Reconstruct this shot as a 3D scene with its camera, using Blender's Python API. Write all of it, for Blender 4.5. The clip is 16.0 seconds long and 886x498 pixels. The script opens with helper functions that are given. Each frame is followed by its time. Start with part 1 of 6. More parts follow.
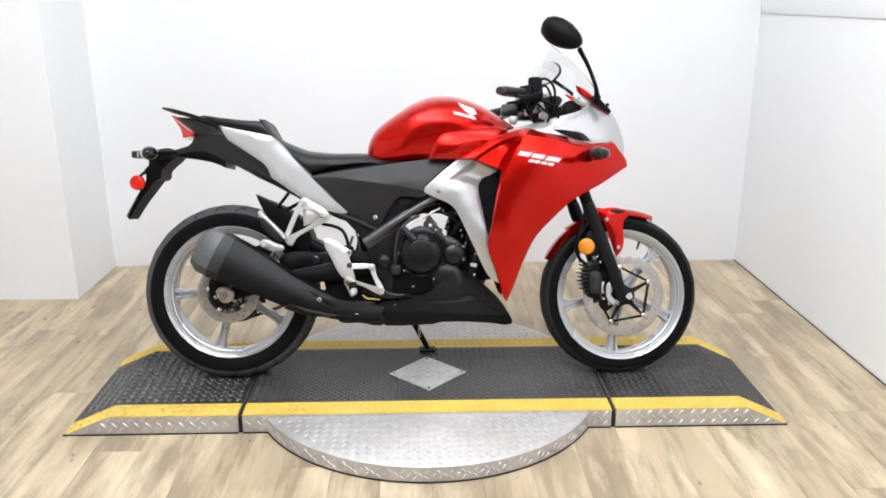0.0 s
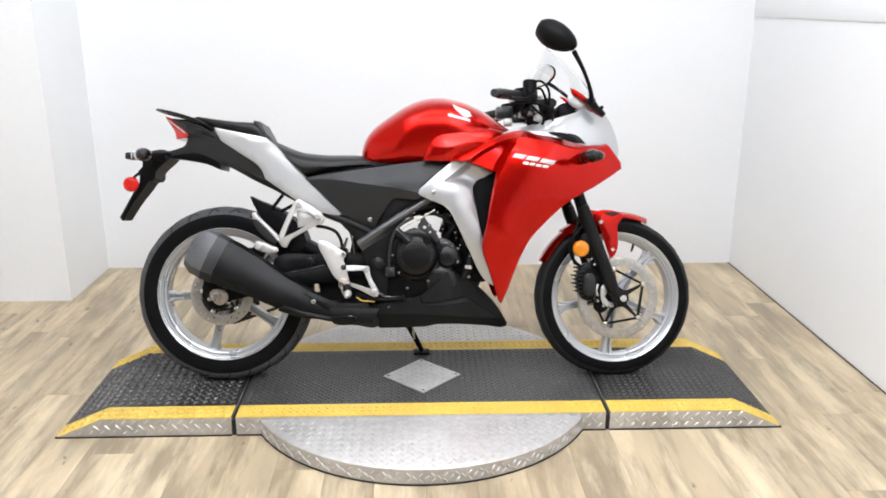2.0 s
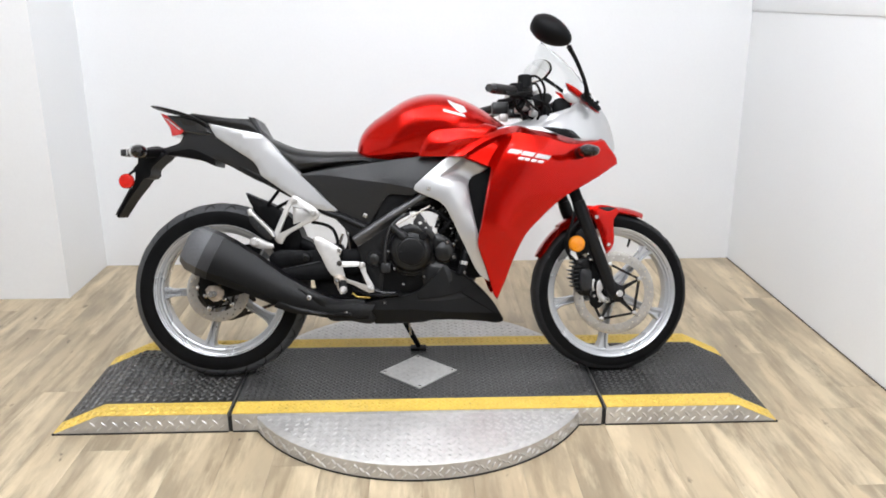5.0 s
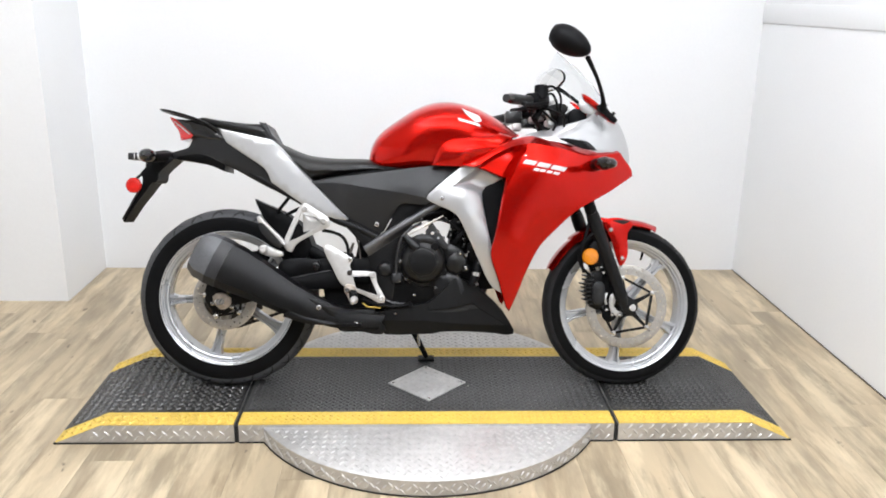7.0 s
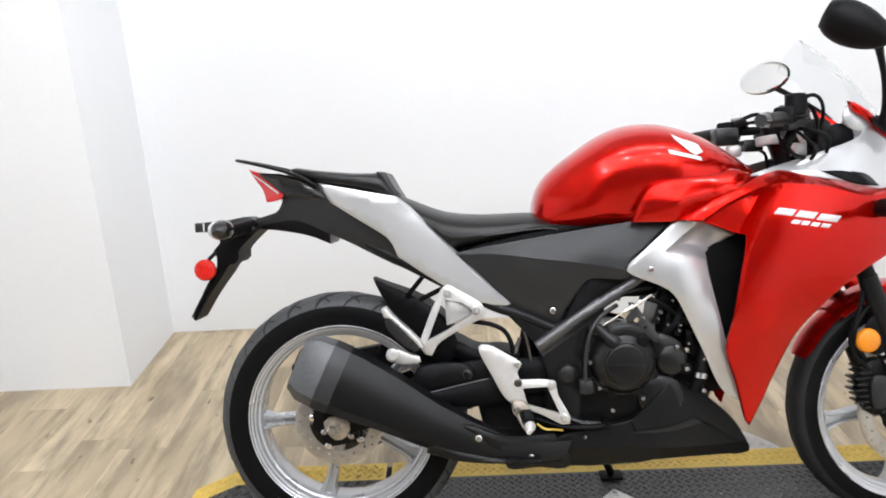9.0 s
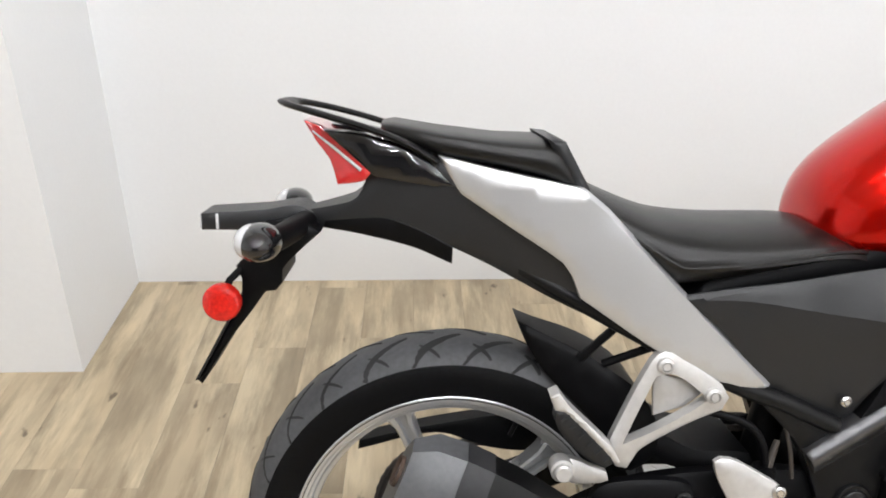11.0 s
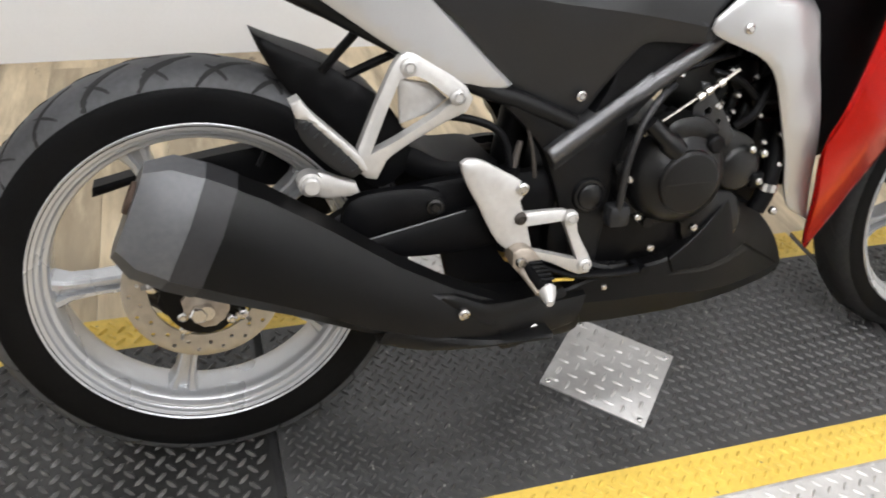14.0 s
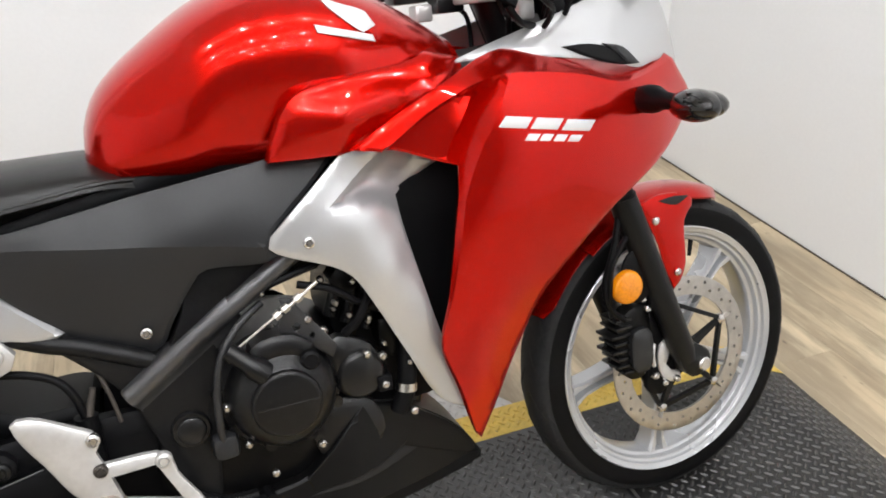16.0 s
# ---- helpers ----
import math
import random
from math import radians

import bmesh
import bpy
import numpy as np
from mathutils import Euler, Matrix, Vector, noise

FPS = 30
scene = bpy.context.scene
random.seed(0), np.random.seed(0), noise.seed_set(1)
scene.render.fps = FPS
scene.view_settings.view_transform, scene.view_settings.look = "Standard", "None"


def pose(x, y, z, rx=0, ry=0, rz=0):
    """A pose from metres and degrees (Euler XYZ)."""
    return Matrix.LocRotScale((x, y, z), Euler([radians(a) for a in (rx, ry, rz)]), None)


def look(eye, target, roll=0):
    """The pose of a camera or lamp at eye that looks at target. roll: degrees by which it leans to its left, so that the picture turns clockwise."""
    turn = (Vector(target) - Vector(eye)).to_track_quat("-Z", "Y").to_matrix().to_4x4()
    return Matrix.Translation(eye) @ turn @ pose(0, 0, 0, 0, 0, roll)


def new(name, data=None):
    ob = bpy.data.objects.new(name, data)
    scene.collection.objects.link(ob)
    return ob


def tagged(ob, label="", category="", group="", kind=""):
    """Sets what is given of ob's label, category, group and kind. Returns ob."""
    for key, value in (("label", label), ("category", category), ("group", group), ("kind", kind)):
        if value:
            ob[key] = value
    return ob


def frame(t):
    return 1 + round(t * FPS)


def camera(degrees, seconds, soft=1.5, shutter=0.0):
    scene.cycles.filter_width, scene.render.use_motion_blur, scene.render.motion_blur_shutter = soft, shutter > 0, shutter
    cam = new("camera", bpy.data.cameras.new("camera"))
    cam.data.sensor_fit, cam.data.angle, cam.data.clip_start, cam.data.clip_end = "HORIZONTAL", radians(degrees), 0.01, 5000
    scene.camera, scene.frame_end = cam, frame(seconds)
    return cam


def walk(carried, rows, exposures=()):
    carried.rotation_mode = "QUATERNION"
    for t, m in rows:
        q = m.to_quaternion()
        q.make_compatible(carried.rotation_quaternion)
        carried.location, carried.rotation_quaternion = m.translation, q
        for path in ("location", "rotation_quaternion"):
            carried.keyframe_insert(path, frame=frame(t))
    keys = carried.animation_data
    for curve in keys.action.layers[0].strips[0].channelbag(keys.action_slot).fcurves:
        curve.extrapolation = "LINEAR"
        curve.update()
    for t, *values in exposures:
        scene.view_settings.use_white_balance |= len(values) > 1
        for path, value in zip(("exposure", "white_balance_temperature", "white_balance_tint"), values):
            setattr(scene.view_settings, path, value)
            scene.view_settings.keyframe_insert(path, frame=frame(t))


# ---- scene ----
from mathutils.geometry import delaunay_2d_cdt

# ---------------------------------------------------------------- camera
cam = camera(56.9, 16.0, soft=1.8, shutter=0.15)
PATH = [
    (0, (-0.007, -2.732, 1.36), (0.046, -0.82, 0.773), -0.1),
    (0.5, (-0.004, -2.728, 1.362), (0.054, -0.819, 0.769), -0.0),
    (1, (-0.009, -2.729, 1.36), (0.051, -0.819, 0.771), -0.1),
    (1.5, (-0.007, -2.728, 1.362), (0.057, -0.816, 0.781), 0.1),
    (2, (-0.006, -2.73, 1.358), (0.06, -0.817, 0.777), 0.1),
    (2.5, (-0.004, -2.734, 1.358), (0.068, -0.821, 0.78), 0.2),
    (3, (-0.002, -2.734, 1.36), (0.072, -0.82, 0.786), 0.2),
    (3.5, (0.002, -2.735, 1.359), (0.072, -0.819, 0.792), 0.2),
    (4, (0.005, -2.735, 1.354), (0.075, -0.816, 0.792), -0.2),
    (4.2, (0.016, -2.739, 1.349), (0.076, -0.824, 0.776), -0.5),
    (6.3, (-0.003, -2.713, 1.361), (0.064, -0.806, 0.765), 0.6),
    (6.5, (-0.032, -2.716, 1.358), (0.042, -0.809, 0.759), 0.5),
    (7, (-0.057, -2.68, 1.37), (0.028, -0.769, 0.786), 1.0),
    (7.5, (-0.122, -2.601, 1.376), (0.021, -0.701, 0.771), -1.4),
    (8, (-0.174, -2.38, 1.364), (-0.109, -0.475, 0.759), -1.6),
    (8.5, (-0.207, -2.077, 1.383), (-0.306, -0.183, 0.748), -1.8),
    (9, (-0.354, -1.785, 1.382), (-0.411, 0.114, 0.758), -3.2),
    (9.2, (-0.422, -1.665, 1.353), (-0.444, 0.225, 0.701), -3.0),
    (11.3, (-0.721, -0.859, 1.291), (-0.673, 0.873, 0.293), 0.5),
    (11.5, (-0.722, -0.857, 1.271), (-0.677, 0.837, 0.208), 0.5),
    (12, (-0.721, -0.857, 1.235), (-0.629, 0.762, 0.065), 2.1),
    (12.5, (-0.722, -0.864, 1.194), (-0.578, 0.652, -0.102), 4.5),
    (13, (-0.719, -0.875, 1.154), (-0.521, 0.562, -0.223), 5.3),
    (13.5, (-0.708, -0.892, 1.152), (-0.41, 0.562, -0.189), 5.4),
    (14, (-0.658, -0.921, 1.171), (-0.124, 0.533, -0.095), 6.3),
    (14.5, (-0.579, -0.939, 1.176), (0.156, 0.459, -0.051), 6.9),
    (15, (-0.412, -0.961, 1.195), (0.344, 0.467, 0.016), 2.8),
    (15.5, (-0.212, -1.011, 1.234), (0.498, 0.577, 0.248), 1.5),
    (16, (-0.114, -0.976, 1.258), (0.509, 0.641, 0.259), -0.9),
]
EXPOSURES = [(0, 0.08, 6500, 10), (2.0, 0.08, 6500, 10), (3.2, -0.02, 6500, 10), (4.2, -0.05, 6500, 10), (6.3, 0.06, 6500, 10), (9.2, 0.10, 6500, 10), (11.3, -0.02, 6750, 10), (16, -0.02, 6750, 10)]
walk(cam, [(t, look(eye, target, roll)) for t, eye, target, roll in PATH], EXPOSURES)


# ---------------------------------------------------------------- world and lamps
world = bpy.data.worlds.new("room_air")
scene.world = world
world.use_nodes = True
world.node_tree.nodes["Background"].inputs["Color"].default_value = (0.9, 0.95, 1.0, 1)
world.node_tree.nodes["Background"].inputs["Strength"].default_value = 0.05

CEILING = 2.85
SPOTS = [(-1.3 + 0.55 * i + 0.12 * (j % 2), y + 0.07 * (i % 2)) for j, y in enumerate((-3.3, -2.4, -1.5, -0.4)) for i in range(5)]
SPOT_POWER = 930.0


# ---------------------------------------------------------------- materials
def material(name, base, rough=0.5, metal=0.0, coat=0.0, grain=60.0, vary=0.12, patch=6.0, bump=0.0, bump_scale=None,
             rough_vary=0.08, stretch=(1, 1, 1), per_object=0.0, transmission=0.0, specular=0.5, second=None):
    m = bpy.data.materials.new(name)
    m.use_nodes = True
    n, k = m.node_tree.nodes, m.node_tree.links
    p = n["Principled BSDF"]
    p.inputs["Roughness"].default_value, p.inputs["Metallic"].default_value = rough, metal
    p.inputs["Coat Weight"].default_value, p.inputs["Coat Roughness"].default_value = coat, 0.04
    p.inputs["Transmission Weight"].default_value = transmission
    p.inputs["Specular IOR Level"].default_value = specular
    co = n.new("ShaderNodeTexCoord")
    mp = n.new("ShaderNodeMapping")
    mp.inputs["Scale"].default_value = stretch
    k.new(co.outputs["Object"], mp.inputs["Vector"])
    vec = mp.outputs["Vector"]
    if per_object:
        info = n.new("ShaderNodeObjectInfo")
        shift = n.new("ShaderNodeVectorMath")
        shift.operation = "MULTIPLY_ADD"
        shift.inputs[1].default_value = (17.0, 31.0, 7.0)
        k.new(info.outputs["Random"], shift.inputs[0])
        k.new(vec, shift.inputs[2])
        vec = shift.outputs["Vector"]
    fine, wide = n.new("ShaderNodeTexNoise"), n.new("ShaderNodeTexNoise")
    for t, s in ((fine, grain), (wide, patch)):
        t.inputs["Scale"].default_value, t.inputs["Detail"].default_value = s, 4.0
        k.new(vec, t.inputs["Vector"])
    mix = n.new("ShaderNodeMath")
    mix.operation = "ADD"
    k.new(fine.outputs["Fac"], mix.inputs[0])
    k.new(wide.outputs["Fac"], mix.inputs[1])
    ramp = n.new("ShaderNodeMapRange")
    ramp.inputs["From Min"].default_value, ramp.inputs["From Max"].default_value = 0.6, 1.4
    k.new(mix.outputs[0], ramp.inputs["Value"])
    blend = n.new("ShaderNodeMix")
    blend.data_type = "RGBA"
    lo = [c * (1 - vary) for c in base] if second is None else second
    hi = [min(1.0, c * (1 + vary)) for c in base] if second is None else base
    blend.inputs["A"].default_value, blend.inputs["B"].default_value = (*lo, 1), (*hi, 1)
    k.new(ramp.outputs["Result"], blend.inputs["Factor"])
    k.new(blend.outputs["Result"], p.inputs["Base Color"])
    rr = n.new("ShaderNodeMapRange")
    rr.inputs["To Min"].default_value, rr.inputs["To Max"].default_value = max(0.02, rough - rough_vary), min(1, rough + rough_vary)
    k.new(wide.outputs["Fac"], rr.inputs["Value"])
    k.new(rr.outputs["Result"], p.inputs["Roughness"])
    if bump:
        b = n.new("ShaderNodeBump")
        b.inputs["Strength"].default_value, b.inputs["Distance"].default_value = bump, 0.001
        src = fine
        if bump_scale:
            src = n.new("ShaderNodeTexNoise")
            src.inputs["Scale"].default_value = bump_scale
            k.new(vec, src.inputs["Vector"])
        k.new(src.outputs["Fac"], b.inputs["Height"])
        k.new(b.outputs["Normal"], p.inputs["Normal"])
    return m


def glow(name, colour, strength):
    m = bpy.data.materials.new(name)
    m.use_nodes = True
    p = m.node_tree.nodes["Principled BSDF"]
    p.inputs["Base Color"].default_value = (0.9, 0.9, 0.9, 1)
    p.inputs["Emission Color"].default_value, p.inputs["Emission Strength"].default_value = (*colour, 1), strength
    return m


def plank_wood():
    """Greyed oak vinyl: long grain, worn streaks, small knots, tone from plank to plank."""
    m = material("greyed_oak_vinyl", (0.585, 0.470, 0.305), 0.40, grain=3.2, vary=0.2, patch=1.3, stretch=(4.0, 0.8, 1), per_object=1.0,
                 bump=0.08, bump_scale=60, second=(0.37, 0.297, 0.200))
    n, k = m.node_tree.nodes, m.node_tree.links
    p = n["Principled BSDF"]
    info, co = n.new("ShaderNodeObjectInfo"), n.new("ShaderNodeTexCoord")
    colour = p.inputs["Base Color"].links[0].from_socket
    for scale, size, detail, lo, hi, most, tint in (((14.0, 1.4, 1), 1.5, 7.0, 0.46, 0.67, 0.68, (0.19, 0.138, 0.085, 1)), ((4.6, 1.2, 1), 1.5, 6.0, 0.45, 0.62, 0.74, (0.275, 0.222, 0.150, 1)),
                                                    ((14.0, 7.0, 1), 1.3, 3.0, 0.68, 0.74, 0.8, (0.10, 0.07, 0.045, 1)), ((5.5, 0.9, 1), 1.7, 6.0, 0.50, 0.64, 0.62, (0.76, 0.635, 0.43, 1))):
        mp, add = n.new("ShaderNodeMapping"), n.new("ShaderNodeVectorMath")
        mp.inputs["Scale"].default_value = scale
        add.operation = "MULTIPLY_ADD"
        add.inputs[1].default_value = (41, 13, 5)
        k.new(co.outputs["Object"], mp.inputs["Vector"])
        k.new(info.outputs["Random"], add.inputs[0])
        k.new(mp.outputs["Vector"], add.inputs[2])
        streak, cut, worn = n.new("ShaderNodeTexNoise"), n.new("ShaderNodeMapRange"), n.new("ShaderNodeMix")
        streak.inputs["Scale"].default_value, streak.inputs["Detail"].default_value, streak.inputs["Roughness"].default_value = size, detail, 0.62
        k.new(add.outputs["Vector"], streak.inputs["Vector"])
        cut.inputs["From Min"].default_value, cut.inputs["From Max"].default_value, cut.inputs["To Max"].default_value = lo, hi, most
        k.new(streak.outputs["Fac"], cut.inputs["Value"])
        worn.data_type = "RGBA"
        worn.inputs["B"].default_value = tint
        k.new(cut.outputs["Result"], worn.inputs["Factor"])
        k.new(colour, worn.inputs["A"])
        colour = worn.outputs["Result"]
    tone, hsv = n.new("ShaderNodeMapRange"), n.new("ShaderNodeHueSaturation")
    tone.inputs["To Min"].default_value, tone.inputs["To Max"].default_value = 0.95, 1.06
    k.new(info.outputs["Random"], tone.inputs["Value"])
    k.new(tone.outputs["Result"], hsv.inputs["Value"])
    k.new(colour, hsv.inputs["Color"])
    k.new(hsv.outputs["Color"], p.inputs["Base Color"])
    return m


def flecked(m, scale, cut, tint):
    """Adds small bright chips and dust specks to a paint."""
    n, k = m.node_tree.nodes, m.node_tree.links
    p = n["Principled BSDF"]
    co, chip, limit, mix = n.new("ShaderNodeTexCoord"), n.new("ShaderNodeTexNoise"), n.new("ShaderNodeMapRange"), n.new("ShaderNodeMix")
    chip.inputs["Scale"].default_value, chip.inputs["Detail"].default_value = scale, 1.0
    k.new(co.outputs["Object"], chip.inputs["Vector"])
    limit.inputs["From Min"].default_value, limit.inputs["From Max"].default_value, limit.inputs["To Max"].default_value = cut, cut + 0.05, 0.85
    k.new(chip.outputs["Fac"], limit.inputs["Value"])
    mix.data_type = "RGBA"
    mix.inputs["B"].default_value = (*tint, 1)
    k.new(p.inputs["Base Color"].links[0].from_socket, mix.inputs["A"])
    k.new(limit.outputs["Result"], mix.inputs["Factor"])
    k.new(mix.outputs["Result"], p.inputs["Base Color"])


M_WALL = material("white_wall_paint", (0.825, 0.835, 0.84), 0.55, grain=90, vary=0.02, patch=1.2, bump=0.08)
# grey chosen only to keep white reflections out of the glossy paint
M_UNSEEN_WALL = material("unseen_wall_grey", (0.16, 0.16, 0.165), 0.6, grain=90, vary=0.04, patch=1.2, bump=0.08)
M_CEIL = material("white_ceiling_paint", (0.8, 0.8, 0.79), 0.8, vary=0.03)
M_FLOOR = plank_wood()
M_JOINT = material("dark_floor_joint", (0.075, 0.060, 0.045), 0.8)
M_DECK = material("worn_black_deck_paint", (0.0165, 0.0162, 0.0158), 0.36, grain=140, vary=0.45, patch=7, bump=0.3, rough_vary=0.15)
M_LUG = material("rubbed_deck_lug", (0.085, 0.083, 0.080), 0.30, metal=0.4, grain=60, vary=0.5, patch=9)
M_LUG_DULL = material("dull_deck_lug", (0.050, 0.049, 0.047), 0.40, metal=0.2, grain=60, vary=0.5, patch=9)
M_DECK_WORN = material("scuffed_black_deck_paint", (0.046, 0.0455, 0.045), 0.42, grain=140, vary=0.5, patch=6, bump=0.3, rough_vary=0.15)
M_YELLOW = material("yellow_safety_paint", (0.68, 0.47, 0.085), 0.5, grain=90, vary=0.2, patch=9, bump=0.2)
M_ALU = material("bright_tread_plate", (0.56, 0.55, 0.535), 0.50, metal=0.7, grain=50, vary=0.18, patch=8, bump=0.15, rough_vary=0.12)
flecked(M_DECK, 110, 0.76, (0.25, 0.24, 0.22))
flecked(M_DECK_WORN, 95, 0.73, (0.34, 0.33, 0.30))
flecked(M_YELLOW, 70, 0.74, (0.12, 0.10, 0.06))
# black that stands for shade in the seams and under the platform edges
M_GAP_SHADE = material("black_gap_shade", (0.015, 0.015, 0.015), 0.8)
M_RED = material("candy_red_paint", (0.50, 0.0040, 0.0012), 0.23, metal=0.76, coat=0.42, grain=700, vary=0.10, patch=3, rough_vary=0.03, specular=0.05)
M_SILVER = material("silver_body_paint", (0.50, 0.505, 0.51), 0.32, metal=0.62, coat=0.3, grain=900, vary=0.06, patch=4)
M_RIM = material("silver_wheel_paint", (0.50, 0.51, 0.525), 0.28, metal=0.56, coat=0.2, grain=500, vary=0.06, patch=5)
M_PLASTIC = material("dark_grey_moulded_plastic", (0.0160, 0.0164, 0.0176), 0.38, grain=300, vary=0.12, patch=5, bump=0.15, bump_scale=900, specular=0.3)
M_BLACK = material("satin_black_plastic", (0.0025, 0.0025, 0.003), 0.5, grain=200, vary=0.15, patch=6, bump=0.1, bump_scale=700, specular=0.12)
M_GLOSS = material("gloss_black_plastic", (0.006, 0.006, 0.007), 0.12, coat=0.5, vary=0.1, specular=0.4)
M_ENGINE = material("satin_black_cast_metal", (0.0060, 0.0060, 0.0064), 0.28, metal=0.15, grain=120, vary=0.25, patch=9, bump=0.2, bump_scale=420, specular=0.42)
M_BLOCK = material("black_engine_block_paint", (0.0022, 0.0022, 0.0024), 0.34, grain=120, vary=0.25, patch=9, bump=0.2, bump_scale=420, specular=0.16)
M_COVER = material("worn_satin_black_cover", (0.0065, 0.0065, 0.0068), 0.30, metal=0.2, grain=140, vary=0.25, patch=12, bump=0.15, bump_scale=500, specular=0.32)
M_FRAME = material("dark_grey_frame_paint", (0.0075, 0.0075, 0.0078), 0.36, metal=0.1, grain=200, vary=0.12, patch=6, specular=0.18)
# lighter copy of the frame paint, with the light it catches in its colour
M_FRAME_LIT = material("lit_frame_paint", (0.105, 0.105, 0.109), 0.36, metal=0.8, vary=0.12, specular=0.3)
M_TYRE = material("black_tyre_rubber", (0.003, 0.003, 0.0033), 0.55, grain=160, vary=0.25, patch=10, bump=0.15, bump_scale=500, specular=0.09)
M_TREAD = material("scrubbed_tread_rubber", (0.062, 0.063, 0.066), 0.56, grain=120, vary=0.25, patch=8, bump=0.2, bump_scale=350, specular=0.25)
M_TREAD_DARK = material("dark_tread_rubber", (0.018, 0.018, 0.019), 0.56, grain=120, vary=0.25, patch=8, bump=0.2, bump_scale=350, specular=0.15)
M_GROOVE = material("deep_tread_groove", (0.008, 0.008, 0.008), 0.8)
M_SEAT = material("black_seat_vinyl", (0.004, 0.0037, 0.0034), 0.36, grain=250, vary=0.15, patch=7, bump=0.25, bump_scale=650, specular=0.32)
M_CAST = material("brushed_aluminium_casting", (0.53, 0.52, 0.505), 0.42, metal=0.5, grain=120, vary=0.1, patch=10, bump=0.08)
M_PIVOT = material("stained_cast_pivot", (0.36, 0.31, 0.26), 0.5, metal=0.5, grain=90, vary=0.35, patch=40)
M_STEEL = material("bright_steel", (0.62, 0.61, 0.6), 0.25, metal=1.0, vary=0.12)
M_DISC = material("brushed_brake_steel", (0.42, 0.40, 0.37), 0.34, metal=0.85, grain=90, vary=0.16, patch=14)
M_DULL = material("dull_iron", (0.05, 0.042, 0.036), 0.6, metal=0.4, grain=60, vary=0.4, patch=18, bump=0.2)
M_EXHAUST = material("matt_black_heat_shield", (0.0036, 0.0036, 0.0037), 0.38, grain=160, vary=0.2, patch=6, bump=0.12, bump_scale=600, specular=0.20)
M_BELLY = material("matt_black_belly_paint", (0.0042, 0.0042, 0.0043), 0.42, grain=160, vary=0.2, patch=6, bump=0.12, bump_scale=600, specular=0.16)
M_ENDCAP = material("grey_exhaust_end_cap", (0.088, 0.090, 0.095), 0.42, metal=0.3, grain=120, vary=0.2, patch=9)
M_BAND = material("dark_grey_exhaust_band", (0.022, 0.022, 0.0235), 0.40, grain=120, vary=0.2, patch=9, specular=0.3)
M_RUST = material("rusty_exhaust_outlet", (0.05, 0.03, 0.02), 0.8, grain=120, vary=0.5)
M_AMBER = material("amber_reflector", (0.66, 0.215, 0.003), 0.18, coat=0.3, grain=220, vary=0.25, bump=0.4, bump_scale=380)
M_REDREF = material("red_reflector", (0.62, 0.016, 0.010), 0.22, coat=0.4, grain=220, vary=0.35, bump=0.6, bump_scale=380, specular=0.25)
M_TAIL = material("red_tail_lens", (0.55, 0.012, 0.014), 0.12, coat=1.0, vary=0.15, grain=80)
M_CLEAR = material("clear_lamp_lens", (0.55, 0.55, 0.56), 0.12, coat=0.8, vary=0.06)
M_MIRROR = material("mirror_glass", (0.9, 0.9, 0.9), 0.03, metal=1.0, vary=0.01, rough_vary=0.01)
M_SCREEN = material("clear_windscreen", (0.93, 0.94, 0.945), 0.03, vary=0.005, transmission=1.0, rough_vary=0.01)
M_SCREEN.node_tree.nodes["Principled BSDF"].inputs["IOR"].default_value = 1.04
M_DECAL = material("white_silver_decal", (0.55, 0.55, 0.55), 0.3, coat=0.5, vary=0.05)
M_BRASS = material("yellow_zinc_fitting", (0.45, 0.30, 0.10), 0.4, metal=0.6, vary=0.3)
M_HOSE = material("dark_rubber_hose", (0.012, 0.012, 0.013), 0.5, vary=0.1)
M_WARM = material("smoked_turn_lens", (0.004, 0.004, 0.004), 0.07, vary=0.1, coat=0.2, specular=0.4)
M_BULB = glow("lit_spot_bulb", (0.965, 1.0, 1.075), SPOT_POWER)


# ---------------------------------------------------------------- mesh helpers
def finish(bm, name, mat, sharp=38):
    bmesh.ops.recalc_face_normals(bm, faces=bm.faces)
    me = bpy.data.meshes.new(name)
    bm.to_mesh(me)
    bm.free()
    for m in mat if isinstance(mat, (list, tuple)) else [mat]:
        me.materials.append(m)
    for p in me.polygons:
        p.use_smooth = True
    me.set_sharp_from_angle(angle=radians(sharp))
    return me


def part(name, bm, mat, parent, label="", m=None, sharp=38):
    """One mesh under a thing or a part; m moves the mesh itself."""
    if m is not None:
        bm.transform(m)
    ob = new(name, finish(bm, name, mat, sharp))
    ob.parent = parent
    if label:
        tagged(ob, label)
    return ob


def thing(name, bm, mat, label, category, group="", kind="", place=None):
    ob = new(name, finish(bm, name, mat))
    if place is not None:
        ob.matrix_world = place
    return tagged(ob, label, category, group, kind)


def hollow(name, label, category, place):
    ob = new(name)
    ob.empty_display_size = 0.1
    ob.matrix_world = place
    return tagged(ob, label, category)


def box(bm, lo, hi, bevel=0.0, m=None):
    made = bmesh.ops.create_cube(bm, size=1)["verts"]
    mid = [(a + b) / 2 for a, b in zip(lo, hi)]
    size = [abs(b - a) for a, b in zip(lo, hi)]
    for v in made:
        v.co = Vector([c * s + o for c, s, o in zip(v.co, size, mid)])
    if bevel:
        edges = list({e for v in made for e in v.link_edges})
        out = bmesh.ops.bevel(bm, geom=edges, offset=bevel, segments=2, affect="EDGES", profile=0.5)
        made = list({v for f in out["faces"] for v in f.verts} | {v for v in made if v.is_valid})
    if m is not None:
        bmesh.ops.transform(bm, matrix=m, verts=made)
    return bm


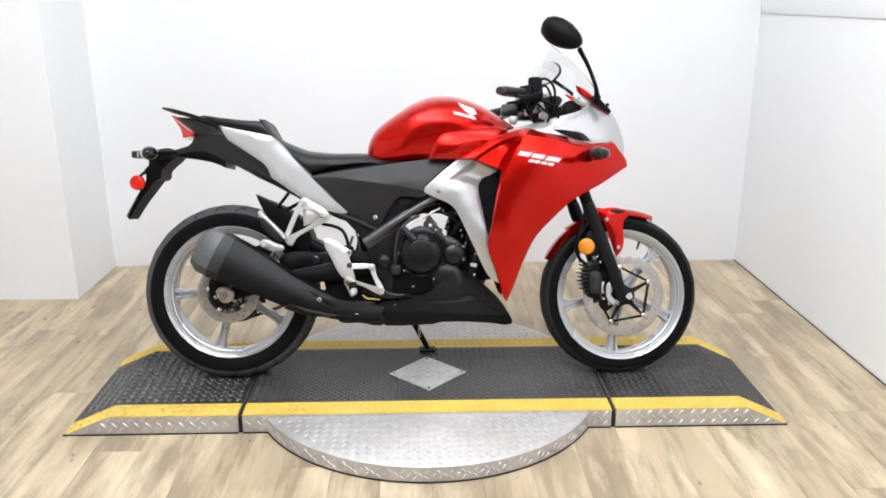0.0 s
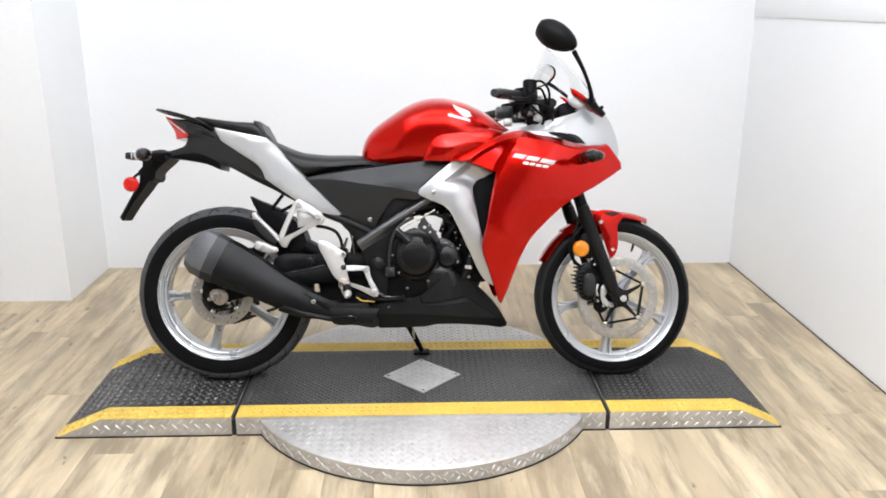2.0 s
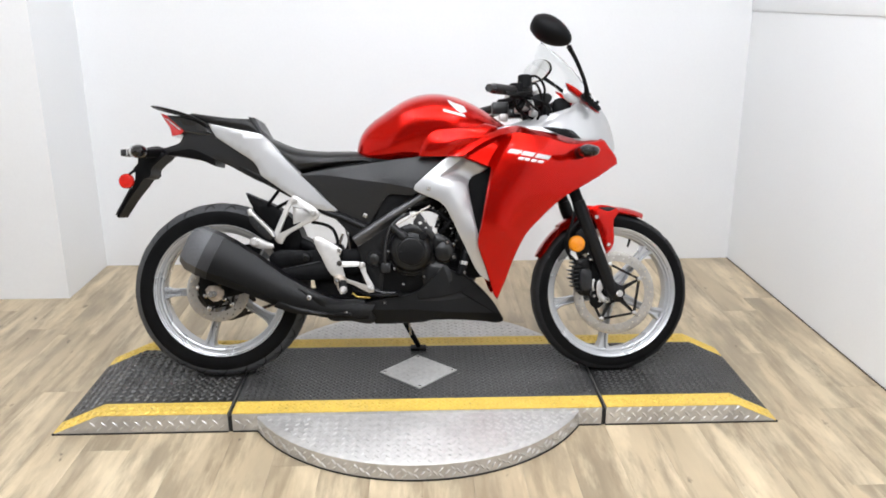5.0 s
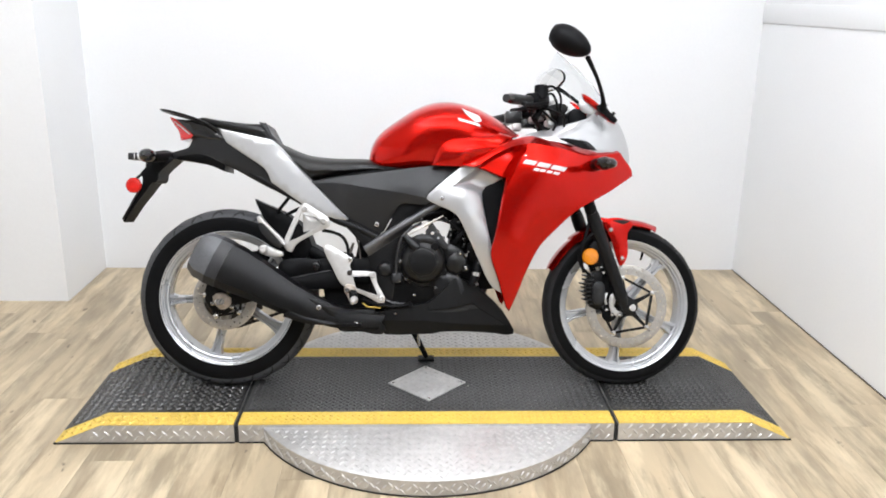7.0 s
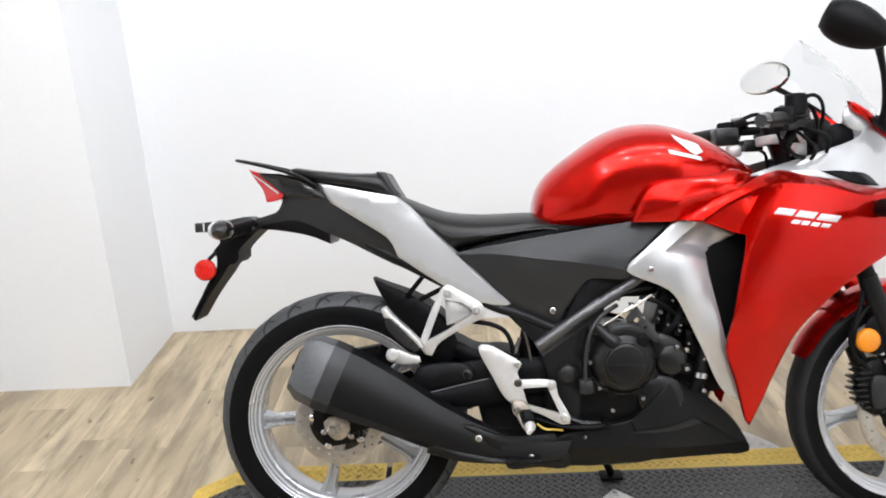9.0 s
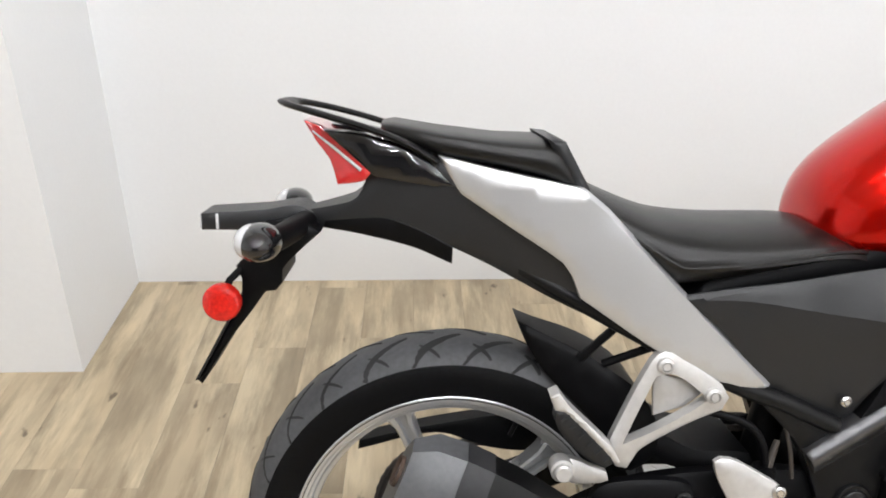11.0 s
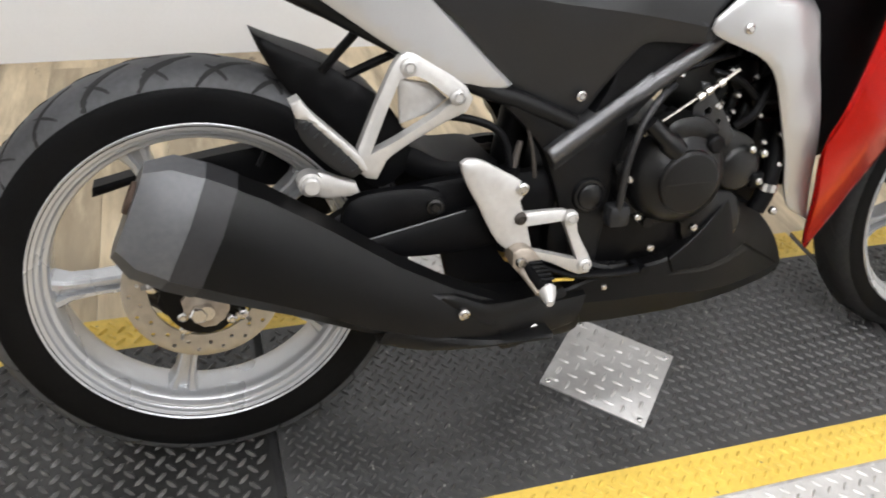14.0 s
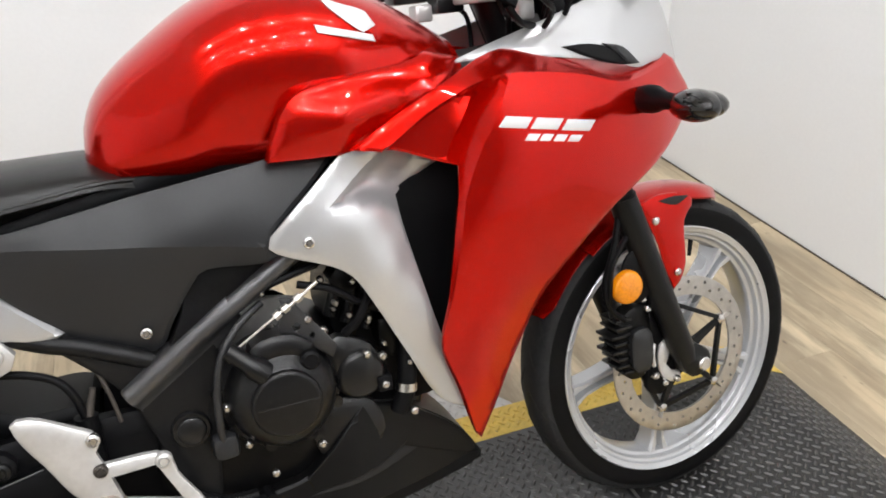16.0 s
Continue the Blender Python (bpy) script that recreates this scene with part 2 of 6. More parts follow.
def outline(pts, step=0.014):
    """A closed smooth line through the points; a point with a third value is a corner."""
    P = [Vector(p[:2]) for p in pts]
    corner = [len(p) > 2 for p in pts]
    n, out = len(P), []
    for i in range(n):
        a, b, c, d = P[i - 1], P[i], P[(i + 1) % n], P[(i + 2) % n]
        ln = (c - b).length
        t1 = (c - b) if corner[i] else (c - a).normalized() * ln
        t2 = (c - b) if corner[(i + 1) % n] else (d - b).normalized() * ln
        k = max(1, int(round(ln / step)))
        for j in range(k):
            s = j / k
            out.append((2 * s**3 - 3 * s * s + 1) * b + (s**3 - 2 * s * s + s) * t1 + (3 * s * s - 2 * s**3) * c + (s**3 - s * s) * t2)
    area = sum(out[i - 1].x * out[i].y - out[i].x * out[i - 1].y for i in range(len(out)))
    return out if area > 0 else out[::-1]


def inside(p, loop):
    hit = False
    for i in range(len(loop)):
        a, b = loop[i - 1], loop[i]
        if (a.y > p.y) != (b.y > p.y) and p.x < (b.x - a.x) * (p.y - a.y) / (b.y - a.y) + a.x:
            hit = not hit
    return hit


def two_sided(pts, fa, fb, lip=0.004, step=0.02, holes=(), lip_b=True, bm=None, lines=()):
    """A body with the given outline in the side view, between the depths fa and fb, its rim rounded by lip."""
    loop = outline(pts)
    n = len(loop)
    ring = []
    for i in range(n):
        t = (loop[(i + 1) % n] - loop[i - 1]).normalized()
        ring.append(loop[i] + Vector((-t.y, t.x)) * lip)
    ring = [r for r in ring if inside(r, loop)]
    coords = loop + ring
    edges = [(i, (i + 1) % n) for i in range(n)]
    cuts = [outline(h, 0.006) for h in holes]
    for cut in cuts:
        base = len(coords)
        coords = coords + cut
        edges += [(base + i, base + (i + 1) % len(cut)) for i in range(len(cut))]
    folds = []
    for line in lines:
        run = []
        for p in (Vector(q) for q in line):
            if inside(p, loop) and min((p - q).length for q in loop) > lip + 0.001:
                run.append(p)
        base = len(coords)
        coords = coords + run
        folds += run
        edges += [(base + i, base + i + 1) for i in range(len(run) - 1)]
    if step:
        xs, ys = [p.x for p in loop], [p.y for p in loop]
        row, y = 0, min(ys)
        while y < max(ys):
            x = min(xs) + (row % 2) * step / 2
            while x < max(xs):
                p = Vector((x, y))
                if inside(p, loop) and min((p - q).length_squared for q in loop) > (lip + 0.45 * step) ** 2 and (not folds or min((p - q).length_squared for q in folds) > (0.5 * step) ** 2):
                    coords.append(p)
                x += step
            y += step * 0.866
            row += 1
    vs, _, fs, orig, _, _ = delaunay_2d_cdt(coords, edges, [list(range(n))], 1, 1e-6)
    keep = []
    for f in fs:
        c = sum((vs[i] for i in f), Vector((0, 0))) / len(f)
        if not any(inside(c, cut) for cut in cuts):
            keep.append(f)
    rim = {i for i, o in enumerate(orig) if any(k < n for k in o)}
    bm = bm or bmesh.new()
    depth = lambda f, p: f(p.x, p.y) if callable(f) else f  # noqa: E731
    A, B = {}, {}
    for i in {i for f in keep for i in f}:
        p = vs[i]
        a, b = depth(fa, p), depth(fb, p)
        way = 1 if b > a else -1
        round_off = min(lip * 0.7, abs(b - a) * 0.4) if i in rim else 0
        A[i] = bm.verts.new((p.x, a + way * round_off, p.y))
        B[i] = bm.verts.new((p.x, b - way * (round_off if lip_b else 0), p.y))
    seen = {}
    for f in keep:
        bm.faces.new([A[i] for i in f])
        bm.faces.new([B[i] for i in reversed(f)])
        for i, j in zip(f, (*f[1:], f[0])):
            seen[(i, j)] = True
    for i, j in seen:
        if (j, i) not in seen:
            bm.faces.new([A[j], A[i], B[i], B[j]])
    return bm


def spline_depth(ctrl):
    """A smooth depth over the side view through the points (u, w, depth)."""
    c = np.array(ctrl, float)
    n = len(c)

    def kernel(d2):
        return np.where(d2 > 1e-12, d2 * np.log(np.maximum(d2, 1e-12)), 0.0)

    K = kernel(((c[:, None, :2] - c[None, :, :2]) ** 2).sum(-1)) + np.eye(n) * 1e-4
    Q = np.c_[np.ones(n), c[:, :2]]
    S = np.block([[K, Q], [Q.T, np.zeros((3, 3))]])
    w = np.linalg.solve(S, np.r_[c[:, 2], np.zeros(3)])

    def f(x, y):
        return float(kernel((c[:, 0] - x) ** 2 + (c[:, 1] - y) ** 2) @ w[:n] + w[n] + w[n + 1] * x + w[n + 2] * y)
    return f


def lathe(profile, cu=0.0, cw=0.0, seg=48, bm=None, closed=False, arc=None):
    """Turns (radius, depth) points round the sideways axis at (cu, cw)."""
    bm = bm or bmesh.new()
    a0, a1 = arc or (0, 2 * math.pi)
    full = arc is None
    rings = []
    for i in range(seg if full else seg + 1):
        a = a0 + (a1 - a0) * i / seg
        rings.append([bm.verts.new((cu + r * math.cos(a), v, cw + r * math.sin(a))) for r, v in profile])
    m = len(profile)
    for i in range(seg):
        p, q = rings[i], rings[(i + 1) % len(rings)]
        for j in range(m if closed else m - 1):
            jj = (j + 1) % m
            quad = [p[j], q[j], q[jj], p[jj]]
            bm.faces.new(quad)
    bmesh.ops.remove_doubles(bm, verts=bm.verts, dist=1e-6)
    return bm


def tube(points, r, n=10, bm=None, closed=False, flat=1.0):
    bm = bm or bmesh.new()
    P = [Vector(p) for p in points]
    rs = r if isinstance(r, (list, tuple)) else [r] * len(P)
    rings, side = [], None
    for i, p in enumerate(P):
        if closed:
            t = (P[(i + 1) % len(P)] - P[i - 1]).normalized()
        else:
            t = (P[min(i + 1, len(P) - 1)] - P[max(i - 1, 0)]).normalized()
        if side is None:
            side = t.cross(Vector((0, 0, 1)) if abs(t.z) < 0.9 else Vector((0, 1, 0))).normalized()
        side = (side - t * side.dot(t)).normalized()
        up = t.cross(side)
        rings.append([bm.verts.new(p + rs[i] * (math.cos(a) * side + flat * math.sin(a) * up)) for a in (2 * math.pi * k / n for k in range(n))])
    for i in range(len(P) if closed else len(P) - 1):
        a, b = rings[i], rings[(i + 1) % len(P)]
        for k in range(n):
            bm.faces.new([a[k], a[(k + 1) % n], b[(k + 1) % n], b[k]])
    if not closed:
        bm.faces.new(rings[0][::-1])
        bm.faces.new(rings[-1])
    return bm


def bend(points, k=6):
    """More points along a smooth open line."""
    P = [Vector(p) for p in points]
    out = []
    for i in range(len(P) - 1):
        a, b, c, d = P[max(i - 1, 0)], P[i], P[i + 1], P[min(i + 2, len(P) - 1)]
        for j in range(k):
            s = j / k
            out.append(0.5 * (2 * b + (c - a) * s + (2 * a - 5 * b + 4 * c - d) * s * s + (3 * b - a - 3 * c + d) * s**3))
    return out + [P[-1]]


def loft(rings, bm=None, caps=True):
    bm = bm or bmesh.new()
    R = [[bm.verts.new(p) for p in ring] for ring in rings]
    n = len(R[0])
    for a, b in zip(R, R[1:]):
        for k in range(n):
            bm.faces.new([a[k], a[(k + 1) % n], b[(k + 1) % n], b[k]])
    if caps:
        bm.faces.new(R[0][::-1])
        bm.faces.new(R[-1])
    return bm


def along(table, x):
    """Smooth value at x of a table of (x, value)."""
    if x <= table[0][0]:
        return table[0][1]
    for (a, p), (b, q) in zip(table, table[1:]):
        if x <= b:
            i = [t[0] for t in table].index(a)
            m1 = (q - table[i - 1][1]) / (b - table[i - 1][0]) if i else (q - p) / (b - a)
            m2 = (table[i + 2][1] - p) / (table[i + 2][0] - a) if i + 2 < len(table) else (q - p) / (b - a)
            s, h = (x - a) / (b - a), b - a
            return (2 * s**3 - 3 * s * s + 1) * p + (s**3 - 2 * s * s + s) * h * m1 + (3 * s * s - 2 * s**3) * q + (s**3 - s * s) * h * m2
    return table[-1][1]


def screw(u, w, v, r=0.007, h=0.005, bm=None):
    """A dome-headed screw that points to the right-hand side."""
    return lathe([(0, v - h), (r * 0.45, v - h), (r * 0.5, v - h * 0.6), (r * 0.6, v - h * 0.95), (r * 0.92, v - h * 0.6), (r, v - h * 0.1), (r, v + 0.004)],
                 u, w, 12, bm)


def lug_field(bm, spots, length, width, height, place):
    """Raised tread lugs: long low ridges with sloped ends; place(x, y) gives the height of the plate and its slope along x."""
    for x, y, turn in spots:
        z, slope = place(x, y)
        c, s = math.cos(turn), math.sin(turn)
        base, top = [], []
        for a, b in ((-1, 0), (-0.45, -1), (0.45, -1), (1, 0), (0.45, 1), (-0.45, 1)):
            dx, dy = a * length / 2 * c - b * width / 2 * s, a * length / 2 * s + b * width / 2 * c
            base.append(bm.verts.new((x + dx, y + dy, z + slope * dx - 0.0004)))
        for a in (-0.55, 0.55):
            dx, dy = a * length / 2 * c, a * length / 2 * s
            top.append(bm.verts.new((x + dx, y + dy, z + slope * dx + height)))
        l, r = top
        for f in ((base[0], base[1], l), (base[1], base[2], r, l), (base[2], base[3], r), (base[3], base[4], r), (base[4], base[5], l, r), (base[5], base[0], l)):
            bm.faces.new(f)
    return bm


# ---------------------------------------------------------------- room
BACK, RIGHT, PIER_X, PIER_Y, LEFT, FRONT = 1.443, 1.69, -1.632, 0.95, -3.6, -6.5


def wall(name, lo, hi, label, paint=None):
    bm = box(bmesh.new(), lo, hi)
    return thing(name, bm, paint or M_WALL, label, "wall", kind="structure")


wall("wall_north", (PIER_X - 0.15, BACK, 0), (RIGHT + 0.12, BACK + 0.12, CEILING), "smooth white painted wall behind the platform")
wall("wall_east", (RIGHT, FRONT - 0.12, 0), (RIGHT + 0.12, BACK, CEILING), "smooth white painted side wall with a ledge")
wall("wall_pier", (LEFT, PIER_Y, 0), (PIER_X, BACK, CEILING), "white painted pier that stands out of the wall")
wall("wall_west", (LEFT - 0.12, FRONT - 0.12, 0), (LEFT, BACK, CEILING), "plain white painted wall")
# added wall, never in view; its grey darkens what the bike mirrors
wall("wall_south", (LEFT, FRONT - 0.12, 0), (RIGHT, FRONT, CEILING), "unseen grey wall added to dim the reflections in the bodywork", M_UNSEEN_WALL)
thing("ceiling", box(bmesh.new(), (LEFT - 0.12, FRONT - 0.12, CEILING), (RIGHT + 0.12, BACK + 0.12, CEILING + 0.1)), M_CEIL,
      "plain white ceiling with recessed lamps", "ceiling", kind="structure")
thing("trim", box(bmesh.new(), (RIGHT - 0.006, FRONT + 0.001, 0.0002), (RIGHT - 0.0005, BACK - 0.001, 0.004), 0.001), M_JOINT,
      "dark gap strip between the planks and the side wall", "trim", kind="structure")
thing("trim", box(bmesh.new(), (RIGHT - 0.007, FRONT, 1.285), (RIGHT - 0.0005, BACK - 0.001, 1.375), 0.004), M_WALL,
      "narrow white rail along the side wall", "trim", kind="structure")
floor = thing("floor", box(bmesh.new(), (LEFT, FRONT, -0.06), (RIGHT, BACK, -0.003)), M_JOINT,
              "greyed oak vinyl plank floor with dark grain", "floor", kind="structure")


def ceiling_spot(x, y):
    lamp = hollow("spot_light", "small round recessed ceiling spot with a white rim", "spot light", pose(x, y, CEILING))
    lamp["group"] = "recessed ceiling spots"
    bm = bmesh.new()
    prof = [(0.034, 0.0), (0.034, 0.012), (0.05, 0.014), (0.055, 0.008), (0.055, -0.001)]
    lathe(prof, 0, 0, 24, bm)
    part("rim", bm, M_CEIL, lamp, m=Matrix.Rotation(radians(90), 4, "X"))
    bm = lathe([(0.0, 0.026), (0.012, 0.0235), (0.021, 0.016), (0.026, 0.006), (0.027, 0.001)], 0, 0, 16)
    part("bulb", bm, M_BULB, lamp, "glowing white bulb", m=Matrix.Rotation(radians(-90), 4, "X"))


for x, y in SPOTS:
    ceiling_spot(x, y)

# ---------------------------------------------------------------- platform
NEAR, FAR, TOP = -0.335, 0.262, 0.065
END_L, BREAK_L, SEAM_L, SEAM_R, BREAK_R, END_R = -1.178, -1.026, -0.602, 0.621, 1.065, 1.205
BAND = 0.082
DISC_X, DISC_Y, DISC_R, DISC_TOP = 0.012, -0.037, 0.605, 0.056


def deck_height(x, y):
    if x < BREAK_L:
        return TOP * (x - END_L) / (BREAK_L - END_L), TOP / (BREAK_L - END_L)
    if x > BREAK_R:
        return TOP * (END_R - x) / (END_R - BREAK_R), -TOP / (END_R - BREAK_R)
    return TOP, 0.0


def deck_body(lo, hi, breaks):
    """Steel deck with a sloped end, plus its painted top and side bands."""
    prof = sorted({lo, hi, *breaks})
    bm = bmesh.new()
    rows = []
    for y in (NEAR, FAR):
        rows.append(([bm.verts.new((x, y, 0.0)) for x in prof], [bm.verts.new((x, y, max(0.002, deck_height(x, y)[0]))) for x in prof]))
    for k in range(len(prof) - 1):
        (b0, t0), (b1, t1) = rows
        bm.faces.new((t0[k], t0[k + 1], t1[k + 1], t1[k]))
        bm.faces.new((b0[k], b1[k], b1[k + 1], b0[k + 1]))
        bm.faces.new((b0[k], b0[k + 1], t0[k + 1], t0[k]))
        bm.faces.new((b1[k + 1], b1[k], t1[k], t1[k + 1]))
    for k in (0, -1):
        bm.faces.new((rows[0][0][k], rows[0][1][k], rows[1][1][k], rows[1][0][k]))
    return bm


def deck_sheet(lo, hi, y0, y1, breaks, lift):
    bm = bmesh.new()
    prof = sorted({lo, hi, *breaks})
    pts = [(x, deck_height(x, 0)[0] + lift) for x in prof]
    low = [(x, z - lift - 0.0005 + 0.0) for x, z in pts]
    rings = []
    for (x, z), (_, zl) in zip(pts, low):
        rings.append([(x, y0, zl), (x, y1, zl), (x, y1, z), (x, y0, z)])
    return loft(rings, bm)


def lug_spots(x0, x1, y0, y1, pitch=0.033):
    out = []
    for i in range(int(math.floor(x0 / (pitch / 2))), int(math.ceil(x1 / (pitch / 2))) + 1):
        for j in range(int(math.floor(y0 / (pitch / 2))), int(math.ceil(y1 / (pitch / 2))) + 1):
            if (i + j) % 2:
                continue
            x, y = i * pitch / 2, j * pitch / 2
            if x0 + 0.009 < x < x1 - 0.009 and y0 + 0.009 < y < y1 - 0.009:
                out.append((x, y, radians(45 if i % 2 else -45)))
    return out


def side_lugs(bm, x0, x1, z1, y):
    """Lugs on the upright edge that faces the camera's side (or the far side)."""
    tmp = bmesh.new()
    spots = [(x, z, t) for x, z, t in lug_spots(x0, x1, 0.004, 0.066, 0.036) if z < z1(x) - 0.008]
    lug_field(tmp, spots, 0.026, 0.0075, 0.0032, lambda a, b: (0.0, 0.0))
    tmp.transform(Matrix.Translation((0, y, 0)) @ Matrix.Rotation(radians(90), 4, "X"))
    me = bpy.data.meshes.new("tmp")
    tmp.to_mesh(me)
    tmp.free()
    bm.from_mesh(me)
    bpy.data.meshes.remove(me)


def platform_section(name, lo, hi, breaks, label, category):
    base = hollow(name, label, category, pose(0, 0, 0))
    part("body", deck_body(lo, hi, breaks), M_ALU, base, "bright aluminium tread plate edge")
    part("top", deck_sheet(lo, hi, NEAR + BAND, FAR - BAND, breaks, 0.0022), M_DECK_WORN if name == "turntable_deck" else M_DECK, base, "worn black painted tread plate")
    for y0, y1 in ((NEAR, NEAR + BAND), (FAR - BAND, FAR)):
        part("band", deck_sheet(lo, hi, y0 + 0.0004, y1 - 0.0004, breaks, 0.0024), M_YELLOW, base, "yellow painted safety band")
    skip = (lambda x, y: abs(x - 0.012) + abs(y + 0.047) < 0.146) if name == "turntable_deck" else (lambda x, y: False)
    for y0, y1, mat, tag in ((NEAR + BAND, FAR - BAND, M_LUG if lo < -1 else M_LUG_DULL, "rubbed"), (NEAR, NEAR + BAND, M_YELLOW, ""), (FAR - BAND, FAR, M_YELLOW, "")):
        pitch = 0.0305 if lo < -1 else 0.0235
        spots = [s for s in lug_spots(lo, hi, y0, y1, pitch) if not skip(s[0], s[1])]
        bm = lug_field(bmesh.new(), spots, 0.82 * pitch, 0.30 * pitch, 0.0042 if lo < -1 else 0.0027, lambda x, y: (deck_height(x, y)[0] + 0.0022, deck_height(x, y)[1]))
        ob = part("tread_relief", bm, mat, base)
        ob["kind"] = "stuff"
    # dark gap along the floor, drawn as a thin black strip
    part("base_shade", box(bmesh.new(), (lo, NEAR - 0.0015, 0.0), (hi, NEAR + 0.004, 0.0055)), M_GAP_SHADE, base, "black strip for the shade under the edge")
    bm = bmesh.new()
    side_lugs(bm, lo, hi, lambda x: deck_height(x, 0)[0], NEAR)
    ob = part("edge_relief", bm, M_ALU, base)
    ob["kind"] = "stuff"
    return base


platform_section("ramp", END_L, SEAM_L - 0.0075, (BREAK_L,), "black tread plate ramp with yellow edge bands", "ramp")["group"] = "ramps of the platform"
platform_section("ramp", SEAM_R + 0.0075, END_R, (BREAK_R,), "black tread plate ramp with yellow edge bands", "ramp")["group"] = "ramps of the platform"
deck = platform_section("turntable_deck", SEAM_L + 0.0075, SEAM_R - 0.0075, (), "black tread plate deck between the ramps, yellow edges", "platform")

for x in (SEAM_L, SEAM_R):
    # added strip that blackens the open gap between the sections
    part("seam_shade", box(bmesh.new(), (x - 0.0073, NEAR + 0.006, 0.0), (x + 0.0073, FAR - 0.002, TOP - 0.010)), M_GAP_SHADE, deck, "black strip for the shade in the gap")

# bright patch plate, standing on its corner
bm = bmesh.new()
PATCH = Matrix.Translation((0.012, -0.047, TOP + 0.0022)) @ Matrix.Rotation(radians(46.5), 4, "Z")
box(bm, (-0.098, -0.098, 0), (0.098, 0.098, 0.004), 0.001)
patch = part("patch_plate", bm, M_ALU, deck, "square bright aluminium tread plate patch", m=PATCH)
spots = [(x * 0.0262, y * 0.0262, radians(0 if (x + y) % 2 else 90)) for x in range(-3, 4) for y in range(-3, 4)]
part("tread_relief", lug_field(bmesh.new(), spots, 0.0235, 0.0070, 0.0026, lambda x, y: (0.004, 0)), M_ALU, patch, m=PATCH)["kind"] = "stuff"
for a in (-1, 1):
    for b in (-1, 1):
        bm = lathe([(0, -0.003), (0.004, -0.0027), (0.006, -0.001), (0.0065, 0.0005)], 0, 0, 12)
        bm.transform(PATCH @ Matrix.Translation((a * 0.086, b * 0.086, 0.004)) @ Matrix.Rotation(radians(90), 4, "X") @ Matrix.Rotation(radians(180), 4, "X"))
        part("screw", bm, M_STEEL, patch)

disc = hollow("turntable", "round bright aluminium tread plate turntable on the floor", "turntable", pose(DISC_X, DISC_Y, 0))
bm = lathe([(0.0, 0.0), (DISC_R, 0.0), (DISC_R, -DISC_TOP + 0.003), (DISC_R - 0.004, -DISC_TOP), (0.0, -DISC_TOP)], 0, 0, 96)
part("disc", bm, M_ALU, disc, m=Matrix.Rotation(radians(-90), 4, "X"))
# the shaded gap below the disc, drawn as a black ring
part("base_shade_ring", lathe([(DISC_R - 0.01, 0.0), (DISC_R + 0.0015, 0.0), (DISC_R + 0.0015, -0.0055), (DISC_R - 0.01, -0.0055)], 0, 0, 96, closed=True), M_GAP_SHADE, disc, "black ring for the shade under the rim", m=Matrix.Rotation(radians(-90), 4, "X"))
spots = [s for s in lug_spots(-0.62, 0.62, -0.62, 0.62, 0.031) if math.hypot(s[0], s[1]) < DISC_R - 0.014
         and not (NEAR - DISC_Y - 0.01 < s[1] < FAR - DISC_Y + 0.01)]
part("tread_relief", lug_field(bmesh.new(), spots, 0.022, 0.0072, 0.0024, lambda x, y: (DISC_TOP, 0)), M_ALU, disc)["kind"] = "stuff"
bm = bmesh.new()
for i in range(210):
    a = 2 * math.pi * i / 210
    for z, t in ((0.016, 45), (0.036, -45)) if i % 2 else ((0.026, 45),):
        tmp = lug_field(bmesh.new(), [(0, 0, radians(t if i % 4 < 2 else -t))], 0.022, 0.007, 0.0030, lambda x, y: (0, 0))
        tmp.transform(Matrix.Rotation(a, 4, "Z") @ Matrix.Translation((DISC_R, 0, z)) @ Matrix.Rotation(radians(90), 4, "Y"))
        me = bpy.data.meshes.new("tmp")
        tmp.to_mesh(me)
        tmp.free()
        bm.from_mesh(me)
        bpy.data.meshes.remove(me)
part("rim_relief", bm, M_ALU, disc)["kind"] = "stuff"

# ---------------------------------------------------------------- motorcycle, leaning on its side stand
# Local axes: x ahead, y to its left, z up; the right-hand side faces the camera.
bike = hollow("motorcycle", "red and silver sports motorcycle leaning on its side stand", "motorcycle", pose(0.006, -0.06, 0.0672, -14.5, 0, 0))
REAR, FRONTW = (-0.684, 0.307), (0.692, 0.2865)
BARS = Matrix.Translation((FRONTW[0], -0.06, 0)) @ Matrix.Rotation(radians(0.6), 4, "Z") @ Matrix.Translation((-FRONTW[0], 0.06, 0))
TURNED = Matrix.Translation((FRONTW[0], 0, 0)) @ Matrix.Rotation(radians(4.2), 4, "Z") @ Matrix.Translation((-FRONTW[0], 0, 0))
STEER = Matrix.Translation((0.004, 0.022, -0.003)) @ TURNED
REST = TOP + 0.0030


def settle(bm, m):
    """Moves a tyre to its place and flattens it where it rests on the deck."""
    bm.transform(m)
    there, back = bike.matrix_world, bike.matrix_world.inverted()
    for v in bm.verts:
        p = there @ v.co
        if p.z < REST:
            p.z = REST
            v.co = back @ p
    return bm


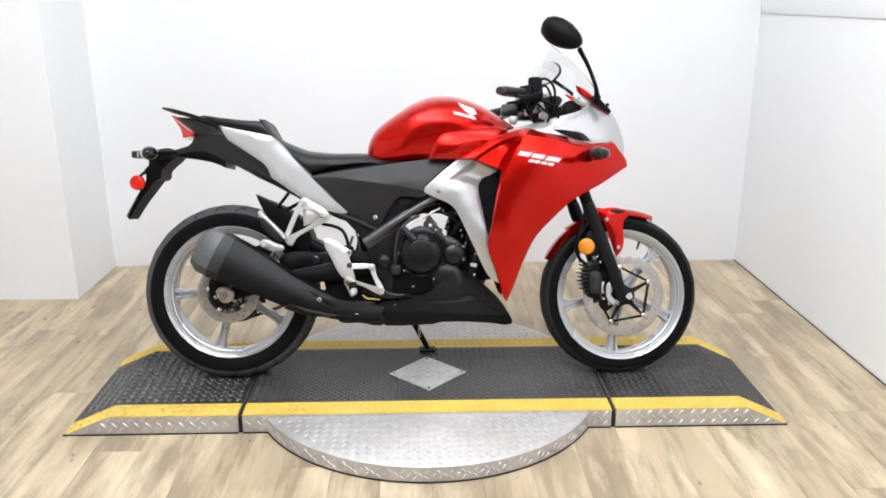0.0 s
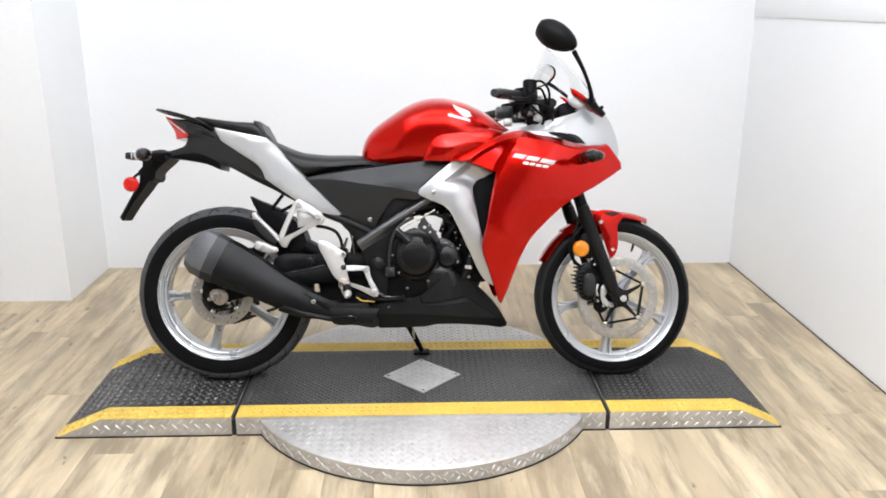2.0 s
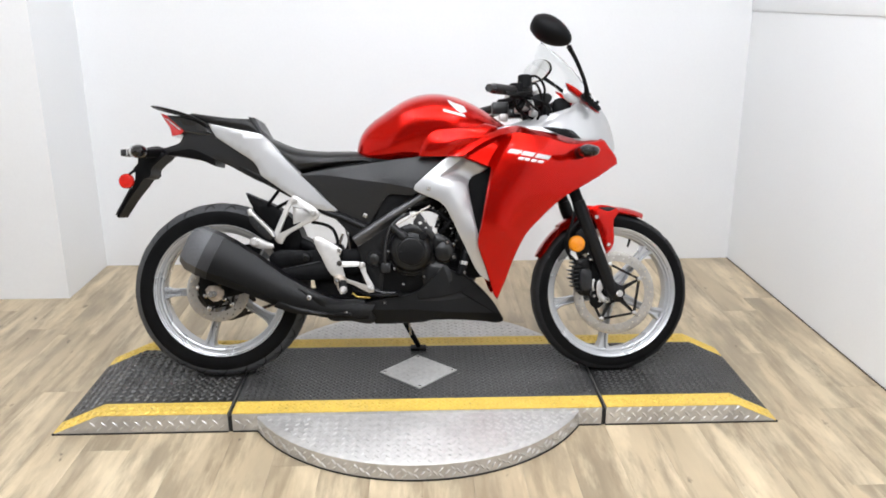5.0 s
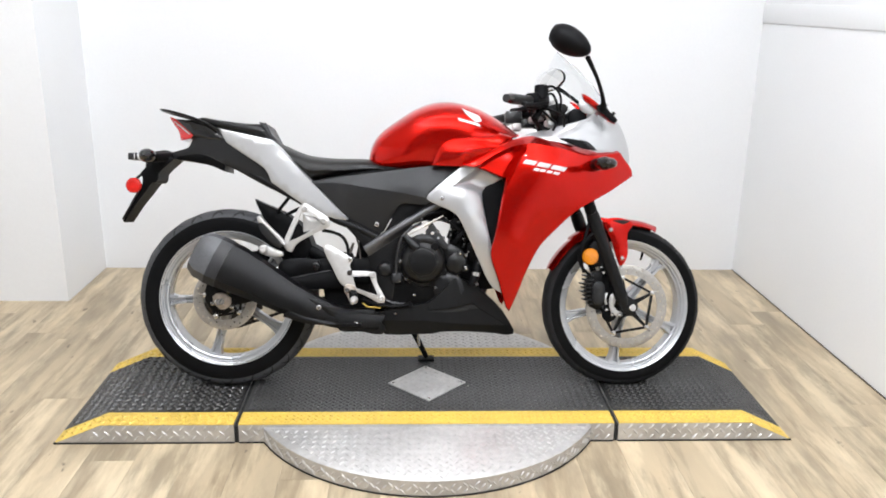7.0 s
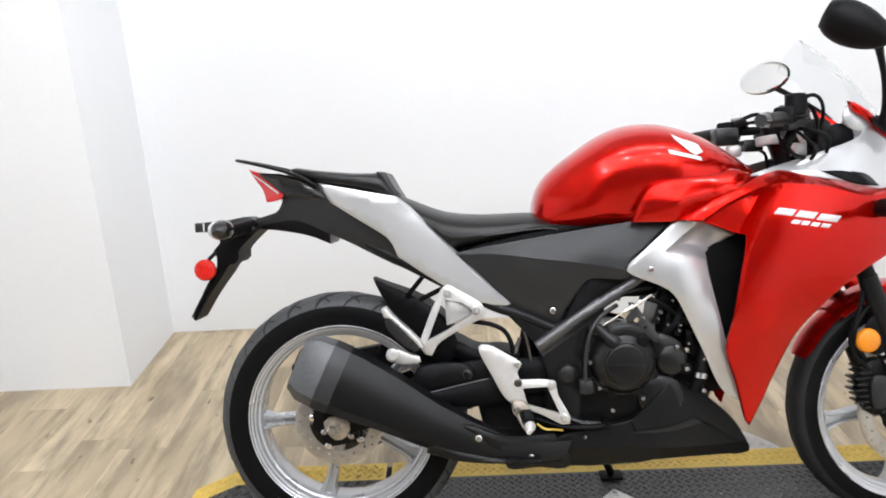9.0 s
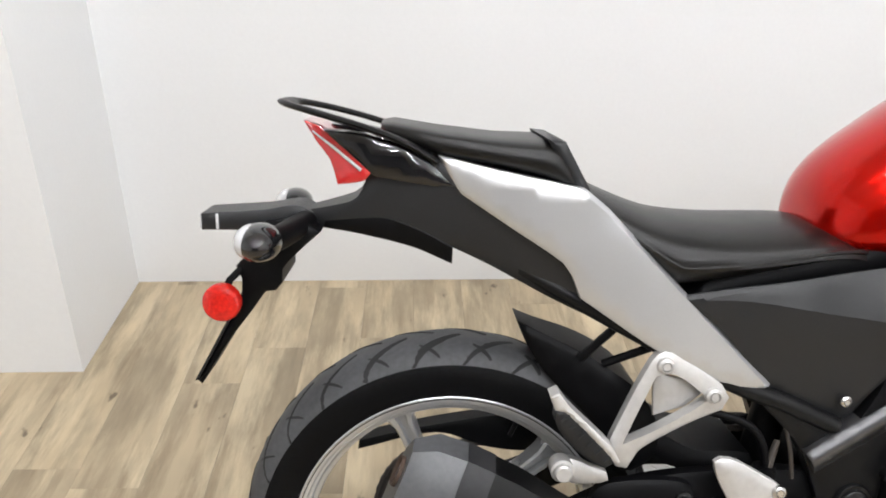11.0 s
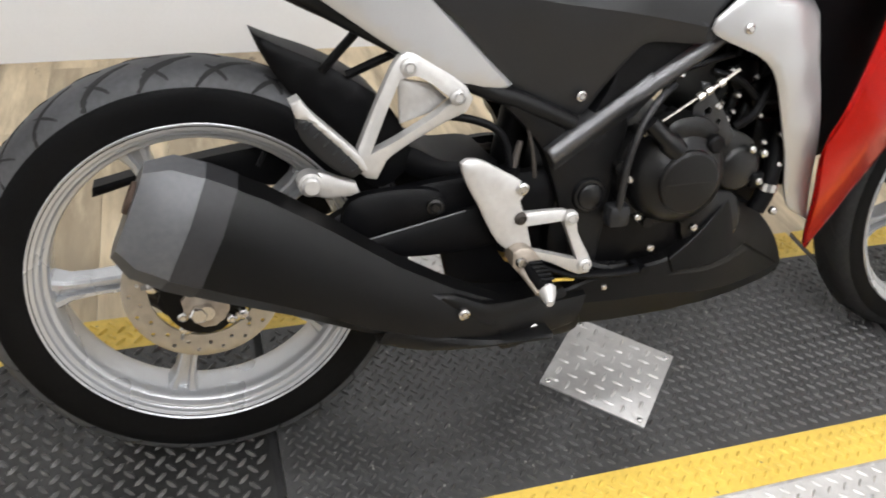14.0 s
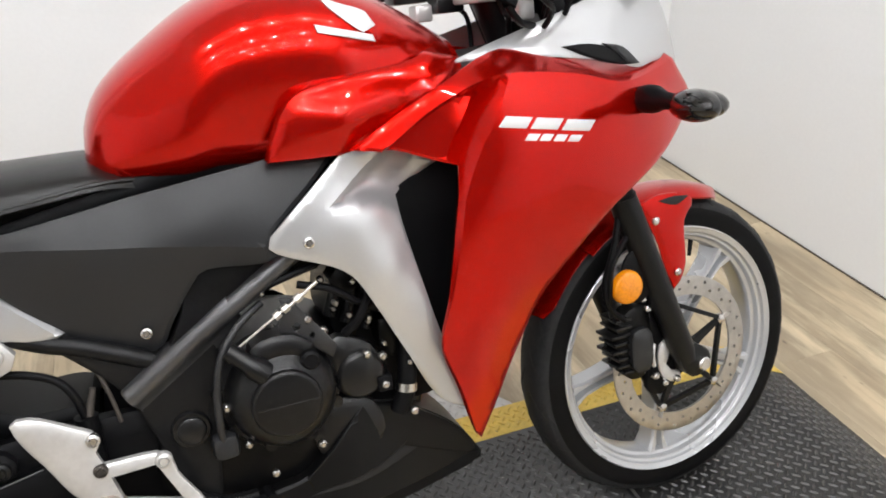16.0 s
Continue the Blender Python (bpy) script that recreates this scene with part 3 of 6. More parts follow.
def wheel(name, hub, tyre_r, half, rim_half, first, m, label, grooves, tread=M_TREAD):
    cu, cw = hub
    rim = 0.2305
    prof = []
    for i in range(25):
        a = math.pi * i / 24
        k = math.cos(a)
        r = rim - 0.004 + (tyre_r - rim + 0.004) * math.sin(a) ** 0.62
        prof.append((r, -half * (abs(k) ** 0.8) * (1 if k > 0 else -1) * (1.0 - 0.16 * (1 - math.sin(a)) ** 2)))
    tyre = part("tyre", settle(lathe([(rim - 0.006, -rim_half + 0.006)] + prof + [(rim - 0.006, rim_half - 0.006)], cu, cw, 96), m), M_TYRE, bike, "black road tyre with swept grooves")
    # tread band, a shade lighter than the side wall
    band = [(r + 0.0008, v) for r, v in prof if r > rim + (tyre_r - rim) * 0.60]
    part("tread", settle(lathe(band, cu, cw, 96), m), tread, tyre, "scrubbed grey tread")
    bm = bmesh.new()
    half_b = max(abs(v) for r, v in band)

    def on_tread(s):
        s = max(-1.0, min(1.0, s))
        for (r0, v0), (r1, v1) in zip(band, band[1:]):
            if v1 >= s * half_b >= v0 or v0 >= s * half_b >= v1:
                t = (s * half_b - v0) / (v1 - v0)
                return r0 + (r1 - r0) * t
        return band[0][0] if abs(s) > 0.9 else tyre_r
    for g in range(grooves):
        a0 = 2 * math.pi * g / grooves
        for side in (-1, 1):
            shift = 0.5 * (side > 0)
            for s0, s1, sweep, off, wd in ((0.99, 0.08, -0.24, 0.0, 0.0070), (0.90, 0.55, 0.09, 0.45, 0.0045)):
                pts = []
                for q in range(9):
                    f = q / 8
                    s = side * (s0 + (s1 - s0) * f)
                    a = a0 + (off + shift) * 2 * math.pi / grooves + sweep * (f**1.12)
                    r = on_tread(s) - 0.0001
                    pts.append((cu + r * math.cos(a), s * half_b, cw + r * math.sin(a)))
                tube(pts, [wd * (0.35 + 0.65 * math.sin(math.pi * (0.12 + 0.8 * q / 8))) for q in range(9)], 5, bm, flat=0.3)
    for v in bm.verts:
        out = Vector((v.co.x - cu, v.co.z - cw))
        most = on_tread(v.co.y / half_b) + 0.0010
        if out.length > most:
            out *= most / out.length
            v.co.x, v.co.z = cu + out.x, cw + out.y
    part("groove", settle(bm, m), M_GROOVE, tyre)["kind"] = "stuff"
    # rim: rolled lips, drop centre, inner barrel
    h = rim_half
    near = [(rim - 0.003, -h - 0.001), (rim, -h - 0.003), (rim + 0.002, -h - 0.001), (rim + 0.001, -h + 0.006), (rim - 0.010, -h + 0.012), (rim - 0.018, -h * 0.3)]
    well = [(rim - 0.006, -h), (rim - 0.009, -h + 0.0015), (rim - 0.0105, -h + 0.007), (rim - 0.0125, -h + 0.0085), (rim - 0.0155, -h + 0.0085), (rim - 0.017, -h + 0.010), (rim - 0.018, -h + 0.017),
            (rim - 0.0195, -h + 0.0185), (rim - 0.0245, -h + 0.020), (rim - 0.0265, -h + 0.024), (rim - 0.0275, -h * 0.25)]
    loop = near + [(r, -v) for r, v in reversed(near)] + [(r, -v) for r, v in well] + [(rim - 0.028, 0.0)] + well[::-1]
    w = part("rim", lathe(loop, cu, cw, 96, closed=True), M_RIM, bike, label, m)
    for k in range(5):
        a = radians(first + 72 * k)
        rings = []
        for r, aw, bw in ((0.036, 0.021, 0.030), (0.06, 0.017, 0.027), (0.10, 0.0135, 0.023), (0.15, 0.0125, 0.021), (0.182, 0.0145, 0.022), (0.206, 0.024, 0.026)):
            sec = [(-aw, -bw * 0.8), (-aw * 0.8, -bw), (-aw * 0.42, -bw), (-aw * 0.28, -bw * 0.45), (aw * 0.28, -bw * 0.45), (aw * 0.42, -bw), (aw * 0.8, -bw), (aw, -bw * 0.8)]
            sec += [(s, -v) for s, v in reversed(sec)]
            rings.append([(cu + r * math.cos(a) - s * math.sin(a), v, cw + r * math.sin(a) + s * math.cos(a)) for s, v in sec])
        part("spoke", loft(rings), M_RIM, w, "", m, 30)
    part("hub", lathe([(0.0, -0.05), (0.028, -0.05), (0.034, -0.046), (0.042, -0.03), (0.046, 0.0), (0.042, 0.03), (0.034, 0.046), (0.028, 0.05), (0, 0.05)], cu, cw, 40), M_RIM, w, "", m)
    bm = tube([(cu + 0.212 * math.cos(radians(first + 20)), -0.002, cw + 0.212 * math.sin(radians(first + 20))),
               (cu + 0.174 * math.cos(radians(first + 20)), -0.012, cw + 0.174 * math.sin(radians(first + 20)))], [0.005, 0.0035], 8)
    part("valve", bm, M_BLACK, w, "black rubber valve", m)
    return w


def disc_rotor(parent, hub, r1, r0, v, n, carriers, m, name="brake_disc"):
    cu, cw = hub
    bm = bmesh.new()
    ring = lambda r, k=64: [(cu + r * math.cos(2 * math.pi * i / k), cw + r * math.sin(2 * math.pi * i / k)) for i in range(k)]  # noqa: E731
    holes = [ring(r0, 48)]
    for i in range(n):
        for rr, off, size in ((r1 - 0.010, 0, 0.0033), (r1 - 0.021, 0.5, 0.0033)):
            a = 2 * math.pi * (i + off) / n
            x, y = cu + rr * math.cos(a), cw + rr * math.sin(a)
            holes.append([(x + size * math.cos(t), y + size * math.sin(t)) for t in (0, 1.05, 2.09, 3.14, 4.19, 5.24)])
    two_sided(ring(r1, 90), v - 0.0022, v + 0.0022, 0.0006, 0, holes, bm=bm)
    rotor = part(name, bm, M_DISC, parent, "drilled steel brake disc", m)
    # carrier: a star of arms inside thin bars from rivet to rivet
    rr, turn = 0.915 * r0, 360 / carriers
    polar = lambda r, deg: Vector((cu + r * math.cos(radians(deg)), cw + r * math.sin(radians(deg))))  # noqa: E731
    gaps, rim_line = [], []
    for k in range(carriers):
        a = 27 + turn * k
        p, q, mid = polar(rr, a), polar(rr, a + turn), polar(rr * 0.5, a + turn / 2)
        inward = (mid - (p + q) / 2).normalized() * 0.0032
        rim_line += [(*polar(rr + 0.002, a - 3), 1), (*polar(rr + 0.002, a + 3), 1)]
        gaps.append([(*(p.lerp(q, f) + inward), 1) for f in (0.06, 0.94)] + [(*polar(0.50 * r0, a + turn * 0.91), 1), (*polar(0.34 * r0, a + turn * 0.78),), (*polar(0.34 * r0, a + turn * 0.22),), (*polar(0.50 * r0, a + turn * 0.09), 1)])
    part("carrier", two_sided(rim_line, v - 0.0034, v + 0.005, 0.001, 0, gaps), M_FRAME, rotor, "dark grey disc carrier", m)
    for k in range(carriers):
        a = 27 + turn * k
        p, out = polar(rr, a), polar(r0 + 0.008, a)
        bm = lathe([(0, -0.008), (0.005, -0.008), (0.0085, -0.006), (0.0085, 0.003)], p.x, p.y, 14)
        bm.transform(Matrix.Translation((0, v, 0)))
        part("rivet", bm, M_STEEL, rotor, "", m)
        part("disc_tab", tube([(p.x, v, p.y), (out.x, v, out.y)], [0.008, 0.012], 8, flat=0.25), M_DISC, rotor, "", m)
    return rotor


wheel("rear_wheel", REAR, 0.3055, 0.068, 0.056, 39, Matrix.Translation((0.002, 0.021, 0.002)), "silver five-spoke rear wheel", 25)
WHEEL_TURN = Matrix.Translation((0.003, 0.021, -0.003)) @ TURNED
wheel("front_wheel", FRONTW, 0.2825, 0.049, 0.043, 47, WHEEL_TURN, "silver five-spoke front wheel", 24, M_TREAD_DARK)
disc_rotor(bike, REAR, 0.108, 0.074, -0.058, 18, 5, Matrix.Translation((-0.001, 0, 0.005)))
disc_rotor(bike, FRONTW, 0.146, 0.112, -0.063, 22, 5, STEER)


def bolt(u, w, v, parent=None, r=0.007, mat=None, m=None):
    return part("bolt", screw(u, w, v, r), mat or M_STEEL, parent or bike, "", m)


def mirrored(name, make, mat, label, parent=None, sharp=38):
    """The same moulding on both sides."""
    out = []
    for s in (1, -1):
        out.append(part(name, make(), mat, parent or bike, label, Matrix.Diagonal((1, s, 1, 1)) if s < 0 else None, sharp))
    return out[0]


def shell(pts, depth, thick=0.005, lip=0.004, step=0.018, holes=(), lines=()):
    return lambda: two_sided(pts, lambda u, w: -depth(u, w), lambda u, w: -depth(u, w) + thick, lip, step, holes, False, lines=lines)


# ---- red fairing side
panel_depth = spline_depth([(0.16, 0.765, 0.190), (0.25, 0.75, 0.206), (0.334, 0.832, 0.204), (0.30, 0.78, 0.214), (0.36, 0.78, 0.216), (0.44, 0.77, 0.210), (0.435, 0.82, 0.196), (0.52, 0.80, 0.178),
                            (0.60, 0.81, 0.135), (0.62, 0.76, 0.135), (0.712, 0.745, 0.075), (0.60, 0.69, 0.150), (0.515, 0.635, 0.172), (0.42, 0.66, 0.200), (0.30, 0.66, 0.214),
                            (0.24, 0.62, 0.208), (0.37, 0.50, 0.158), (0.28, 0.50, 0.188), (0.205, 0.50, 0.184), (0.28, 0.28, 0.110), (0.255, 0.38, 0.148), (0.31, 0.38, 0.136)])
CREASE = [(0.10, 0.735), (0.165, 0.764), (0.216, 0.797), (0.266, 0.821), (0.300, 0.831), (0.342, 0.834), (0.435, 0.821), (0.520, 0.799), (0.60, 0.805), (0.72, 0.83)]
EDGE = [(0.28, 0.268), (0.38, 0.238), (0.471, 0.206), (0.504, 0.211), (0.545, 0.222), (0.634, 0.240), (0.724, 0.260), (0.79, 0.292), (0.83, 0.318)]


def ridge_u(w):
    """Where the rear ridge of the side panel stands, close to its edge below the scoop."""
    return along(EDGE, w) + 0.004 + 0.010 * min(1.0, max(0.0, (w - 0.68) / 0.06))


def fair_depth(u, w):
    """The side panel, folded in above the crease and behind the rear ridge."""
    up, back = w - along(CREASE, u), ridge_u(w) - u
    lean = (0.5 + 0.85 * min(1.0, max(0.0, (u - 0.24) / 0.10))) * max(0.0, up)
    hollow_in = min(0.036, 1.2 * max(0.0, back)) * min(1.0, max(0.0, (u - 0.12) / 0.05)) * min(1.0, max(0.0, -up / 0.014))
    return panel_depth(u, w) - lean - hollow_in


FOLDS = [[(0.11 + 0.009 * i, along(CREASE, 0.11 + 0.009 * i)) for i in range(64)], [(0.12 + 0.009 * i, along(CREASE, 0.12 + 0.009 * i) - 0.014) for i in range(17)],
         [(ridge_u(0.285 + 0.009 * i), 0.285 + 0.009 * i) for i in range(53)], [(ridge_u(0.285 + 0.009 * i) - 0.030, 0.285 + 0.009 * i) for i in range(54)]]
FAIRING = [(0.116, 0.764, 1), (0.158, 0.786), (0.200, 0.809), (0.252, 0.834), (0.304, 0.856), (0.357, 0.864), (0.444, 0.850), (0.531, 0.823), (0.579, 0.817, 1), (0.628, 0.834, 1), (0.646, 0.824), (0.673, 0.792), (0.702, 0.757), (0.704, 0.737, 1),
           (0.606, 0.679), (0.518, 0.632), (0.483, 0.608), (0.423, 0.551), (0.372, 0.493), (0.331, 0.408), (0.307, 0.339), (0.280, 0.273, 1), (0.269, 0.287), (0.237, 0.385), (0.212, 0.455), (0.210, 0.485),
           (0.222, 0.540), (0.238, 0.634), (0.256, 0.724, 1), (0.235, 0.730), (0.180, 0.752)]
fairing = mirrored("side_fairing", shell(FAIRING, fair_depth, 0.005, 0.004, 0.0105, lines=FOLDS), M_RED, "glossy candy red side fairing", sharp=24)


def decal(pts, depth, name, mat, lift=0.0008, parent=None):
    return part(name, two_sided(pts, lambda u, w: -depth(u, w) - lift, lambda u, w: -depth(u, w) + 0.001, 0.0004, 0.012), mat, parent or bike)


# decals, as plain slanted bars
for u, w, wide, tall in ((0.306, 0.769, 0.038, 0.013), (0.350, 0.761, 0.040, 0.013), (0.396, 0.752, 0.046, 0.013), (0.340, 0.747, 0.017, 0.008), (0.361, 0.7435, 0.016, 0.008), (0.382, 0.7395, 0.017, 0.008), (0.404, 0.7355, 0.019, 0.008)):
    slope, lean = -0.18, 0.9 * tall
    decal([(u, w, 1), (u + wide, w + slope * wide, 1), (u + wide + lean, w + slope * wide + tall, 1), (u + lean, w + tall, 1)], fair_depth, "decal", M_DECAL, parent=fairing)

# ---- silver inner cowl with its scoop
cowl_depth = spline_depth([(0.0, 0.662, 0.165), (0.05, 0.65, 0.172), (0.09, 0.62, 0.172), (0.06, 0.71, 0.168), (0.114, 0.762, 0.160), (0.172, 0.753, 0.162), (0.15, 0.72, 0.150), (0.20, 0.715, 0.140),
                           (0.25, 0.722, 0.150), (0.13, 0.67, 0.170), (0.181, 0.67, 0.145), (0.16, 0.60, 0.168), (0.184, 0.60, 0.155), (0.15, 0.52, 0.160), (0.20, 0.50, 0.158),
                           (0.21, 0.37, 0.118), (0.248, 0.336, 0.112), (0.225, 0.42, 0.135)])
COWL = [(0.114, 0.764, 1), (0.172, 0.755), (0.252, 0.724, 1), (0.215, 0.703), (0.186, 0.684), (0.181, 0.666), (0.191, 0.605), (0.203, 0.545), (0.213, 0.500), (0.236, 0.425), (0.268, 0.328, 1), (0.219, 0.361),
        (0.163, 0.470), (0.125, 0.550), (0.099, 0.597), (0.074, 0.616), (0.016, 0.641), (-0.002, 0.654), (0.002, 0.668)]
SCOOP = [(0.075 + 0.006 * i, 0.690 + 0.76 * 0.006 * i) for i in range(15)]
SCOOP_LOW = [(0.075, 0.690), (0.10, 0.686), (0.13, 0.684), (0.16, 0.676), (0.186, 0.664)]


def scoop_depth(u, w):
    """The inner cowl with its hollow that leads into the air opening."""
    over = min(max(0.0, w - along(SCOOP_LOW, u)), max(0.0, (u - 0.075) * 0.76 - (w - 0.690)) if u < 0.17 else 1.0)
    k = min(1.0, over / 0.030) if u > 0.075 else 0.0
    return cowl_depth(u, w) - 0.026 * k * (2.0 - k)


cowl = mirrored("inner_cowl", shell(COWL, scoop_depth, 0.006, 0.004, 0.008, lines=[SCOOP, [(0.081 + 0.007 * i, along(SCOOP_LOW, 0.081 + 0.007 * i)) for i in range(15)]]), M_SILVER, "silver inner cowl with an air scoop", sharp=50)
bolt(0.048, 0.655, -0.172, cowl, 0.008)

# ---- dark side cover under the tank
cover_depth = spline_depth([(-0.39, 0.704, 0.118), (-0.32, 0.716, 0.126), (-0.143, 0.742, 0.140), (0.017, 0.760, 0.160), (0.112, 0.766, 0.163), (0.0, 0.665, 0.158), (-0.09, 0.70, 0.156), (-0.25, 0.69, 0.138),
                            (-0.16, 0.62, 0.136), (-0.06, 0.645, 0.146), (-0.165, 0.535, 0.120), (-0.25, 0.575, 0.118), (-0.33, 0.655, 0.122), (-0.1, 0.735, 0.150)])
COVER = [(-0.394, 0.708, 1), (-0.319, 0.720), (-0.143, 0.744), (0.017, 0.763), (0.090, 0.768), (0.116, 0.766, 1), (0.060, 0.716), (0.006, 0.672), (-0.003, 0.658), (0.010, 0.642, 1), (-0.004, 0.634), (-0.080, 0.638),
         (-0.092, 0.633), (-0.132, 0.575), (-0.150, 0.540), (-0.164, 0.531), (-0.182, 0.535), (-0.241, 0.564), (-0.268, 0.585), (-0.337, 0.663)]
COVER_FOLD = [(-0.40, 0.703), (-0.302, 0.704), (-0.19, 0.688), (-0.10, 0.675), (-0.003, 0.656), (0.12, 0.63)]


def folded_cover(u, w):
    """The side cover leans in above its fold."""
    return cover_depth(u, w) + 0.004 - 0.26 * max(0.0, w - along(COVER_FOLD, u)) - 0.10 * max(0.0, along(COVER_FOLD, u) - w)


COVER_LINE = [(-0.36 + 0.01 * i, along(COVER_FOLD, -0.36 + 0.01 * i)) for i in range(36)]
cover = mirrored("side_cover", shell(COVER, folded_cover, 0.005, 0.006, 0.013, lines=[COVER_LINE]), M_PLASTIC, "matt dark grey plastic side cover", sharp=16)
bolt(-0.168, 0.567, -0.128, cover, 0.008)
inlet = [(-0.110, 0.640, 1), (-0.06, 0.655), (-0.012, 0.650), (0.020, 0.640, 1), (-0.04, 0.600), (-0.10, 0.555), (-0.148, 0.535, 1), (-0.12, 0.585)]
part("inner_cover", two_sided(inlet, -0.128, -0.10, 0.003, 0.03), M_BLACK, bike, "black inner cover behind the frame tube")

# ---- tank
TANK_TOP = [(-0.200, 0.780), (-0.193, 0.822), (-0.172, 0.862), (-0.14, 0.893), (-0.108, 0.916), (-0.048, 0.955), (0.0, 0.976), (0.035, 0.984), (0.075, 0.986), (0.113, 0.982), (0.173, 0.964), (0.233, 0.934), (0.304, 0.886)]
TANK_HALF = [(-0.2, 0.055), (-0.18, 0.088), (-0.14, 0.112), (-0.09, 0.130), (-0.02, 0.156), (0.04, 0.170), (0.12, 0.172), (0.20, 0.152), (0.26, 0.120), (0.304, 0.085)]
rings = []
for i in range(37):
    s = i / 36
    u = -0.200 + 0.504 * (0.5 - 0.5 * math.cos(math.pi * s)) * 0.6 + 0.504 * s * 0.4
    top, half = along(TANK_TOP, u), along(TANK_HALF, u)
    low = 0.735 + 0.05 * max(0, (u - 0.02) / 0.28)
    ring = []
    for k in range(48):
        a = 2 * math.pi * k / 48
        c, q = math.cos(a), math.sin(a)
        n = 2.5
        y = half * math.copysign(abs(c) ** (2 / n), c)
        mid = low + (top - low) * 0.42
        w = mid + (top - mid if q > 0 else mid - low) * math.copysign(abs(q) ** (2 / n), q)
        dent = 0.024 / (1 + math.exp(-(u + 0.045 - 0.25 * (w - 0.80)) / 0.009)) * math.exp(-max(0.0, (u - 0.06) / 0.08) ** 2) * math.exp(-(((w - 0.80) / 0.078) ** 2))
        crown = 0.005 * math.exp(-((y / 0.05) ** 2)) * (q > 0)
        ring.append((u, y - math.copysign(dent, y) * min(1, abs(y) / 0.06), w + crown))
    rings.append(ring)
tank = part("fuel_tank", loft(rings), M_RED, bike, "glossy red fuel tank with knee recesses", sharp=60)


def tank_depth(u, w):
    top, half = along(TANK_TOP, u), along(TANK_HALF, u)
    low = 0.735 + 0.05 * max(0, (u - 0.02) / 0.28)
    mid = low + (top - low) * 0.42
    q = min(0.999, abs(w - mid) / ((top - mid) if w > mid else (mid - low)))
    return half * (1 - q**2.5) ** (1 / 2.5)


for pts in ([(0.113, 0.957, 1), (0.135, 0.945), (0.172, 0.930), (0.180, 0.912, 1), (0.160, 0.905, 1), (0.150, 0.912, 1), (0.140, 0.921), (0.122, 0.940)], [(0.098, 0.921, 1), (0.172, 0.901, 1), (0.174, 0.892, 1), (0.100, 0.911, 1)]):
    decal(pts, tank_depth, "decal", M_DECAL, 0.0016, tank)
trim_depth = spline_depth([(0.017, 0.766, 0.170), (0.045, 0.81, 0.181), (0.10, 0.848, 0.177), (0.11, 0.80, 0.192), (0.113, 0.766, 0.180), (0.16, 0.79, 0.188), (0.20, 0.812, 0.185), (0.25, 0.836, 0.176), (0.214, 0.863, 0.160), (0.285, 0.858, 0.146)])
FAIR_TOP = [(0.09, 0.750), (0.116, 0.764), (0.158, 0.786), (0.200, 0.809), (0.252, 0.834), (0.304, 0.856)]


def tucked(u, w):
    """The tank cowl, slipped under the top edge of the fairing."""
    edge = along(FAIR_TOP, u)
    return min(trim_depth(u, w), fair_depth(u, edge) - 0.007 + 0.8 * max(0.0, w - edge - 0.004)) if u > 0.116 else trim_depth(u, w)


mirrored("tank_cowl", shell([(0.014, 0.763, 1), (0.022, 0.785), (0.041, 0.824), (0.065, 0.844), (0.117, 0.854), (0.16, 0.858), (0.214, 0.863), (0.240, 0.872, 1), (0.290, 0.860, 1), (0.252, 0.826), (0.200, 0.801), (0.158, 0.778), (0.118, 0.760, 1)],
                            tucked, 0.03, 0.005, 0.012), M_RED, "glossy red cowl beside the tank")
front_trim = []
for i in range(9):
    u = 0.20 + 0.115 * i / 8
    top, half = along(TANK_TOP, min(u, 0.3)) + 0.004 - max(0, u - 0.3) * 0.6, along(TANK_HALF, min(u, 0.3)) + 0.006
    front_trim.append([(u, half * math.cos(a), 0.80 + (top - 0.80) * math.sin(a) ** 0.8) for a in (math.pi * k / 20 for k in range(21))] + [(u, 0, 0.80)])
part("tank_front_cover", loft(front_trim), M_RED, bike, "red cover ahead of the tank")

# ---- seats
SEAT_TOP = [(-0.520, 0.850), (-0.503, 0.843), (-0.481, 0.833), (-0.44, 0.815), (-0.40, 0.802), (-0.324, 0.793), (-0.25, 0.792), (-0.201, 0.791), (-0.165, 0.783), (-0.140, 0.766)]
SEAT_LOW = [(-0.520, 0.80), (-0.45, 0.76), (-0.40, 0.716), (-0.387, 0.712), (-0.32, 0.722), (-0.20, 0.742), (-0.14, 0.752)]
SEAT_HALF = [(-0.520, 0.085), (-0.46, 0.112), (-0.40, 0.128), (-0.33, 0.130), (-0.24, 0.122), (-0.17, 0.110), (-0.14, 0.098)]
rings = []
for i in range(25):
    u = -0.520 + 0.38 * i / 24
    t, b, h = along(SEAT_TOP, u), along(SEAT_LOW, u), along(SEAT_HALF, u)
    ring = []
    for k in range(32):
        a = 2 * math.pi * k / 32
        c, q = math.cos(a), math.sin(a)
        y = h * math.copysign(abs(c) ** 0.75, c)
        w = (t + b) / 2 + (t - b) / 2 * math.copysign(abs(q) ** 0.62, q) - (0.012 * (abs(y) / h) ** 2 if q > 0 else 0)
        ring.append((u, y, w))
    rings.append(ring)
seat = part("rider_seat", loft(rings), M_SEAT, bike, "black vinyl rider seat", sharp=60)
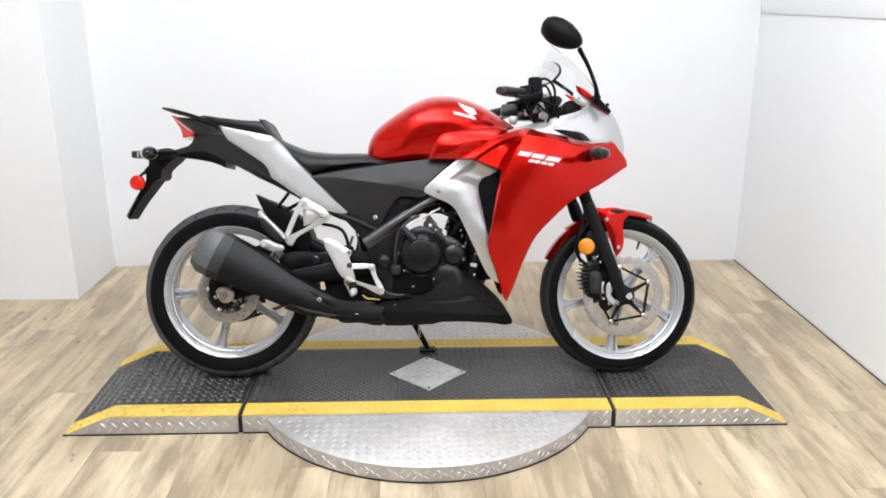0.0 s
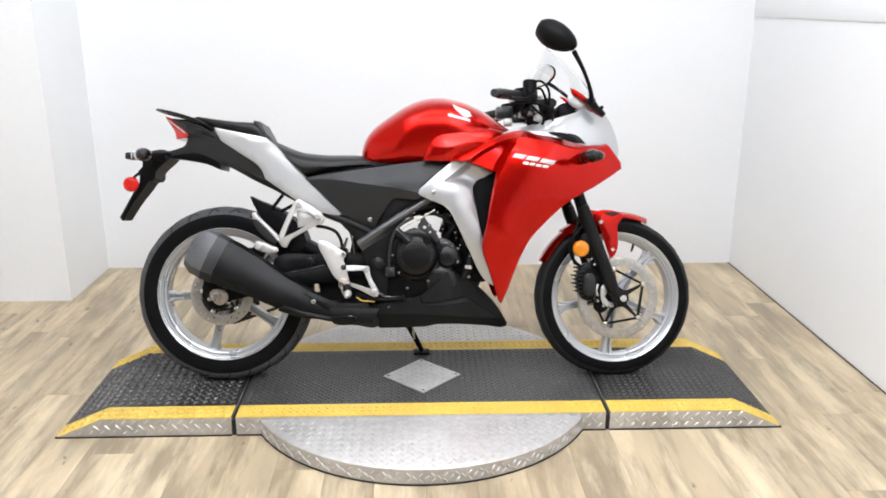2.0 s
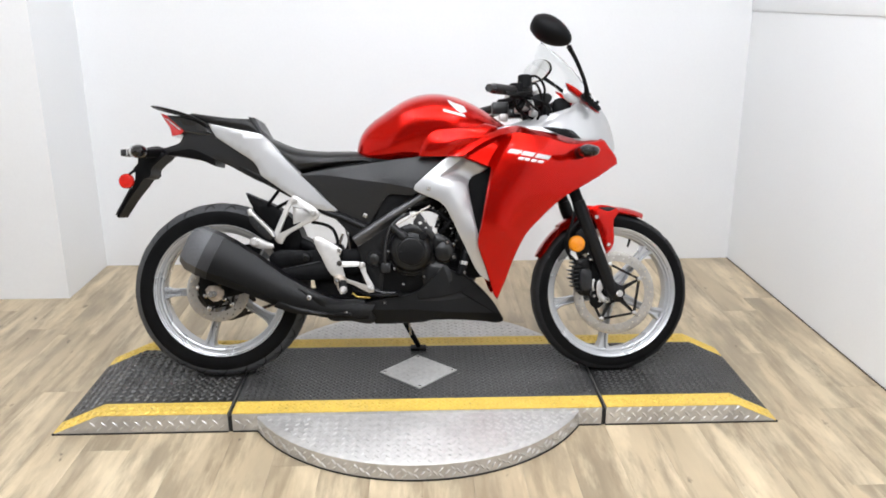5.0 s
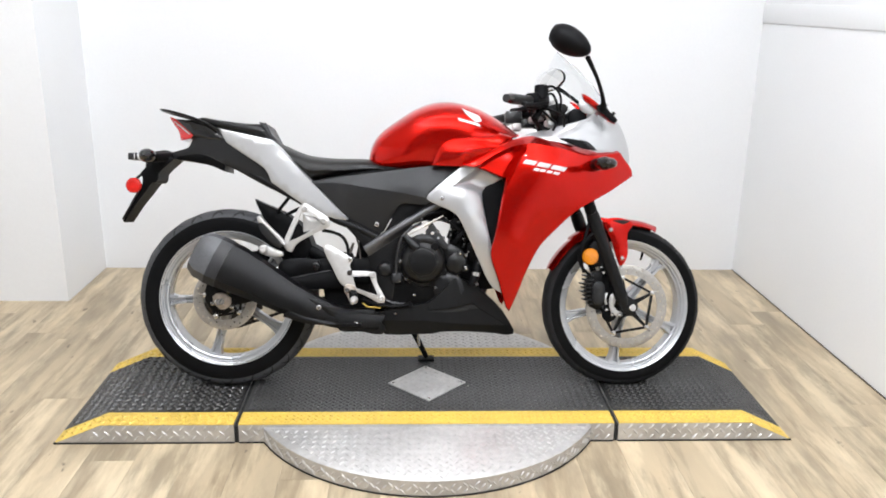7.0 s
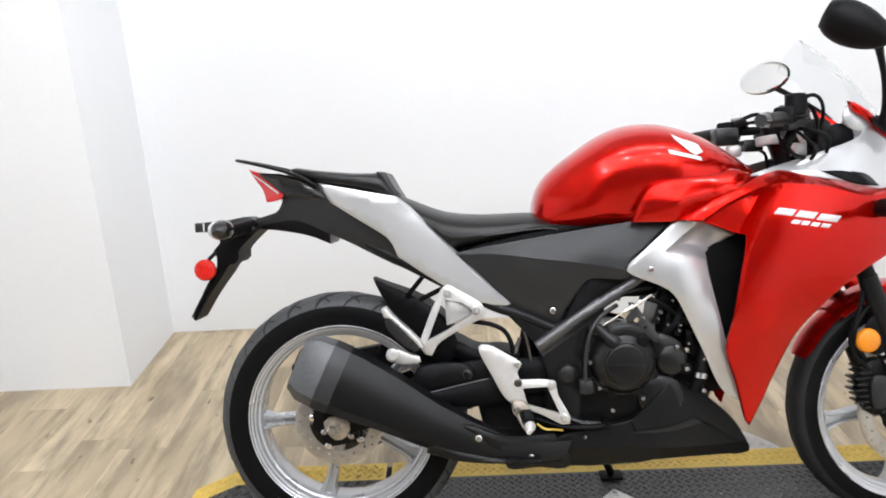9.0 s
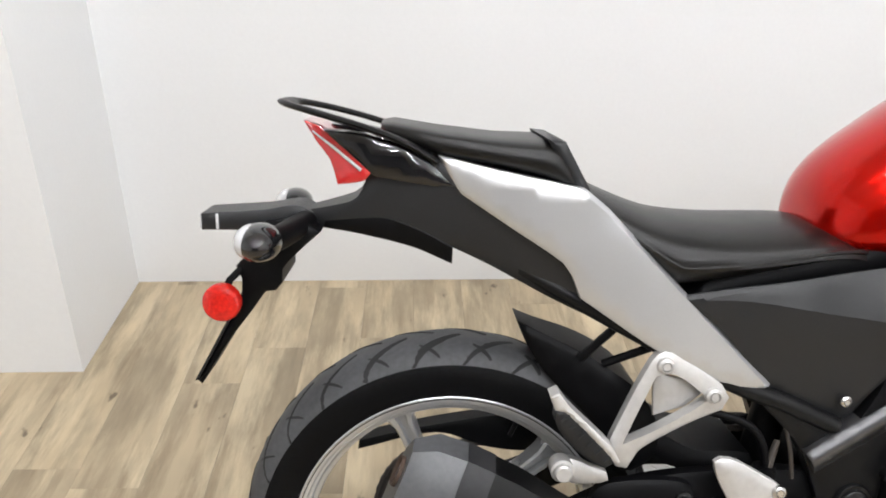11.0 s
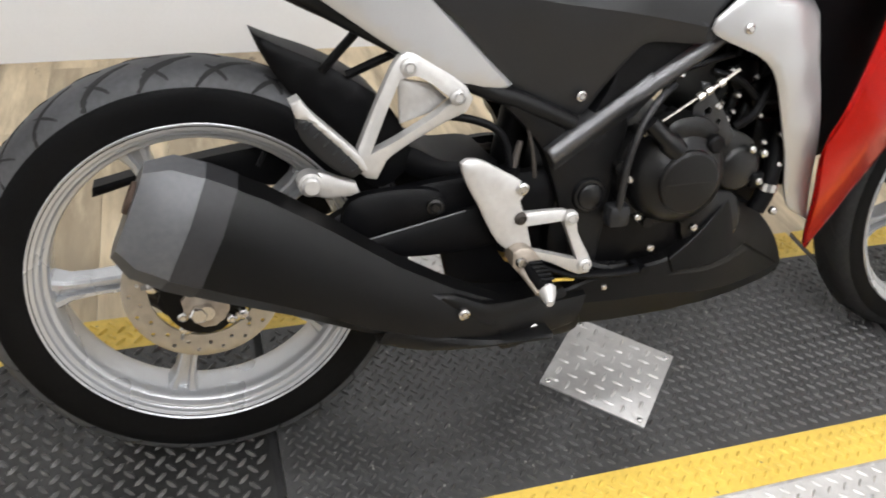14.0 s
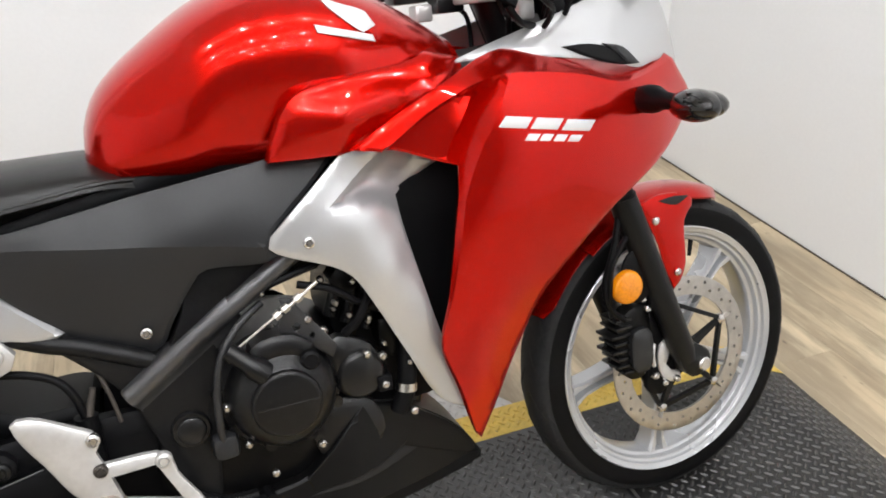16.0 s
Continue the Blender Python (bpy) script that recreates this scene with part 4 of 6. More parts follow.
for s in (-1, 1):
    pts = [(-0.50 + 0.36 * i / 20, s * (along(SEAT_HALF, -0.50 + 0.36 * i / 20) - 0.004), along(SEAT_LOW, -0.50 + 0.36 * i / 20) + 0.40 * (along(SEAT_TOP, -0.50 + 0.36 * i / 20) - along(SEAT_LOW, -0.50 + 0.36 * i / 20))) for i in range(21)]
    part("piping", tube(pts, 0.004, 8), M_SEAT, seat)
rings = []
for u, t, b, h in ((-0.772, 0.924, 0.912, 0.05), (-0.757, 0.926, 0.900, 0.075), (-0.70, 0.916, 0.884, 0.092), (-0.62, 0.906, 0.868, 0.100), (-0.565, 0.904, 0.852, 0.104), (-0.550, 0.899, 0.846, 0.104), (-0.534, 0.876, 0.840, 0.100), (-0.517, 0.850, 0.835, 0.09)):
    rings.append([(u, h * math.copysign(abs(math.cos(a)) ** 0.6, math.cos(a)), (t + b) / 2 + (t - b) / 2 * math.copysign(abs(math.sin(a)) ** 0.5, math.sin(a))) for a in (2 * math.pi * k / 28 for k in range(28))])
pillion = part("pillion_seat", loft(rings), M_SEAT, bike, "black vinyl passenger seat", sharp=55)
part("seat_front", two_sided([(-0.562, 0.906, 1), (-0.540, 0.903, 1), (-0.507, 0.842, 1), (-0.522, 0.840, 1), (-0.545, 0.872)], -0.098, 0.098, 0.006, 0.03), M_PLASTIC, pillion, "grey passenger seat front")

# ---- tail
tail_depth = spline_depth([(-0.87, 0.806, 0.03), (-0.80, 0.83, 0.055), (-0.785, 0.90, 0.055), (-0.70, 0.87, 0.085), (-0.62, 0.80, 0.098), (-0.52, 0.73, 0.104), (-0.30, 0.585, 0.108), (-0.66, 0.75, 0.080), (-0.81, 0.772, 0.04)])
tail = part("tail_body", two_sided([(-0.885, 0.802), (-0.84, 0.814), (-0.805, 0.827), (-0.790, 0.868), (-0.800, 0.900), (-0.790, 0.911, 1), (-0.734, 0.904), (-0.700, 0.880), (-0.60, 0.835), (-0.50, 0.80), (-0.40, 0.70), (-0.259, 0.578, 1), (-0.327, 0.588),
                                    (-0.451, 0.650), (-0.547, 0.696), (-0.636, 0.744), (-0.680, 0.764, 1), (-0.681, 0.741, 1), (-0.732, 0.762), (-0.806, 0.777), (-0.853, 0.783), (-0.882, 0.790)],
                                   lambda u, w: -tail_depth(u, w), tail_depth, 0.006, 0.02), M_PLASTIC, bike, "dark grey plastic tail")
under = two_sided([(-0.850, 0.793, 1), (-0.804, 0.799), (-0.763, 0.801), (-0.721, 0.787), (-0.6805, 0.766, 1), (-0.6815, 0.742, 1), (-0.732, 0.7625), (-0.806, 0.7775), (-0.853, 0.7835, 1)],
                  lambda u, w: -tail_depth(u, w) - 0.0012, lambda u, w: -tail_depth(u, w) + 0.006, 0.002, 0.015)
part("under_tray", under, M_BLACK, tail, "black tray under the tail")
SILVER_OUT = [(-0.70, 0.090), (-0.60, 0.112), (-0.50, 0.121), (-0.40, 0.124), (-0.26, 0.119)]
silver_depth = lambda u, w: along(SILVER_OUT, u) - 0.5 * max(0.0, w - 0.345 - (u + 0.262) * -1.02 - 0.235)  # noqa: E731
mirrored("tail_panel", shell([(-0.700, 0.886, 1), (-0.632, 0.870), (-0.560, 0.855), (-0.516, 0.846, 1), (-0.487, 0.822, 1), (-0.375, 0.7035, 1), (-0.262, 0.585, 1), (-0.272, 0.580), (-0.306, 0.581), (-0.392, 0.620), (-0.519, 0.706, 1),
                              (-0.530, 0.735), (-0.542, 0.752), (-0.618, 0.803), (-0.671, 0.838, 1)], silver_depth, 0.02, 0.006, 0.018), M_SILVER, "silver tail panel")
lamp_depth = spline_depth([(-0.856, 0.921, 0.050), (-0.822, 0.90, 0.062), (-0.777, 0.856, 0.080), (-0.805, 0.837, 0.072)])
light_body = part("tail_light", two_sided([(-0.872, 0.927, 1), (-0.850, 0.919), (-0.822, 0.900), (-0.799, 0.880), (-0.785, 0.862, 1), (-0.793, 0.852), (-0.829, 0.846, 1), (-0.833, 0.863), (-0.838, 0.878), (-0.855, 0.900)],
                                          lambda u, w: -lamp_depth(u, w), lamp_depth, 0.004, 0.014), M_TAIL, bike, "red tail light lens")
# thin pale tube that paints the highlight bar on the red lens
part("lens_highlight", tube([(-0.860, -0.0525, 0.914), (-0.83, -0.063, 0.892), (-0.797, -0.0755, 0.866)], [0.001, 0.002, 0.0022], 6), M_CLEAR, light_body, "pale line for the highlight along the lens")
mirrored("tail_fin", shell([(-0.815, 0.890, 1), (-0.780, 0.858, 1), (-0.70, 0.846), (-0.676, 0.846, 1), (-0.705, 0.872), (-0.740, 0.896), (-0.79, 0.912, 1), (-0.845, 0.917, 1)], lambda u, w: 0.075 + 0.12 * (u + 0.8), 0.03, 0.003, 0.02), M_GLOSS, "gloss black tail fin")
grab = bmesh.new()
rail = bend([(-0.70, -0.092, 0.878), (-0.74, -0.092, 0.902), (-0.79, -0.090, 0.921), (-0.85, -0.078, 0.938), (-0.892, -0.045, 0.948), (-0.897, 0.0, 0.949), (-0.892, 0.045, 0.948), (-0.85, 0.078, 0.938), (-0.79, 0.090, 0.921), (-0.74, 0.092, 0.902), (-0.70, 0.092, 0.878)])
tube(rail, 0.0105, 10, grab, flat=0.42)
part("grab_rail", grab, M_FRAME, bike, "dark grey grab rail round the tail")

# number plate bracket, rear turn signals, reflector
bracket = part("plate_bracket", two_sided([(-0.853, 0.783, 1), (-0.877, 0.762), (-0.905, 0.733), (-0.906, 0.714), (-0.915, 0.704), (-0.929, 0.702), (-0.945, 0.680), (-0.986, 0.627), (-1.024, 0.568, 1), (-1.030, 0.574, 1), (-0.989, 0.645), (-0.965, 0.688), (-0.960, 0.719), (-0.967, 0.737), (-0.950, 0.754), (-0.951, 0.788, 1), (-0.885, 0.800)],
                                          lambda u, w: -0.062 + 0.10 * max(0, -0.9 - u), lambda u, w: 0.062 - 0.10 * max(0, -0.9 - u), 0.004, 0.02), M_BLACK, bike, "black plastic number plate bracket")
part("plate_holder", two_sided([(-0.977, 0.672, 1), (-0.973, 0.672, 1), (-1.026, 0.579, 1), (-1.030, 0.578, 1)], -0.060, 0.060, 0.001, 0), M_PLASTIC, bracket)
part("reflector", lathe([(0, -0.0855), (0.012, -0.0855), (0.013, -0.0845), (0.0208, -0.0840), (0.0238, -0.082), (0.0255, -0.078), (0.0255, -0.070), (0, -0.070)], -0.983, 0.693, 32), M_REDREF, bike, "round red side reflector")
part("reflector_stay", tube([(-0.983, -0.071, 0.698), (-0.974, -0.062, 0.720), (-0.958, -0.050, 0.735)], 0.005, 8), M_BLACK, bike)
for s in (-1, 1):
    stem = part("rear_turn_signal", tube(bend([(-0.875, s * 0.03, 0.792), (-0.895, s * 0.09, 0.786), (-0.905, s * 0.115, 0.784)]), [0.016] * 7 + [0.016] * 6, 12), M_BLACK, bike, "black rear turn signal on a stalk")
    bm = bmesh.new()
    bmesh.ops.create_uvsphere(bm, u_segments=24, v_segments=14, radius=1, matrix=Matrix.Translation((-0.915, s * 0.145, 0.788)) @ Matrix.Diagonal((0.0265, 0.042, 0.0235, 1)))
    part("housing", bm, M_GLOSS, stem)
    bm = bmesh.new()
    bmesh.ops.create_uvsphere(bm, u_segments=20, v_segments=12, radius=1, matrix=Matrix.Translation((-0.9255, s * 0.143, 0.7885)) @ Matrix.Diagonal((0.0215, 0.036, 0.0215, 1)))
    part("lens", bm, M_CLEAR, stem, "clear turn signal lens")
bm = two_sided([(-1.014, 0.782, 1), (-0.975, 0.7815), (-0.90, 0.780, 1), (-0.86, 0.79), (-0.88, 0.813), (-0.93, 0.8085), (-0.985, 0.8055), (-1.014, 0.804, 1)], -0.036, 0.036, 0.003, 0.02)
lamp = part("plate_lamp", bm, M_PLASTIC, bike, "dark grey number plate lamp arm")
part("lamp_lens", box(bmesh.new(), (-1.0165, -0.034, 0.784), (-1.0135, 0.034, 0.802), 0.001), M_CLEAR, lamp, "clear number plate lamp lens")
part("lens_edge", box(bmesh.new(), (-0.9945, -0.0375, 0.783), (-0.9905, -0.034, 0.804), 0.001), M_CLEAR, lamp)

# ---- nose: silver upper cowl, screen, ears
nose_depth = spline_depth([(0.280, 0.854, 0.150), (0.40, 0.885, 0.146), (0.40, 0.855, 0.164), (0.52, 0.925, 0.118), (0.52, 0.84, 0.156), (0.585, 0.972, 0.075), (0.67, 0.905, 0.050), (0.70, 0.815, 0.045), (0.63, 0.835, 0.105), (0.62, 0.90, 0.085)])
NOSE = [(0.268, 0.852, 1), (0.340, 0.873), (0.444, 0.900), (0.539, 0.929), (0.561, 0.947), (0.586, 0.974, 1), (0.620, 0.959), (0.668, 0.908), (0.692, 0.855), (0.702, 0.806), (0.695, 0.765, 1), (0.657, 0.800), (0.62, 0.815), (0.564, 0.812), (0.52, 0.825), (0.432, 0.842), (0.340, 0.852)]
nose = mirrored("upper_cowl", shell(NOSE, nose_depth, 0.006, 0.004, 0.014), M_SILVER, "silver upper cowl")
slot_depth = lambda u, w: nose_depth(u, w) + 0.004  # noqa: E731
part("air_slot", two_sided([(0.432, 0.856, 1), (0.48, 0.855), (0.525, 0.841), (0.560, 0.818, 1), (0.52, 0.822), (0.47, 0.838)], lambda u, w: -slot_depth(u, w), lambda u, w: -slot_depth(u, w) + 0.01, 0.003, 0.02), M_BLACK, nose, "black air slot")
part("slot_tip", two_sided([(0.500, 0.853, 1), (0.535, 0.845), (0.565, 0.818, 1), (0.540, 0.822), (0.522, 0.838)], lambda u, w: -slot_depth(u, w) - 0.003, lambda u, w: -slot_depth(u, w) + 0.01, 0.003, 0.02), M_PLASTIC, nose)
part("headlight", two_sided([(0.58, 0.82), (0.64, 0.81), (0.692, 0.78), (0.700, 0.745), (0.65, 0.712), (0.58, 0.70), (0.54, 0.75)], lambda u, w: -0.025 - 0.5 * (0.705 - u), lambda u, w: 0.025 + 0.5 * (0.705 - u), 0.01, 0.03), M_CLEAR, bike, "clear headlight between the fairing sides")
part("nose_core", two_sided([(0.30, 0.83), (0.45, 0.865), (0.54, 0.885), (0.62, 0.90), (0.66, 0.87), (0.63, 0.81), (0.50, 0.76), (0.42, 0.70), (0.34, 0.76)], lambda u, w: -0.028 - 0.22 * (0.65 - u), lambda u, w: 0.028 + 0.22 * (0.65 - u), 0.01, 0.04), M_BLACK, bike, "black nose interior")
for s in (-1, 1):
    trim = two_sided([(0.520, 1.013, 1), (0.536, 1.007), (0.576, 0.981), (0.607, 0.955), (0.645, 0.914, 1), (0.628, 0.919), (0.590, 0.948), (0.552, 0.975), (0.530, 0.990)], lambda u, w: -0.108 + 0.45 * max(0.0, u - 0.56), lambda u, w: -0.094 + 0.45 * max(0.0, u - 0.56), 0.004, 0.015)
    part("screen_trim", trim, M_RED, bike, "red trim along the screen foot", Matrix.Diagonal((1, -s, 1, 1)))
    inner = two_sided([(0.522, 1.004, 1), (0.553, 0.977), (0.572, 0.955), (0.545, 0.945), (0.520, 0.958), (0.512, 0.980)], -0.097, -0.088, 0.003, 0.02)
    part("screen_stay", inner, M_SILVER, bike, "silver panel inside the screen", Matrix.Diagonal((1, -s, 1, 1)))
    part("screen_bracket", two_sided([(0.452, 0.905, 1), (0.470, 0.926), (0.500, 0.944), (0.540, 0.966, 1), (0.536, 0.948), (0.505, 0.925), (0.475, 0.905)], s * 0.06 - 0.005, s * 0.06 + 0.005, 0.003, 0.02), M_CAST, bike, "silver bracket under the screen")
    for u, w in ((0.600, 0.972), (0.628, 0.944)):
        part("mirror_bolt", tube([(u - 0.004, s * 0.1, w - 0.006), (u + 0.005, s * 0.1, w + 0.006)], 0.006, 8), M_BLACK, bike)
rows = []
for i in range(15):
    t = i / 14
    ring = []
    for k in range(25):
        s = -1 + 2 * k / 24
        bu, bv, bw = 0.668 - 0.140 * abs(s) ** 1.7, 0.105 * s, 0.915 + 0.100 * abs(s) ** 1.5
        tu, tv, tw = 0.452 - 0.020 * abs(s) ** 2, 0.078 * s, 1.170 - 0.060 * abs(s) ** 2.4
        bulge = 0.018 * math.sin(math.pi * t)
        ring.append((bu + (tu - bu) * t + bulge, bv + (tv - bv) * t + 0.010 * math.sin(math.pi * t) * s, bw + (tw - bw) * t + bulge * 0.6))
    rows.append(ring)
bm = bmesh.new()
G = [[bm.verts.new(p) for p in r] for r in rows]
for a, b in zip(G, G[1:]):
    for k in range(24):
        bm.faces.new((a[k], a[k + 1], b[k + 1], b[k]))
bmesh.ops.recalc_face_normals(bm, faces=bm.faces)
bmesh.ops.solidify(bm, geom=bm.faces[:], thickness=0.003)
screen = part("windscreen", bm, M_SCREEN, bike, "clear plastic windscreen")
screen.visible_shadow = False

# ---- mirrors
for s in (-1, 1):
    stalk = part("mirror", tube(bend([(0.590, s * 0.120, 0.962), (0.580, s * 0.150, 0.998), (0.543, s * 0.220, 1.050), (0.498, s * 0.290, 1.098)]), [0.0105 - 0.0032 * math.sin(math.pi * i / 19) - 0.0015 * i / 18 for i in range(19)], 12), M_BLACK, bike, "black mirror on a long stalk")
    part("foot", two_sided([(0.570, 0.968), (0.592, 0.976), (0.606, 0.958), (0.640, 0.922), (0.632, 0.914), (0.598, 0.940)], s * 0.11 - 0.012, s * 0.11 + 0.012, 0.003, 0.02), M_BLACK, stalk)
    if s < 0:
        head_m = Matrix.Translation((0.437, -0.318, 1.141)) @ Matrix.Rotation(radians(34), 4, "Y") @ Matrix.Rotation(radians(-24), 4, "Z")
        bm = bmesh.new()
        bmesh.ops.create_uvsphere(bm, u_segments=32, v_segments=18, radius=1)
        for v in bm.verts:
            x, y, z = v.co
            pinch = 1 - 0.18 * x
            v.co = Vector((0.074 * x, 0.052 * y * pinch, 0.042 * z * pinch))
            v.co.x = max(v.co.x, -0.060)
        part("housing", bm, M_BLACK, stalk, "", head_m)
        face = Matrix.Translation((-0.0605, 0.0, 0)) @ Matrix.Diagonal((0.003, 0.036, 0.030, 1))
    else:
        head_m = Matrix.Translation((0.484, 0.305, 1.122)) @ Matrix.Rotation(radians(38), 4, "Z") @ Matrix.Rotation(radians(-6), 4, "X")
        bm = bmesh.new()
        bmesh.ops.create_uvsphere(bm, u_segments=32, v_segments=18, radius=1)
        for v in bm.verts:
            x, y, z = v.co
            v.co = Vector((0.026 * max(x, -0.22), 0.0745 * y, 0.0425 * z))
        part("housing", bm, M_BLACK, stalk, "", head_m)
        face = Matrix.Translation((-0.0075, 0, 0)) @ Matrix.Diagonal((0.003, 0.073, 0.041, 1))
    bm = bmesh.new()
    bmesh.ops.create_uvsphere(bm, u_segments=28, v_segments=14, radius=1, matrix=face)
    part("glass", bm, M_MIRROR, stalk, "mirror glass", head_m)

# ---- front turn signals
for s in (-1, 1):
    stem = part("front_turn_signal", tube([(0.560, s * 0.158, 0.768), (0.557, s * 0.178, 0.769), (0.556, s * 0.198, 0.770), (0.555, s * 0.214, 0.770), (0.555, s * 0.226, 0.770), (0.556, s * 0.255, 0.768)], [0.017, 0.0205, 0.0200, 0.0150, 0.0120, 0.0125], 18), M_BLACK, bike, "black front turn signal")
    bm = bmesh.new()
    bmesh.ops.create_uvsphere(bm, u_segments=28, v_segments=16, radius=1, matrix=Matrix.Translation((0.558, s * 0.285, 0.767)) @ Matrix.Rotation(radians(s * 12), 4, "Z") @ Matrix.Diagonal((0.031, 0.050, 0.0215, 1)))
    part("housing", bm, M_WARM, stem)
    bm = bmesh.new()
    bmesh.ops.create_uvsphere(bm, u_segments=20, v_segments=12, radius=1, matrix=Matrix.Translation((0.571, s * 0.290, 0.767)) @ Matrix.Rotation(radians(s * 12), 4, "Z") @ Matrix.Diagonal((0.026, 0.041, 0.018, 1)))
    part("lens", bm, M_WARM, stem, "clear turn signal lens")

# ---- handlebar and cockpit
for s in (-1, 1):
    part("handlebar", tube([(0.40, s * 0.105, 0.968), (0.335, s * 0.20, 0.972), (0.245, s * 0.325, 0.962)], 0.0108, 12), M_BLACK, bike, "black clip-on handlebar", BARS)
    grip = part("grip", tube([(0.325, s * 0.215, 0.970), (0.248, s * 0.322, 0.962)], 0.0165, 14), M_SEAT, bike, "black rubber grip", BARS)
    part("bar_end", tube([(0.247, s * 0.323, 0.962), (0.232, s * 0.343, 0.960)], [0.016, 0.013], 14), M_GLOSS, grip, "black bar end weight", BARS)
    part("switch_box", box(bmesh.new(), (-0.024, -0.022, -0.024), (0.024, 0.022, 0.026), 0.007), M_BLACK, bike, "black switch box", BARS @ Matrix.Translation((0.345, s * 0.188, 0.972)) @ Matrix.Rotation(radians(s * -52), 4, "Z"))
    part("lever", tube(bend([(0.385, s * 0.165, 0.978), (0.385, s * 0.205, 0.968), (0.33, s * 0.265, 0.952), (0.285, s * 0.335, 0.945)]), 0.0065, 8), M_BLACK if s < 0 else M_FRAME, bike, "black hand lever", BARS)
    part("fork_tube", tube([(0.425, s * 0.1, 0.965), (0.552, s * 0.1, 0.612)], 0.0205, 18), M_BLACK, bike, "black upper fork tube", STEER)
    part("fork_cap", tube([(0.418, s * 0.1, 0.985), (0.426, s * 0.1, 0.962)], 0.021, 18), M_CAST, bike, "", BARS)
reservoir = part("brake_reservoir", lathe([(0, -0.028), (0.021, -0.028), (0.024, -0.024), (0.023, 0.016), (0.018, 0.02), (0, 0.02)], 0, 0, 24), M_BLACK, bike, "black brake fluid reservoir",
                 BARS @ Matrix.Translation((0.368, -0.185, 1.006)) @ Matrix.Rotation(radians(-90), 4, "X") @ Matrix.Rotation(radians(180), 4, "X"))
part("master_cylinder", box(bmesh.new(), (0.352, -0.205, 0.968), (0.392, -0.13, 0.992), 0.006), M_ENGINE, bike, "black brake master cylinder", BARS)
part("top_clamp", two_sided([(0.385, 0.955), (0.44, 0.975), (0.47, 0.965), (0.45, 0.935), (0.40, 0.935)], -0.125, 0.125, 0.005, 0.04), M_FRAME, bike, "dark grey fork clamp", BARS)
part("instrument_panel", two_sided([(0.480, 0.945), (0.500, 0.965), (0.540, 0.950), (0.535, 0.905), (0.49, 0.905)], -0.085, 0.085, 0.010, 0.04), M_BLACK, bike, "black instrument panel")
for k, (a, b, c, d) in enumerate((((0.375, -0.15, 0.985), (0.41, -0.16, 1.0), (0.435, -0.14, 0.93), (0.42, -0.11, 0.86)), ((0.36, -0.18, 0.955), (0.395, -0.19, 0.92), (0.42, -0.16, 0.90), (0.40, -0.11, 0.85)),
                                  ((0.345, 0.19, 0.955), (0.39, 0.18, 0.93), (0.42, 0.14, 0.91), (0.41, 0.10, 0.85)), ((0.33, -0.17, 0.955), (0.345, -0.165, 0.915), (0.37, -0.13, 0.90), (0.38, -0.10, 0.86)))):
    part("cable", tube(bend([a, b, c, d]), 0.0042, 8), M_BLACK, bike, "black control cable", BARS)
for pts, r, mat in (([(0.372, -0.150, 0.962), (0.362, -0.168, 0.940), (0.350, -0.172, 0.918)], 0.012, M_BLACK), ([(0.335, -0.165, 0.985), (0.352, -0.150, 0.996)], 0.011, M_ENGINE), ([(0.395, -0.120, 0.955), (0.40, -0.145, 0.925)], 0.008, M_CAST),
                    ([(0.352, 0.150, 0.985), (0.372, 0.135, 0.992)], 0.013, M_BLACK), ([(0.345, 0.165, 1.004), (0.366, 0.155, 1.006)], 0.008, M_CAST), ([(0.44, -0.05, 0.965), (0.455, -0.09, 0.94)], 0.009, M_CAST)):
    part("control_fitting", tube(pts, r, 12), mat, bike, "small handlebar fitting", BARS)
for a, b, cc, d in (((0.350, -0.172, 0.918), (0.37, -0.165, 0.895), (0.41, -0.13, 0.885), (0.43, -0.10, 0.87)), ((0.366, 0.155, 1.0), (0.41, 0.14, 1.01), (0.45, 0.12, 0.96), (0.44, 0.09, 0.90))):
    part("cable", tube(bend([a, b, cc, d]), 0.005, 8), M_BLACK, bike, "black control cable", BARS)
for lo, hi, mat, tag in (((0.362, -0.05, 0.925), (0.402, 0.05, 0.948), M_CAST, "silver fork bridge"), ((0.292, 0.125, 0.935), (0.352, 0.175, 0.980), M_ENGINE, "black clutch switch box"), ((0.345, 0.07, 0.915), (0.392, 0.115, 0.945), M_ENGINE, "black cable holder"),
                         ((0.400, -0.10, 0.895), (0.428, -0.05, 0.925), M_CAST, "silver key holder"), ((0.315, 0.09, 0.905), (0.345, 0.125, 0.932), M_CAST, "silver lever clamp"), ((0.405, 0.02, 0.930), (0.440, 0.08, 0.968), M_BLACK, "black switch cover")):
    part("cockpit_fitting", box(bmesh.new(), lo, hi, 0.005), mat, bike, tag, BARS)
for a, b, cc, d in (((0.352, -0.19, 1.0), (0.40, -0.20, 1.02), (0.438, -0.16, 0.985), (0.435, -0.11, 0.90)), ((0.36, -0.15, 0.955), (0.40, -0.19, 0.945), (0.445, -0.17, 0.925), (0.455, -0.12, 0.885)), ((0.33, 0.15, 0.965), (0.38, 0.12, 0.99), (0.43, 0.06, 0.965), (0.45, 0.03, 0.905))):
    part("cable", tube(bend([a, b, cc, d]), 0.0042, 8), M_BLACK, bike, "black control cable", BARS)
part("ignition_switch", tube([(0.372, 0.0, 0.99), (0.39, 0.0, 0.94)], 0.02, 16), M_BLACK, bike, "black ignition switch", BARS)
